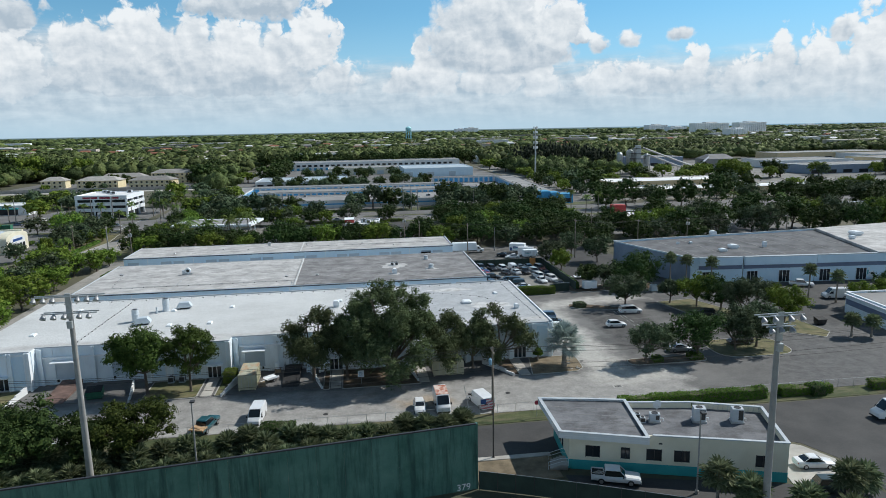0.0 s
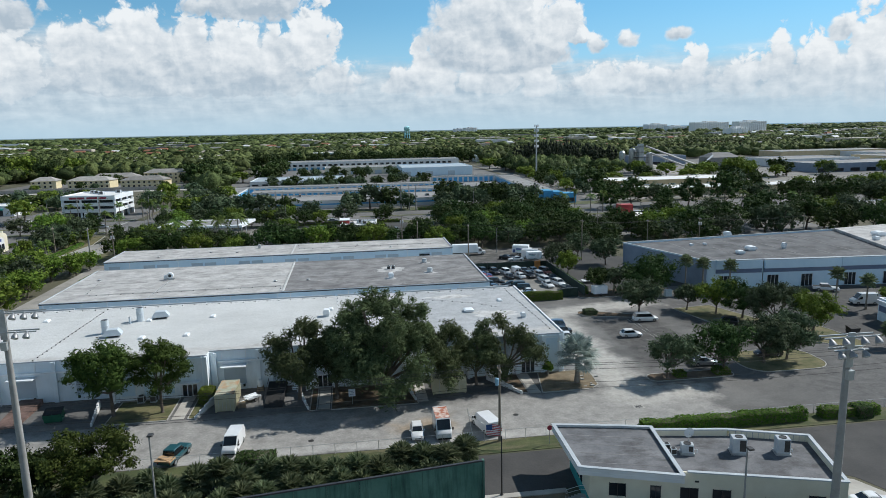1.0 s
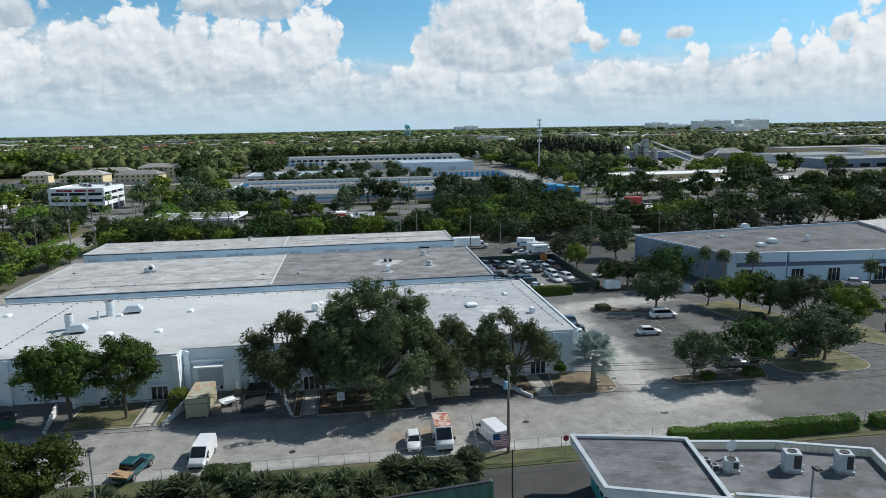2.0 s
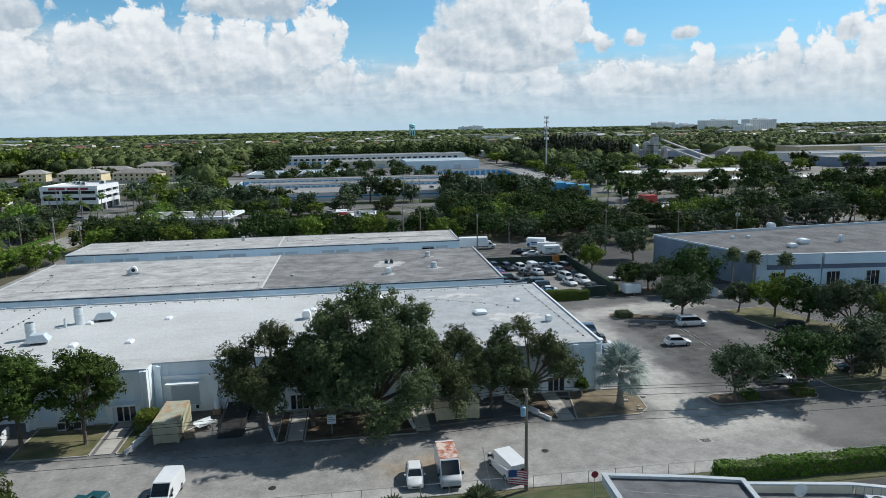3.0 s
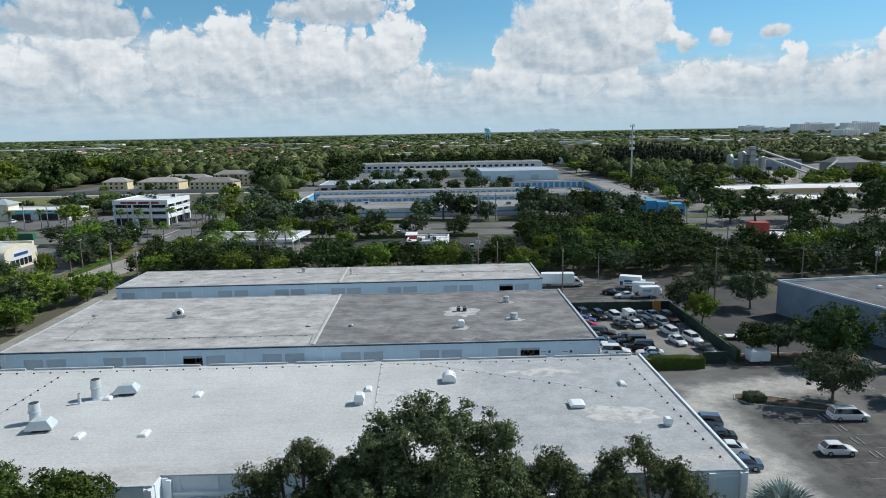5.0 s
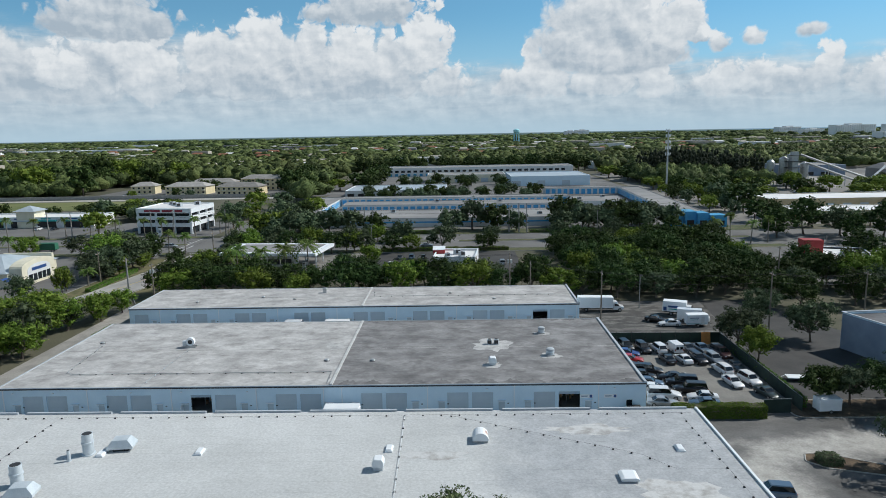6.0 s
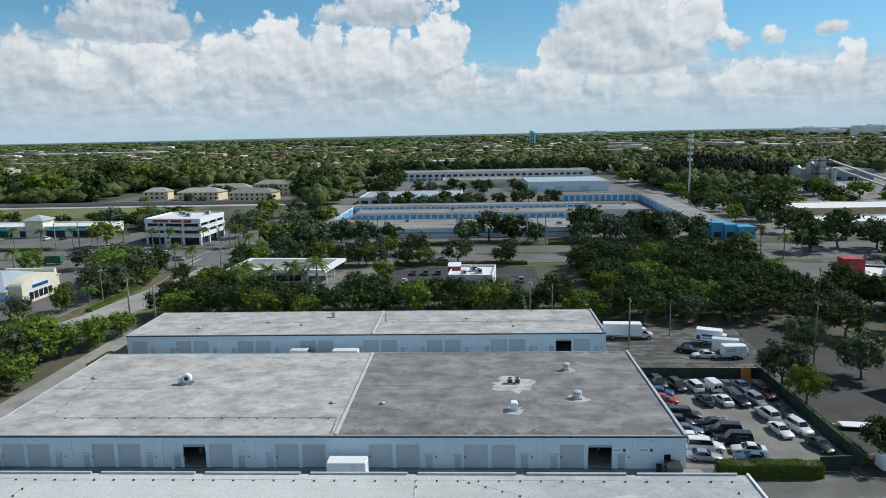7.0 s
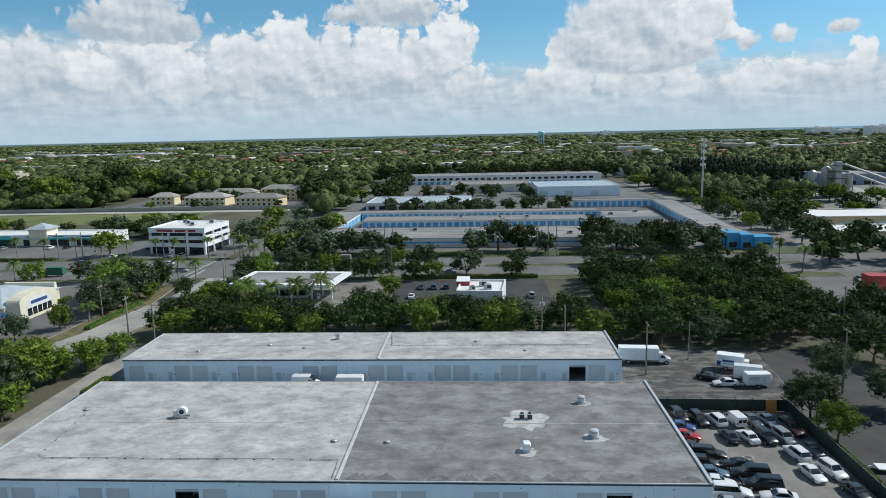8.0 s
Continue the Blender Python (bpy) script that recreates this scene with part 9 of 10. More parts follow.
def trailer(words, x, y, turn, L=4.4, H=2.5, mat_=TRIM_WHITE, z=0.04, marks=(), axles=(0.0,)):
    v = thing("trailer", words, "trailer", (x, y, z), turn)
    h = L / 2
    part("box", Shape().loft([[(-h, -1.05, 0.55), (h, -1.05, 0.55), (h + 0.25, 0, 0.55), (h, 1.05, 0.55), (-h, 1.05, 0.55)], [(-h, -1.05, H - 0.1), (h, -1.05, H - 0.1), (h + 0.25, 0, H - 0.1), (h, 1.05, H - 0.1), (-h, 1.05, H - 0.1)],
                              [(-h + 0.06, -0.98, H), (h - 0.06, -0.98, H), (h + 0.15, 0, H), (h - 0.06, 0.98, H), (-h + 0.06, 0.98, H)]]), mat_, v)
    part("drawbar", Shape().tube([(h, -0.7, 0.5), (h + 1.2, 0, 0.5), (h, 0.7, 0.5)], 0.05, 6), DARK_METAL, v)
    part("jack", Shape().cyl(h + 1.0, 0, 0.0, 0.7, 0.04, n=6), STEEL, v)
    part("side_door", B(0.7, -1.07, 0.7, 1.4, -1.052, 2.2), WALL_LIGHT, v)
    part("mudguard", B(-0.6, -1.2, 0.62, 0.6, 1.2, 0.7), DARK_METAL, v)
    for x0, x1, z0, z1, m in marks:
        part("side_mark", B(x0, -1.066, z0, x1, -1.054, z1), m, v)
    add_wheels(v, axles, 1.2, 0.32, 0.2)
    return v


van("white panel van with rear doors parked on the lane", -14.6, -66.6, 105, L=5.6, H=2.15)
van("white panel van parked beside the verge", -47.9, -66.2, -95, L=5.2, H=2.1, hw=0.95)
van("white panel van before the east building", 80.5, -20.5, 170, L=5.9, H=2.5)
van("small white van parked in the lot", 13.2, 28.5, 100, L=4.7, H=1.95, hw=0.92)
van("long high-roofed white van in the rear lot", 23.8, 48.4, -18, L=6.9, H=2.8)
van("white delivery van in the alley", -63.5, 44.8, 0, L=5.4, H=2.3)
pickup("white crew pickup parked by the east building", 80.5, -8.2, -28)


def junk(v, xa, xb, zb):
    for k in range(9):
        x, y = xa + 0.3 + 0.17 * k, -0.55 + 0.27 * ((k * 5) % 5)
        part("scrap_bar", Shape().tube([(x - 0.3, y, zb + 0.1), (x + 0.5, y + 0.2, zb + 0.35 + 0.06 * (k % 3))], 0.05, 5), STEEL if k % 2 else WOOD, v)


def boards(v, xa, xb, zb):
    part("flat_bed", B(xa - 0.35, -1.05, zb - 0.05, xb - 0.1, 1.05, zb + 0.1), PLY, v, "plywood flat bed")
    for k in range(4):
        part("board", B(xa - 0.2 + 0.12 * k, -0.9 + 0.42 * k, zb + 0.1 + 0.04 * k, xb - 0.6 + 0.1 * k, -0.5 + 0.42 * k, zb + 0.14 + 0.04 * k), PLY, v)


pickup("white pickup loaded with scrap beside the office", -3.2, -91.6, -19, bed=junk)
pickup("dark teal pickup with a plywood flat bed", -54.7, -68.0, 74, CAR_TEAL, L=5.3, hw=0.95, bed=boards)
put_car("hatchback", CAR_WHITE, "small white car parked nose out on the lane", -24.0, -66.9, -92)
rt = van("old white step van with a rusty roof", -20.6, -66.6, -90, L=5.6, H=2.6, hw=1.05, nose=0.7)
part("rusty_roof", B(-2.3, -0.95, 2.605, 1.3, 0.95, 2.64), RUST, rt, "white roof streaked with red rust")
box_truck("long white box lorry parked beyond the warehouse", 5.4, 58.2, -4, L=10.6, H=3.5)
box_truck("white box lorry with dark sign bars", 22.6, 53.4, -24, L=7.6, H=3.3, marks=((-2.6, -0.4, 1.9, 2.35, SIGN_BLUE), (-2.4, -0.2, 1.45, 1.65, TEAL), (-3.6, -2.9, 1.1, 2.0, SIGN_BLUE)))
trailer("white enclosed trailer with pale sign bars", 23.2, 44.9, 2, L=4.4, H=2.7, marks=((-1.8, 0.2, 1.9, 2.1, WALL_GREY), (-1.7, 0.0, 1.55, 1.68, TEAL), (-2.1, 1.9, 0.8, 0.86, TEAL)))
trailer("white enclosed trailer parked in the alley", -45.6, -2.4, 0, L=5.2, H=2.5, axles=(-0.45, 0.45))
trailer("grey enclosed trailer parked in the alley", -54.6, 44.0, 0, L=5.2, H=2.5, mat_=WALL_LIGHT, axles=(-0.45, 0.45))
trailer("grey enclosed trailer on the avenue", -83, 176, 180, L=6, H=2.6, mat_=ROOF_FAR, axles=(-0.45, 0.45))
box_truck("white and teal box lorry before the east building", 101.5, -3.5, -20, L=7.6, H=3.3, marks=((-3, 1, 1.4, 2.6, TEAL),))
box_truck("green waste lorry on the avenue", -186, 153, 180, L=8.5, H=3.4, box_mat=DUMP_GREEN, cab_mat=DUMP_GREEN)
van("white bus-like van on the street", 42.5, -81.5, 178, L=6.6, H=2.6)
ft = thing("flat_trailer", "pale flat trailer beside the fence", "trailer", (29.5, 12.5, 0.04), -6)
part("deck", B(-2.4, -0.95, 0.55, 2.4, 0.95, 0.68), TRIM_WHITE, ft)
part("drawbar", Shape().tube([(-2.4, -0.6, 0.55), (-3.6, 0, 0.55), (-2.4, 0.6, 0.55)], 0.05, 6), STEEL, ft)
add_wheels(ft, (0.0,), 1.1, 0.3, 0.2)
ct = thing("utility_trailer", "small white utility trailer beside a container", "trailer", (-47.6, -50.6, 0.04), 40)
part("tray", Shape().box(-1.1, -0.7, 0.5, 1.1, 0.7, 0.58).box(-1.1, -0.72, 0.58, 1.1, -0.66, 0.85).box(-1.1, 0.66, 0.58, 1.1, 0.72, 0.85), TRIM_WHITE, ct)
part("drawbar", Shape().tube([(-1.1, 0, 0.5), (-2.2, 0, 0.45)], 0.05, 6), STEEL, ct)
add_wheels(ct, (0.0,), 0.9, 0.28, 0.18)

# ---- poles, wires, fences, clutter ----
def flood_pole(x, y, h, turn, arms, label):
    p = thing("floodlight_pole", label, "light pole", (x, y, 0), turn)
    part("pole", Shape().tube([(0, 0, 0), (0, 0, h * 0.5), (0, 0, h)], [0.42, 0.33, 0.24], 12), POLE_CONCRETE, p, smooth=True)
    part("head_plate", B(-0.3, -0.3, h - 2.6, 0.3, -0.2, h + 0.35), STEEL, p)
    part("ballast_box", B(-0.3, -0.62, h - 3.6, 0.25, -0.26, h - 2.8), STEEL, p)
    for z, xs in arms:
        half = max(abs(v) for v in xs) + 0.35
        part("cross_arm", B(-half, -0.42, h + z - 0.06, half, -0.3, h + z + 0.06), STEEL, p)
        part("cross_arm", B(-half, 0.3, h + z - 0.06, half, 0.42, h + z + 0.06), STEEL, p)
        for v in xs:
            lamp = part("floodlight", Shape().turned(0, 0, [(-0.26, 0.31), (-0.05, 0.29), (0.16, 0.19), (0.30, 0.10), (0.38, 0.05)], 14), LAMP_STEEL, p, smooth=True)
            lamp.matrix_basis = pose(v, -0.75, h + z - 0.25, -38, 0, 0)
            part("lens", Shape().cyl(0, 0, -0.28, -0.26, 0.28, n=14), LAMP_GLASS, lamp)
            part("bracket", Shape().tube([(v, -0.4, h + z), (v, -0.72, h + z - 0.05)], 0.04, 5), STEEL, p)
    return p


flood_pole(8.5, -102.8, 23.0, 0, ((0.0, (-2.1, -0.9, 0.75, 2.0)), (-1.1, (-1.2, -0.2, 0.95))), "tall concrete floodlight pole with seven lamps")
flood_pole(-64.6, -83.6, 24.0, 0, ((0.0, (-3.4, -2.4, -1.4, 1.2, 2.2, 3.2)), (-1.9, (-2.6, -1.5, -0.4, 1.2, 2.2))), "tall concrete floodlight pole with eleven lamps")


def street_lamp(x, y, h, label="slim street lamp with a flat head", turn=0, z=0.0):
    p = thing("street_lamp", label, "street lamp", (x, y, z), turn)
    part("base", Shape().cyl(0, 0, 0, 0.4, 0.2, n=10), CONCRETE, p)
    part("pole", Shape().tube([(0, 0, 0.3), (0, 0, h)], [0.11, 0.08], 8), POLE_CONCRETE, p)
    part("head", B(-0.1, -0.5, h, 0.45, 0.18, h + 0.16, ch=0.05), DARK_METAL, p)
    return p


street_lamp(4.9, -95.6, 9.8, z=0.04)
street_lamp(-52.1, -85.2, 11.2)
pb = thing("slim_post", "dark slender steel post beside the street", "post", (-16.2, -83.4, 0.13))
part("pole", Shape().tube([(0, 0, 0), (0, 0, 7.0)], [0.09, 0.07], 8), DARK_METAL, pb)
part("foot", B(-0.16, -0.16, 0, 0.16, 0.16, 0.08), DARK_METAL, pb)
for x, y, h in ((-78, 87, 9), (-60, 147, 9), (-120, 150, 8), (-205, 148, 9), (-150, 184.5, 9), (-173, 184.5, 9), (-222, 184.5, 9), (30, 182.2, 9), (92, 122, 7), (15, 60, 8)):
    street_lamp(x, y, h, "pale street lamp beside the avenue")

TOPS = {}


def utility_pole(key, x, y, h, label="wooden utility pole with a cross arm and insulators", cans=0, turn=0, arm=True, mat_=POLE_WOOD, r=0.16):
    p = thing("utility_pole", label, "utility pole", (x, y, 0), turn)
    part("pole", Shape().tube([(0, 0, 0), (0, 0, h * 0.5), (0, 0, h)], [r * 1.3, r, r * 0.75], 8), mat_, p)
    if arm:
        part("cross_arm", B(-0.07, -1.2, h - 0.75, 0.07, 1.2, h - 0.6), WOOD, p)
        for v in (-1.1, -0.4, 0.4, 1.1):
            part("insulator", Shape().turned(0, v, [(h - 0.6, 0.05), (h - 0.5, 0.08), (h - 0.4, 0.04)], 8), STEEL, p)
    for k in range(cans):
        a = 2 * math.pi * k / max(cans, 1) + 3.6
        part("transformer", Shape().turned(0.42 * math.cos(a), 0.42 * math.sin(a), [(h - 2.6, 0.24), (h - 1.75, 0.26), (h - 1.65, 0.12)], 12), PLASTIC_BLUE if cans == 1 else STEEL, p, smooth=True)
    TOPS[key] = (x, y, h)
    return p


utility_pole("a", -13.5, -70.4, 10.4, cans=1)
utility_pole("a0", -92.0, -70.4, 10.4)
utility_pole("a1", 64.0, -70.6, 10.4)
utility_pole("lot", 4.0, 51.0, 11.2, "wooden utility pole at the edge of the rear lot")
utility_pole("lot2", -10.2, 66.8, 10.5, "wooden utility pole behind the warehouse")
utility_pole("m", -15.2, 68.5, 12.4, "wooden utility pole with grey transformers", cans=3)
utility_pole("w1", -115.0, 74.0, 11.5, "pale concrete utility pole beside the street", mat_=POLE_CONCRETE, r=0.24)
utility_pole("w2", -106.0, 69.0, 11.0, "wooden utility pole with grey transformers", cans=3)
utility_pole("w3", -134.5, 96.0, 9.5)
utility_pole("w4", -112.0, 128.0, 10.5)
utility_pole("e1", 37.0, 41.0, 12.7)
utility_pole("e2", 78.0, 47.0, 11.0, "wooden utility pole with grey transformers", cans=3)
utility_pole("e3", 62.0, 50.0, 10.5)
utility_pole("e4", 112.0, 44.0, 11.0)
utility_pole("e5", 56.0, 78.0, 11.5)
for k, x in enumerate((-6.5, -2.4, 0.8)):
    utility_pole(f"n{k}", x, 186.0 - k, 12.5, "pale concrete utility pole by the avenue", arm=False, mat_=POLE_CONCRETE, r=0.25)
for k, x in enumerate((-64.5, -68.0, 64.0, -160.0, -150.5, -196.0, -205.0, -128.0)):
    utility_pole(f"q{k}", x, 186.0 + (k % 3), 11.5, "pale concrete utility pole by the avenue", arm=k % 2 == 0, mat_=POLE_CONCRETE, r=0.22)


def wires(a, b, heights, offsets, sag=0.9, r=0.022):
    w = thing("overhead_wires", "thin dark overhead wires between poles", "wire")
    (ax, ay, ah), (bx, by, bh) = a, b
    for dz, o in zip(heights, offsets):
        pts = []
        for k in range(11):
            f = k / 10
            pts.append((ax + (bx - ax) * f, ay + (by - ay) * f + o, ah + (bh - ah) * f + dz - sag * 4 * f * (1 - f)))
        part("wire", Shape().tube(pts, r, 4), BLACK, w)


for p, q in (("a0", "a"), ("a", "a1")):
    wires(TOPS[p], TOPS[q], (-0.4, -0.4, -0.4, -2.6, -3.4), (-1.1, 0.4, 1.1, 0.0, 0.05), 1.1)
for p, q in (("w2", "m"), ("m", "lot"), ("lot", "e1"), ("e1", "e3"), ("e3", "e2"), ("e2", "e4"), ("w1", "w4"), ("w3", "w1"), ("w2", "w1")):
    wires(TOPS[p], TOPS[q], (-0.4, -0.4, -2.2), (-0.6, 0.6, 0.0), 0.8)
for p, q in (("q0", "n0"), ("n2", "q2"), ("q1", "q7"), ("q7", "q4")):
    wires(TOPS[p], TOPS[q], (-0.4, -1.2, -2.6), (-0.4, 0.4, 0.0), 0.9, 0.03)

# chain-link fence along the verge
fc = thing("chain_link_fence", "grey chain-link fence along the verge", "fence")
for k in range(58):
    x = -98 + k * 2.75
    part("post", Shape().cyl(x, -70.35, 0.0, 1.5, 0.035, n=6), STEEL, fc)
    if k < 57:
        part("top_rail", Shape().tube([(x, -70.35, 1.48), (x + 2.75, -70.35, 1.48)], 0.022, 5), STEEL, fc)

# screened fence round the car lot
cf = thing("lot_fence", "tall fence with black screens round the car lot", "fence")
for (ax, ay), (bx, by) in (((0.6, 33.6), (23.6, 33.0)), ((23.6, 33.0), (23.2, -0.4)), ((21.4, -0.6), (17.2, -0.8))):
    d = math.hypot(bx - ax, by - ay)
    m = round(d / 2.9)
    for k in range(m):
        f0, f1 = k / m, (k + 1) / m
        part("screen", along((ax, ay), (bx, by), d * f0 + 0.05, d * f1 - 0.05, 0.08, 2.2, -0.015, 0.015), SCREEN, cf)
        part("post", Shape().cyl(ax + (bx - ax) * f0, ay + (by - ay) * f0, 0, 2.6, 0.05, n=6), DARK_METAL, cf)
    part("top_rail", Shape().tube([(ax, ay, 2.28), (bx, by, 2.28)], 0.03, 5), STEEL, cf)
ob = thing("orange_board", "orange board leaning on the lot fence", "board", (20.8, 32.6, 0.03), 0)
part("board", Shape().loft([[(-0.9, -0.25, 0), (0.9, -0.25, 0), (0.9, -0.19, 0), (-0.9, -0.19, 0)], [(-0.9, 0.18, 2.3), (0.9, 0.18, 2.3), (0.9, 0.24, 2.3), (-0.9, 0.24, 2.3)]]), ORANGE, ob)


def container(name, label, x0, y0, x1, y1, h, top, side):
    c = thing(name, label, "container")
    part("shell", B(x0, y0, 0.15, x1, y1, h - 0.05), side, c)
    part("roof", B(x0 - 0.02, y0 - 0.02, h - 0.05, x1 + 0.02, y1 + 0.02, h), top, c)
    for k in range(int((x1 - x0) / 0.55) + 1):
        x = x0 + 0.06 + k * 0.55
        part("rib", B(x, y0 - 0.05, 0.2, x + 0.22, y0 - 0.002, h - 0.12), side, c)
    for k in range(int((y1 - y0) / 0.55) + 1):
        y = y0 + 0.06 + k * 0.55
        if y + 0.22 < y1:
            part("rib", B(x1 + 0.002, y, 0.2, x1 + 0.05, y + 0.22, h - 0.12), side, c)
    for k in range(4):
        part("lock_rod", Shape().tube([(x0 + (x1 - x0) * (0.2 + 0.2 * k), y0 - 0.08, 0.25), (x0 + (x1 - x0) * (0.2 + 0.2 * k), y0 - 0.08, h - 0.2)], 0.025, 5), STEEL, c)
    for x in (x0, x1 - 0.16):
        for y in (y0, y1 - 0.16):
            part("corner_post", B(x - 0.02, y - 0.03, 0.02, x + 0.18, y + 0.17, h + 0.015), side, c)
    return c


container("shipping_container", "beige shipping container with a rusty roof by the dock", -52.4, -54.3, -49.7, -48.2, 2.65, CONTAINER_TOP, CONTAINER)
container("shipping_container", "beige shipping container beneath the oaks", -20.2, -53.7, -15.1, -51.2, 2.6, CONTAINER, CONTAINER)


def low_wall(points, label="low white retaining wall, stepped down to the lane", top=(1.2, 0.5)):
    w = thing("retaining_wall", label, "wall")
    m = 4
    (ax, ay), (bx, by) = points
    for k in range(m):
        f = k / (m - 1)
        part("section", along((ax, ay), (bx, by), length((ax, ay), (bx, by)) * k / m, length((ax, ay), (bx, by)) * (k + 1) / m, 0.0, top[0] + (top[1] - top[0]) * f, -0.12, 0.12), WALL_LIGHT, w)


low_wall(((-53.2, -50.6), (-54.9, -56.2)))
low_wall(((-41.2, -47.4), (-38.9, -55.8)))
low_wall(((-24.2, -48.4), (-23.0, -55.4)))
low_wall(((-10.8, -49.0), (-6.7, -55.8)))
low_wall(((-70.2, -49.0), (-69.0, -56.0)))
low_wall(((-87.0, -49.0), (-87.6, -55.4)))

rp = thing("dock_ramp", "black rubber-covered dock ramp", "ramp")
part("deck", Shape().loft([[(-45.6, -54.0, 0.03), (-42.8, -54.0, 0.03), (-42.8, -54.0, 0.06), (-45.6, -54.0, 0.06)], [(-45.6, -45.9, 0.03), (-42.8, -45.9, 0.03), (-42.8, -45.9, 1.1), (-45.6, -45.9, 1.1)]]), BLACK, rp)
for x in (-45.65, -42.75):
    part("side_rail", Shape().tube([(x, -53.8, 0.1), (x, -53.6, 0.6), (x, -46.0, 1.7), (x, -46.0, 0.5)], 0.035, 5), DARK_METAL, rp)
rp2 = thing("dock_ramp", "rusty steel dock ramp beside the warehouse", "ramp")
part("deck", Shape().loft([[(-82.6, -54.6, 0.03), (-79.4, -54.6, 0.03), (-79.4, -54.6, 0.1), (-82.6, -54.6, 0.1)], [(-82.6, -46.0, 0.03), (-79.4, -46.0, 0.03), (-79.4, -46.0, 0.9), (-82.6, -46.0, 0.9)]]), RUST_DARK, rp2)
ss = thing("dock_stair", "short pale steel stair at the dock", "stairs", (-41.4, -47.6, 0.02))
for k in range(6):
    part("tread", B(-0.5, 0.28 * k, 0.18 * k, 0.5, 0.28 * k + 0.28, 0.18 * (k + 1)), WALL_WHITE, ss)
for x in (-0.52, 0.52):
    part("handrail", Shape().tube([(x, 0, 0.2), (x, 0, 1.0), (x, 1.6, 2.0), (x, 1.6, 1.1)], 0.025, 5), TRIM_WHITE, ss)

sg = thing("sign_post", "small white sign box on a post in the mulch", "sign", (-32.5, -54.9, 0.1))
part("post", Shape().cyl(0, 0, 0, 1.6, 0.05, n=8), STEEL, sg)
part("board", B(-0.5, -0.08, 1.2, 0.5, 0.08, 2.3, ch=0.02), TRIM_WHITE, sg)
for k in range(3):
    part("text_bar", B(-0.36, -0.095, 1.5 + 0.22 * k, 0.36 - 0.12 * k, -0.083, 1.58 + 0.22 * k), WALL_GREY, sg)
rs2 = thing("road_sign", "small round road sign on a post by the fence", "sign", (-7.4, -72.4, 0.04))
part("post", Shape().cyl(0, 0, 0, 2.4, 0.035, n=6), STEEL, rs2)
part("plate", Shape().loft([[(0.36 * math.cos(t), y, 2.2 + 0.36 * math.sin(t)) for t in [2 * math.pi * i / 8 for i in range(8)]] for y in (-0.06, -0.04)]), SIGN_RED, rs2)

fl = thing("flag", "striped red, white and blue flag on a leaning pole", "flag", (-17.0, -71.8, 0.05))
part("staff", Shape().tube([(0, 0, 0), (-0.9, 0.6, 5.2)], 0.035, 6), STEEL, fl)
for k in range(13):
    z = 1.7 + 0.105 * k
    x0 = 1.4 if k < 6 else 2.15
    part("stripe", Shape().quad((1.4 if k < 6 else 2.2, -0.1, z), (3.2, -0.35 + 0.03 * k, z - 0.25), (3.2, -0.35 + 0.03 * k, z - 0.15), (1.4 if k < 6 else 2.2, -0.1, z + 0.1)), FLAG_RED if k % 2 == 0 else FLAG_WHITE, fl)
part("canton", Shape().quad((1.4, -0.1, 2.33), (2.2, -0.11, 2.33), (2.2, -0.11, 3.06), (1.4, -0.1, 3.06)), SIGN_BLUE, fl)
part("halyard", Shape().tube([(-0.75, 0.5, 4.3), (1.4, -0.1, 3.06), (1.4, -0.1, 1.7)], 0.015, 4), STEEL, fl)


def dumpster(x, y, turn, label, colour=DUMP_GREEN, z=0.04, k=1.0):
    d = thing("dumpster", label, "dumpster", (x, y, z), turn)
    part("tub", Shape().loft([[(-0.95 * k, -0.6 * k, 0.12), (0.95 * k, -0.6 * k, 0.12), (0.95 * k, 0.6 * k, 0.12), (-0.95 * k, 0.6 * k, 0.12)],
                              [(-1.0 * k, -0.85 * k, 1.1 * k), (1.0 * k, -0.85 * k, 1.1 * k), (1.0 * k, 0.75 * k, 1.4 * k), (-1.0 * k, 0.75 * k, 1.4 * k)]]), colour, d)
    for s0 in (-1.0, 0.02):
        part("lid", Shape().loft([[(s0 * k, -0.9 * k, 1.12 * k), ((s0 + 0.98) * k, -0.9 * k, 1.12 * k), ((s0 + 0.98) * k, 0.78 * k, 1.42 * k), (s0 * k, 0.78 * k, 1.42 * k)],
                                  [(s0 * k, -0.9 * k, 1.17 * k), ((s0 + 0.98) * k, -0.9 * k, 1.17 * k), ((s0 + 0.98) * k, 0.78 * k, 1.47 * k), (s0 * k, 0.78 * k, 1.47 * k)]]), BLACK, d)
    for sx in (-1, 1):
        part("lift_sleeve", B(sx * 1.08 * k - 0.07, -0.5 * k, 0.6 * k, sx * 1.08 * k + 0.07, 0.5 * k, 0.75 * k), colour, d)
        for sy in (-1, 1):
            part("caster", Shape().cyl(sx * 0.8 * k, sy * 0.45 * k, 0.0, 0.14, 0.08, n=8), BLACK, d)
    return d


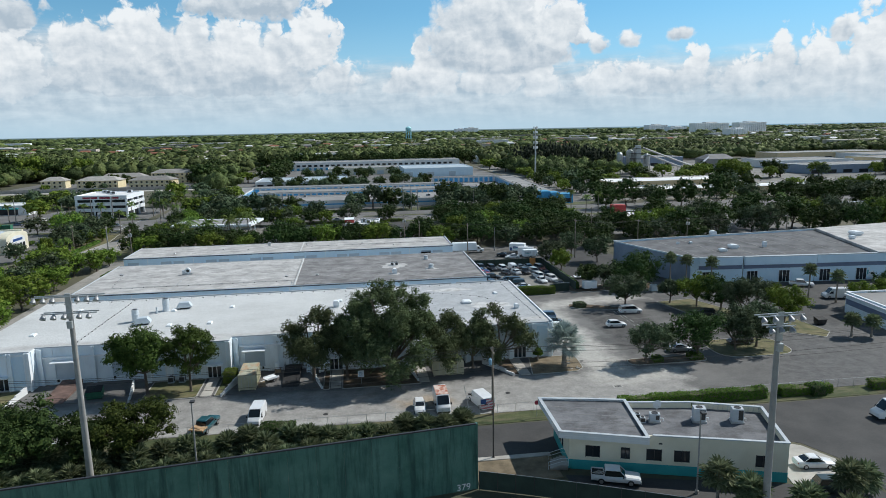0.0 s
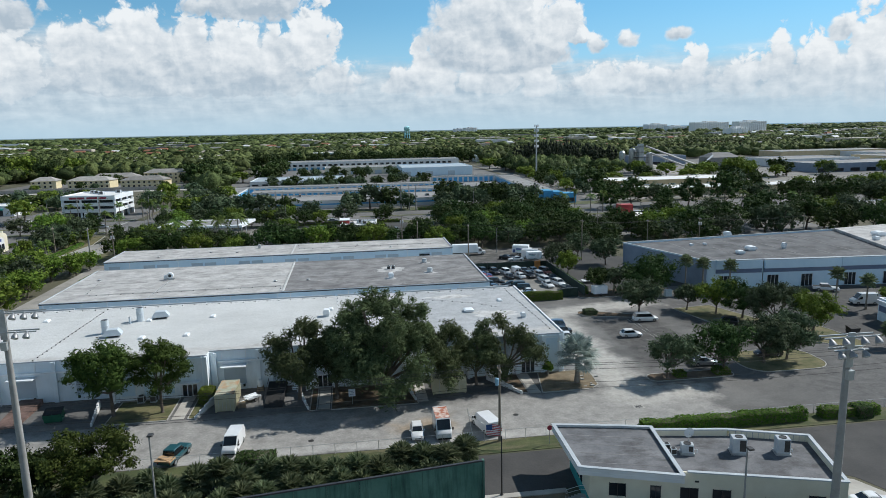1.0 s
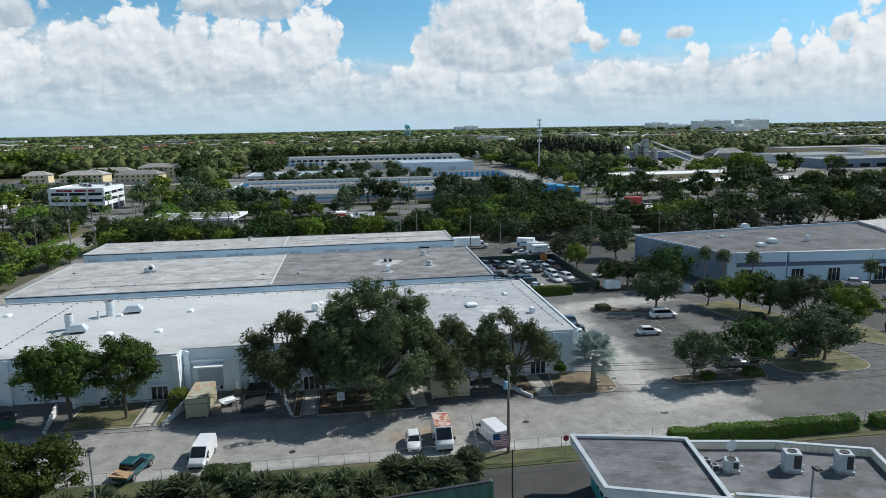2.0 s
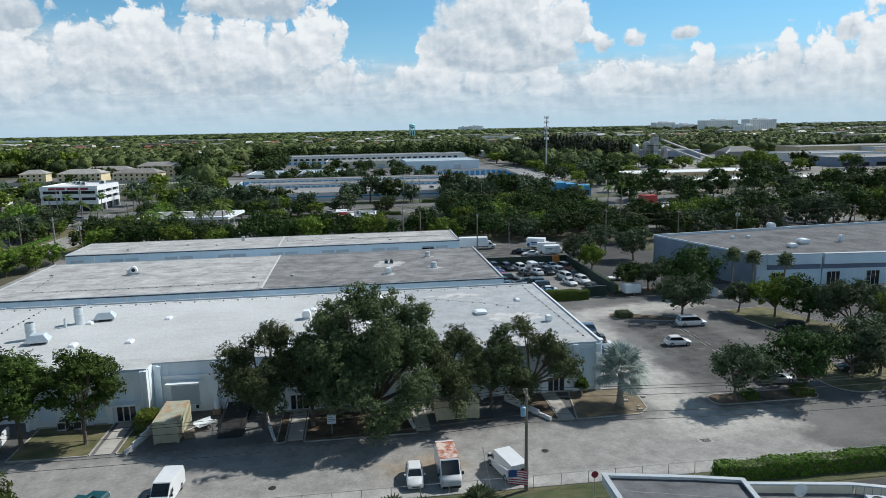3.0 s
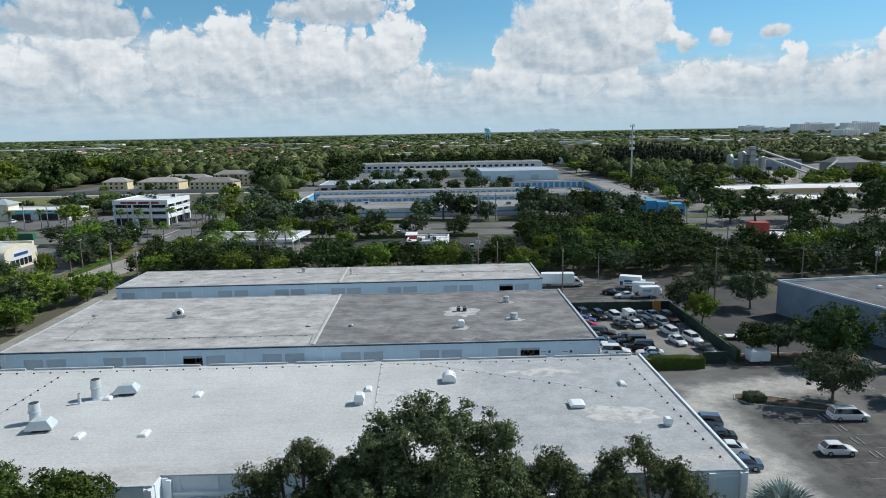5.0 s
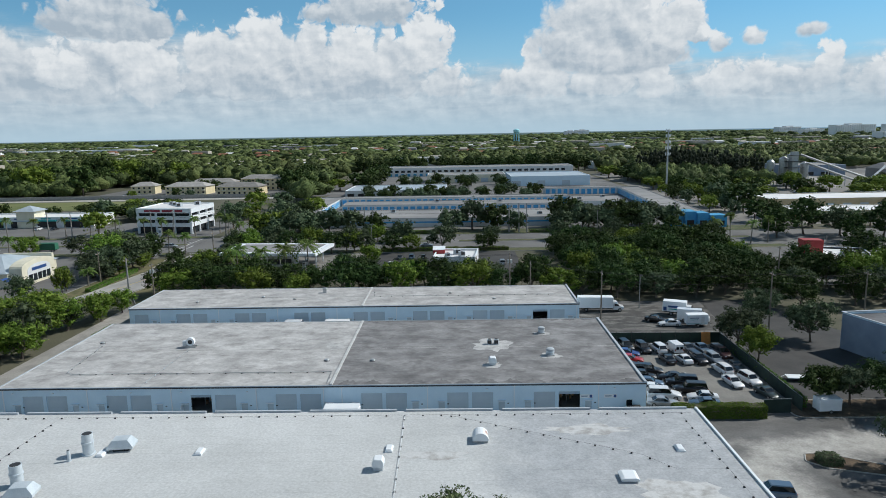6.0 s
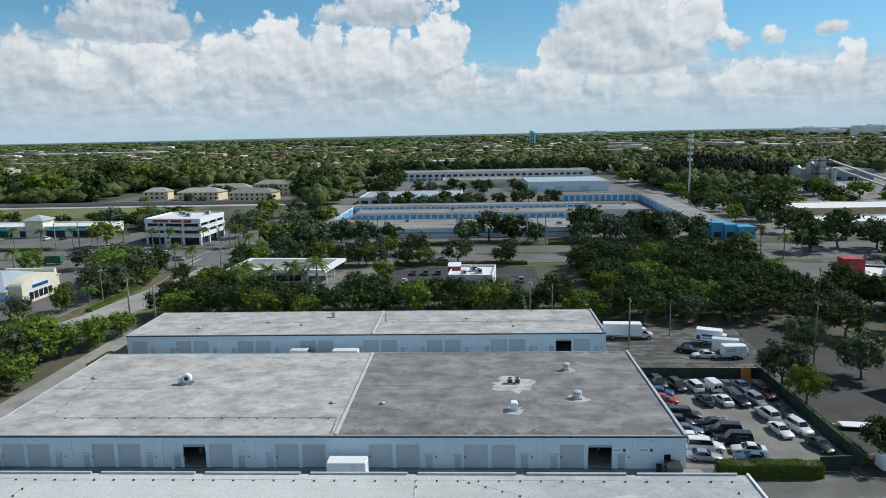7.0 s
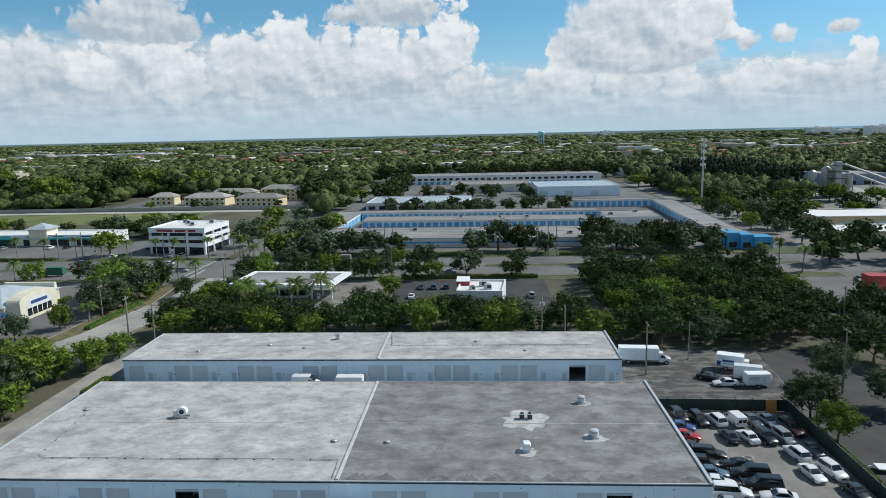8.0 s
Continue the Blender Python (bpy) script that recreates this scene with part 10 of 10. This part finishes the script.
dumpster(-2.0, -1.3, 0, "green dumpster with black lids beside the warehouse")
dumpster(-75.0, -53.0, 8, "green dumpster with open lids by the dock", k=1.2)
dumpster(62.8, -38.8, 0, "black dumpster in the car park", DARK_METAL)
bn = thing("waste_bin", "black wheeled bin beside the warehouse", "bin", (-3.8, -1.0, 0.04))
part("tub", Shape().loft([[(-0.25, -0.3, 0.05), (0.25, -0.3, 0.05), (0.25, 0.3, 0.05), (-0.25, 0.3, 0.05)], [(-0.32, -0.36, 1.0), (0.32, -0.36, 1.0), (0.32, 0.36, 1.0), (-0.32, 0.36, 1.0)]]), BLACK, bn)
part("lid", B(-0.34, -0.4, 1.0, 0.34, 0.38, 1.08, ch=0.02), BLACK, bn)
part("axle", Shape().tube([(-0.3, 0.28, 0.08), (0.3, 0.28, 0.08)], 0.08, 8), BLACK, bn)
for x, y in ((-62.6, -48.3), (-64.4, -48.3), (-96.5, -1.0)):
    condenser(x, y, 0.1, 0, 1.05, "air-conditioning condenser beside the wall")
ut = thing("utility_cabinet", "pale green utility cabinet on a pad", "cabinet", (42.0, -5.0, 0.1))
part("pad", B(-1.0, -0.8, 0, 1.0, 0.8, 0.1), CONCRETE, ut)
part("case", B(-0.8, -0.6, 0.1, 0.8, 0.6, 1.6, ch=0.05), DUCT, ut)
shd = thing("shed_trailer", "small white enclosed trailer by the lot fence", "trailer", (26.8, -0.4, 0.1), 3)
part("box", B(-1.7, -0.95, 0.45, 1.7, 0.95, 2.3, ch=0.06), TRIM_WHITE, shd)
part("drawbar", Shape().tube([(-1.7, 0, 0.5), (-2.7, 0, 0.45)], 0.05, 5), DARK_METAL, shd)
add_wheels(shd, (0.1,), 1.0, 0.3, 0.2)
pal = thing("pallet_stack", "stack of weathered timber pallets by the dock", "pallets", (-48.9, -52.8, 0.03), 12)
for k in range(5):
    part("pallet", Shape().box(-0.6, -0.5, 0.13 * k, 0.6, -0.38, 0.13 * k + 0.1).box(-0.6, 0.38, 0.13 * k, 0.6, 0.5, 0.13 * k + 0.1).box(-0.6, -0.5, 0.13 * k + 0.1, 0.6, 0.5, 0.13 * k + 0.125), WOOD, pal)
wtk = thing("water_tank", "white upright tank on a stand by the dock", "tank", (-46.9, -46.6, 0.02))
part("stand", B(-0.5, -0.5, 0, 0.5, 0.5, 0.7), WOOD, wtk)
part("tank", Shape().turned(0, 0, [(0.7, 0.42), (1.6, 0.42), (1.75, 0.3), (1.8, 0.1)], 14), TRIM_WHITE, wtk, smooth=True)
pnl = thing("monument_sign", "white monument sign by the office lawn", "sign", (-157.5, 188.6, 0.1))
part("slab", B(-0.8, -0.4, 0, 0.8, 0.4, 3.6, ch=0.1), TRIM_WHITE, pnl)
part("sign_bar", B(-0.5, -0.42, 1.6, 0.5, -0.402, 2.6), WALL_GREY, pnl)
lr = random.Random(4)
bl = thing("concrete_blocks", "loose kerb stones and rubble on the dry bed", "rubble")
for k in range(7):
    x, y = 2.5 + lr.uniform(0, 4.4), -55.4 + lr.uniform(0, 5)
    part("stone", Shape().box(x, y, 0.1, x + lr.uniform(0.3, 0.7), y + lr.uniform(0.2, 0.4), 0.1 + lr.uniform(0.1, 0.25), ch=0.04), KERB, bl)

# ---- the wooded plain to the horizon ----
SITES = ((-116, 100, 372, 196), (-132, 112, 700, 372), (96, 330, 300, 196), (200, 345, 560, 380), (-198, -132, 236, 184), (-332, -198, 246, 184), (-900, -136, 372, 298),
         (-310, -150, 470, 372), (170, 700, 380, 190), (300, 660, 570, 320), (118, 252, 275, 196), (118, 178, 680, 636), (-900, -132, 300, 244), (96, 250, 376, 296), (-900, -640, 244, 140))


def wooded(name, y0, y1, spread, count, radius, lumps, rings, seg, tall, label, keep=0.0, tufts=0):
    """One sheet of wood: crowns scattered over the plain, each of a few uneven leafy masses."""
    y = np.sqrt(rng.uniform(0, 1, count * 3) * (y1 ** 2 - y0 ** 2) + y0 ** 2)
    x = rng.uniform(-0.92, 1.0, count * 3) * (y * spread * 1.22 + 160) - 10
    clear = (y < 4950) | (x < 2250 + (y - 4990) * 0.44)
    for xa, xb, yb, ya in SITES:
        clear &= ~((x > xa - 3) & (x < xb + 3) & (y > ya - 3) & (y < yb + 3))
    if keep:
        patch = np.sin(x * 0.011 + 2) * np.sin(y * 0.007 + 1) + 0.5 * np.sin(x * 0.031) * np.sin(y * 0.023)
        clear &= patch > -keep
    street = -121 + np.interp(y, [181, 232, 370, 560, 1100, 5000], [0, -5, 9, 29, 81, 450])
    clear &= np.abs(x - street) > 9
    x, y = x[clear][:count], y[clear][:count]
    n = len(x)
    R = radius * rng.uniform(0.65, 1.35, n)
    h = tall * rng.uniform(0.7, 1.3, n)
    c = np.stack([x, y, h * 0.6], -1)
    size = np.stack([R, R, h * 0.42], -1)
    if lumps > 1:
        # side boughs of each crown
        k = lumps - 1
        off = unit(rng.normal(0, 1, (n, k, 3)) * np.array([1, 1, 0.35]))
        c2 = c[:, None] + off * size[:, None] * rng.uniform(0.55, 0.85, (n, k, 1))
        s2 = size[:, None] * rng.uniform(0.45, 0.7, (n, k, 1))
        c, size = np.concatenate([c, c2.reshape(-1, 3)]), np.concatenate([size, s2.reshape(-1, 3)])
    if tufts:
        d = unit(rng.normal(0, 1, (len(c), tufts, 3)) + np.array([0, -0.1, 0.4]))
        p = c[:, None] + d * size[:, None] * rng.uniform(0.9, 1.15, (len(c), tufts, 1))
        q = leaf_quads(p.reshape(-1, 3), (d + np.array([0, 0, 0.3])).reshape(-1, 3), 0.105 * radius, 0.7)
        tagged(new(name + "_leaves", quad_mesh(name + "_leaves", q, FAR_TUFT)), "loose leafy tufts over the far crowns", "wood", kind="stuff")
    ob = new(name, lumps_mesh(name, c, size, rings, seg, FAR_LEAF))
    return tagged(ob, label, "wood", kind="stuff")


def lumps_mesh(name, c, size, rings, seg, material):
    """Uneven rounded masses of leaf, each its own closed skin with shared corners."""
    n = len(c)
    z = np.linspace(-0.85, 0.96, rings + 1)
    a = np.linspace(0, 2 * math.pi, seg, endpoint=False)
    r = np.sqrt(1 - z ** 2)
    unit_ = np.stack([r[:, None] * np.cos(a), r[:, None] * np.sin(a), np.repeat(z[:, None], seg, 1)], -1)
    pts = unit_[None] * rng.uniform(0.72, 1.22, (n, rings + 1, seg, 1)) * size[:, None, None, :] + c[:, None, None, :]
    i, j = np.meshgrid(np.arange(rings), np.arange(seg), indexing="ij")
    f = np.stack([i * seg + j, i * seg + (j + 1) % seg, (i + 1) * seg + (j + 1) % seg, (i + 1) * seg + j], -1).reshape(-1, 4)
    f = (f[None] + (np.arange(n) * (rings + 1) * seg)[:, None, None]).reshape(-1, 4)
    m = len(f)
    me = bpy.data.meshes.new(name)
    me.vertices.add(n * (rings + 1) * seg)
    me.vertices.foreach_set("co", np.ascontiguousarray(pts, np.float32).ravel())
    me.loops.add(4 * m)
    me.loops.foreach_set("vertex_index", np.ascontiguousarray(f, np.int32).ravel())
    me.polygons.add(m)
    me.polygons.foreach_set("loop_start", np.arange(0, 4 * m, 4, dtype=np.int32))
    me.polygons.foreach_set("loop_total", np.full(m, 4, np.int32))
    me.materials.append(material)
    me.update(calc_edges=True)
    me.shade_smooth()
    return me


wooded("wood_middle", 250, 460, 0.85, 800, 6.6, 4, 3, 6, 12, "green tree crowns between far buildings", 0.0, 46)
wooded("wood_far", 440, 1000, 0.82, 4500, 7.6, 2, 3, 6, 11.5, "wide wood of green crowns beyond the town", 0.75, 9)
wooded("wood_farther", 980, 2200, 0.80, 6600, 11.5, 1, 3, 6, 10.5, "hazy wood stretching over the plain", 0.75)
wooded("wood_horizon", 2150, 4880, 0.78, 5600, 24, 1, 2, 6, 17, "wood at the horizon", 0.85)


def casuarinas():
    c, size = [], []
    for k in range(140):
        f = k / 139
        x, y = 134 + 58 * f + rng.normal(0, 4.0), 486 - 72 * f + rng.normal(0, 12.0)
        h = rng.uniform(20, 29) * (1 - 0.25 * abs(f - 0.4))
        for j in range(7):
            g = (j + 0.6) / 7
            w = rng.uniform(1.5, 3.0) * (1.25 - 0.75 * g)
            c.append((x + rng.normal(0, 1.5), y + rng.normal(0, 1.5), h * (0.10 + 0.84 * g) + rng.normal(0, 0.7)))
            size.append((w, w, h * 0.085))
    c_, s_ = np.array(c), np.array(size)
    d = unit(rng.normal(0, 1, (len(c_), 34, 3)) + np.array([0, 0, 0.5]))
    q = leaf_quads((c_[:, None] + d * s_[:, None] * rng.uniform(0.85, 1.7, (len(c_), 34, 1))).reshape(-1, 3), d.reshape(-1, 3), 0.62, 0.28)
    tagged(new("casuarina_sprays", quad_mesh("casuarina_sprays", q, PINE)), "feathery sprays over the dark grove", "wood", kind="stuff")
    ob = new("casuarina_grove", lumps_mesh("casuarina_grove", np.array(c), np.array(size) * 0.8, 4, 7, PINE))
    return tagged(ob, "tall feathery dark grove beside the mast", "wood", kind="stuff")


casuarinas()
BIG_TREES = ((-433, 528, 15), (-425, 560, 15), (-371, 515, 16), (-341, 509, 14), (-380, 414, 12), (-330, 420, 11), (-300, 520, 14), (-159, 444, 11), (-148, 497, 12), (-136, 470, 10), (-118, 412, 9), (-165, 480, 12), (-140, 430, 9), (-230, 262, 8), (-214, 288, 8), (-190, 272, 8), (-195, 250, 8), (-210, 250, 8),
             (105, 500, 11), (112, 460, 11), (130, 355, 9), (150, 360, 9), (172, 356, 9), (196, 366, 9), (140, 470, 10), (165, 470, 10), (110, 380, 9), (128, 340, 9), (150, 300, 8), (180, 300, 8), (210, 300, 9), (240, 300, 9))
for i, (x, y, R) in enumerate(BIG_TREES):
    town_tree((2, 0, 2, 3)[i % 4], x, y, R, 0.62)
for i in range(16):
    x, y = float(rng.uniform(-86, 26)), float(rng.uniform(318, 346)) if i < 16 else float(rng.uniform(462, 512))
    town_tree((0, 1)[i % 2], x, y, float(rng.uniform(3.5, 5.5)))
for i in range(26):
    town_tree((0, 1, 2)[i % 3], float(rng.uniform(180, 420)), float(rng.uniform(280, 330)) if i % 2 else float(rng.uniform(170, 230)), float(rng.uniform(5, 8)))

for what, quads in FAR_QUADS.items():
    if what == "stem":
        tagged(new("far_trunks", quad_mesh("far_trunks", np.concatenate(quads), BARK)), "grey trunks of distant street trees", "wood", kind="stuff")
    else:
        m, label = KINDS[what]
        tagged(new("far_trees", quad_mesh("far_trees", np.concatenate(quads), m)), "distant group of trees beyond the avenue", "wood", kind="stuff")


def houses(name, material, count, lo, hi, label, roof_h, seed):
    r = np.random.default_rng(seed)
    s = Shape()
    for _ in range(count):
        y = math.sqrt(r.uniform(lo * lo, hi * hi))
        x = r.uniform(-0.92, 1.0) * (0.95 * y + 100)
        if any(xa - 10 < x < xb + 10 and ya - 10 < y < yb + 10 for xa, xb, yb, ya in SITES):
            continue
        big = r.random() < (0.3 if material is not ROOF_RED else 0.0)
        w, d, h = (r.uniform(30, 90), r.uniform(18, 40), r.uniform(10.5, 15)) if big else (r.uniform(14, 26), r.uniform(9, 14), r.uniform(7, 11))
        e = 0.0 if big else roof_h
        s.loft([[(x - w / 2, y - d / 2, 0), (x + w / 2, y - d / 2, 0), (x + w / 2, y + d / 2, 0), (x - w / 2, y + d / 2, 0)],
                [(x - w / 2, y - d / 2, h), (x + w / 2, y - d / 2, h), (x + w / 2, y + d / 2, h), (x - w / 2, y + d / 2, h)],
                [(x - w / 2 + e, y - 0.3 - (0 if e else d / 2), h + e), (x + w / 2 - e, y - 0.3 - (0 if e else d / 2), h + e), (x + w / 2 - e, y + 0.3 + (0 if e else d / 2), h + e), (x - w / 2 + e, y + 0.3 + (0 if e else d / 2), h + e)]])
    ob = new(name, s.mesh(name, material))
    return tagged(ob, label, "houses", kind="stuff")


houses("far_houses_pale", ROOF_PALE, 540, 640, 5200, "pale roofs of distant houses among trees", 2.6, 3)
houses("far_houses_tan", ROOF_TILE, 280, 640, 3000, "tan roofs of distant houses among trees", 2.6, 5)
houses("far_houses_red", ROOF_RED, 80, 640, 1500, "red tiled roofs of distant houses among trees", 2.6, 8)
houses("far_houses_grey", ROOF_FAR, 360, 640, 5200, "grey roofs of distant houses among trees", 2.6, 9)
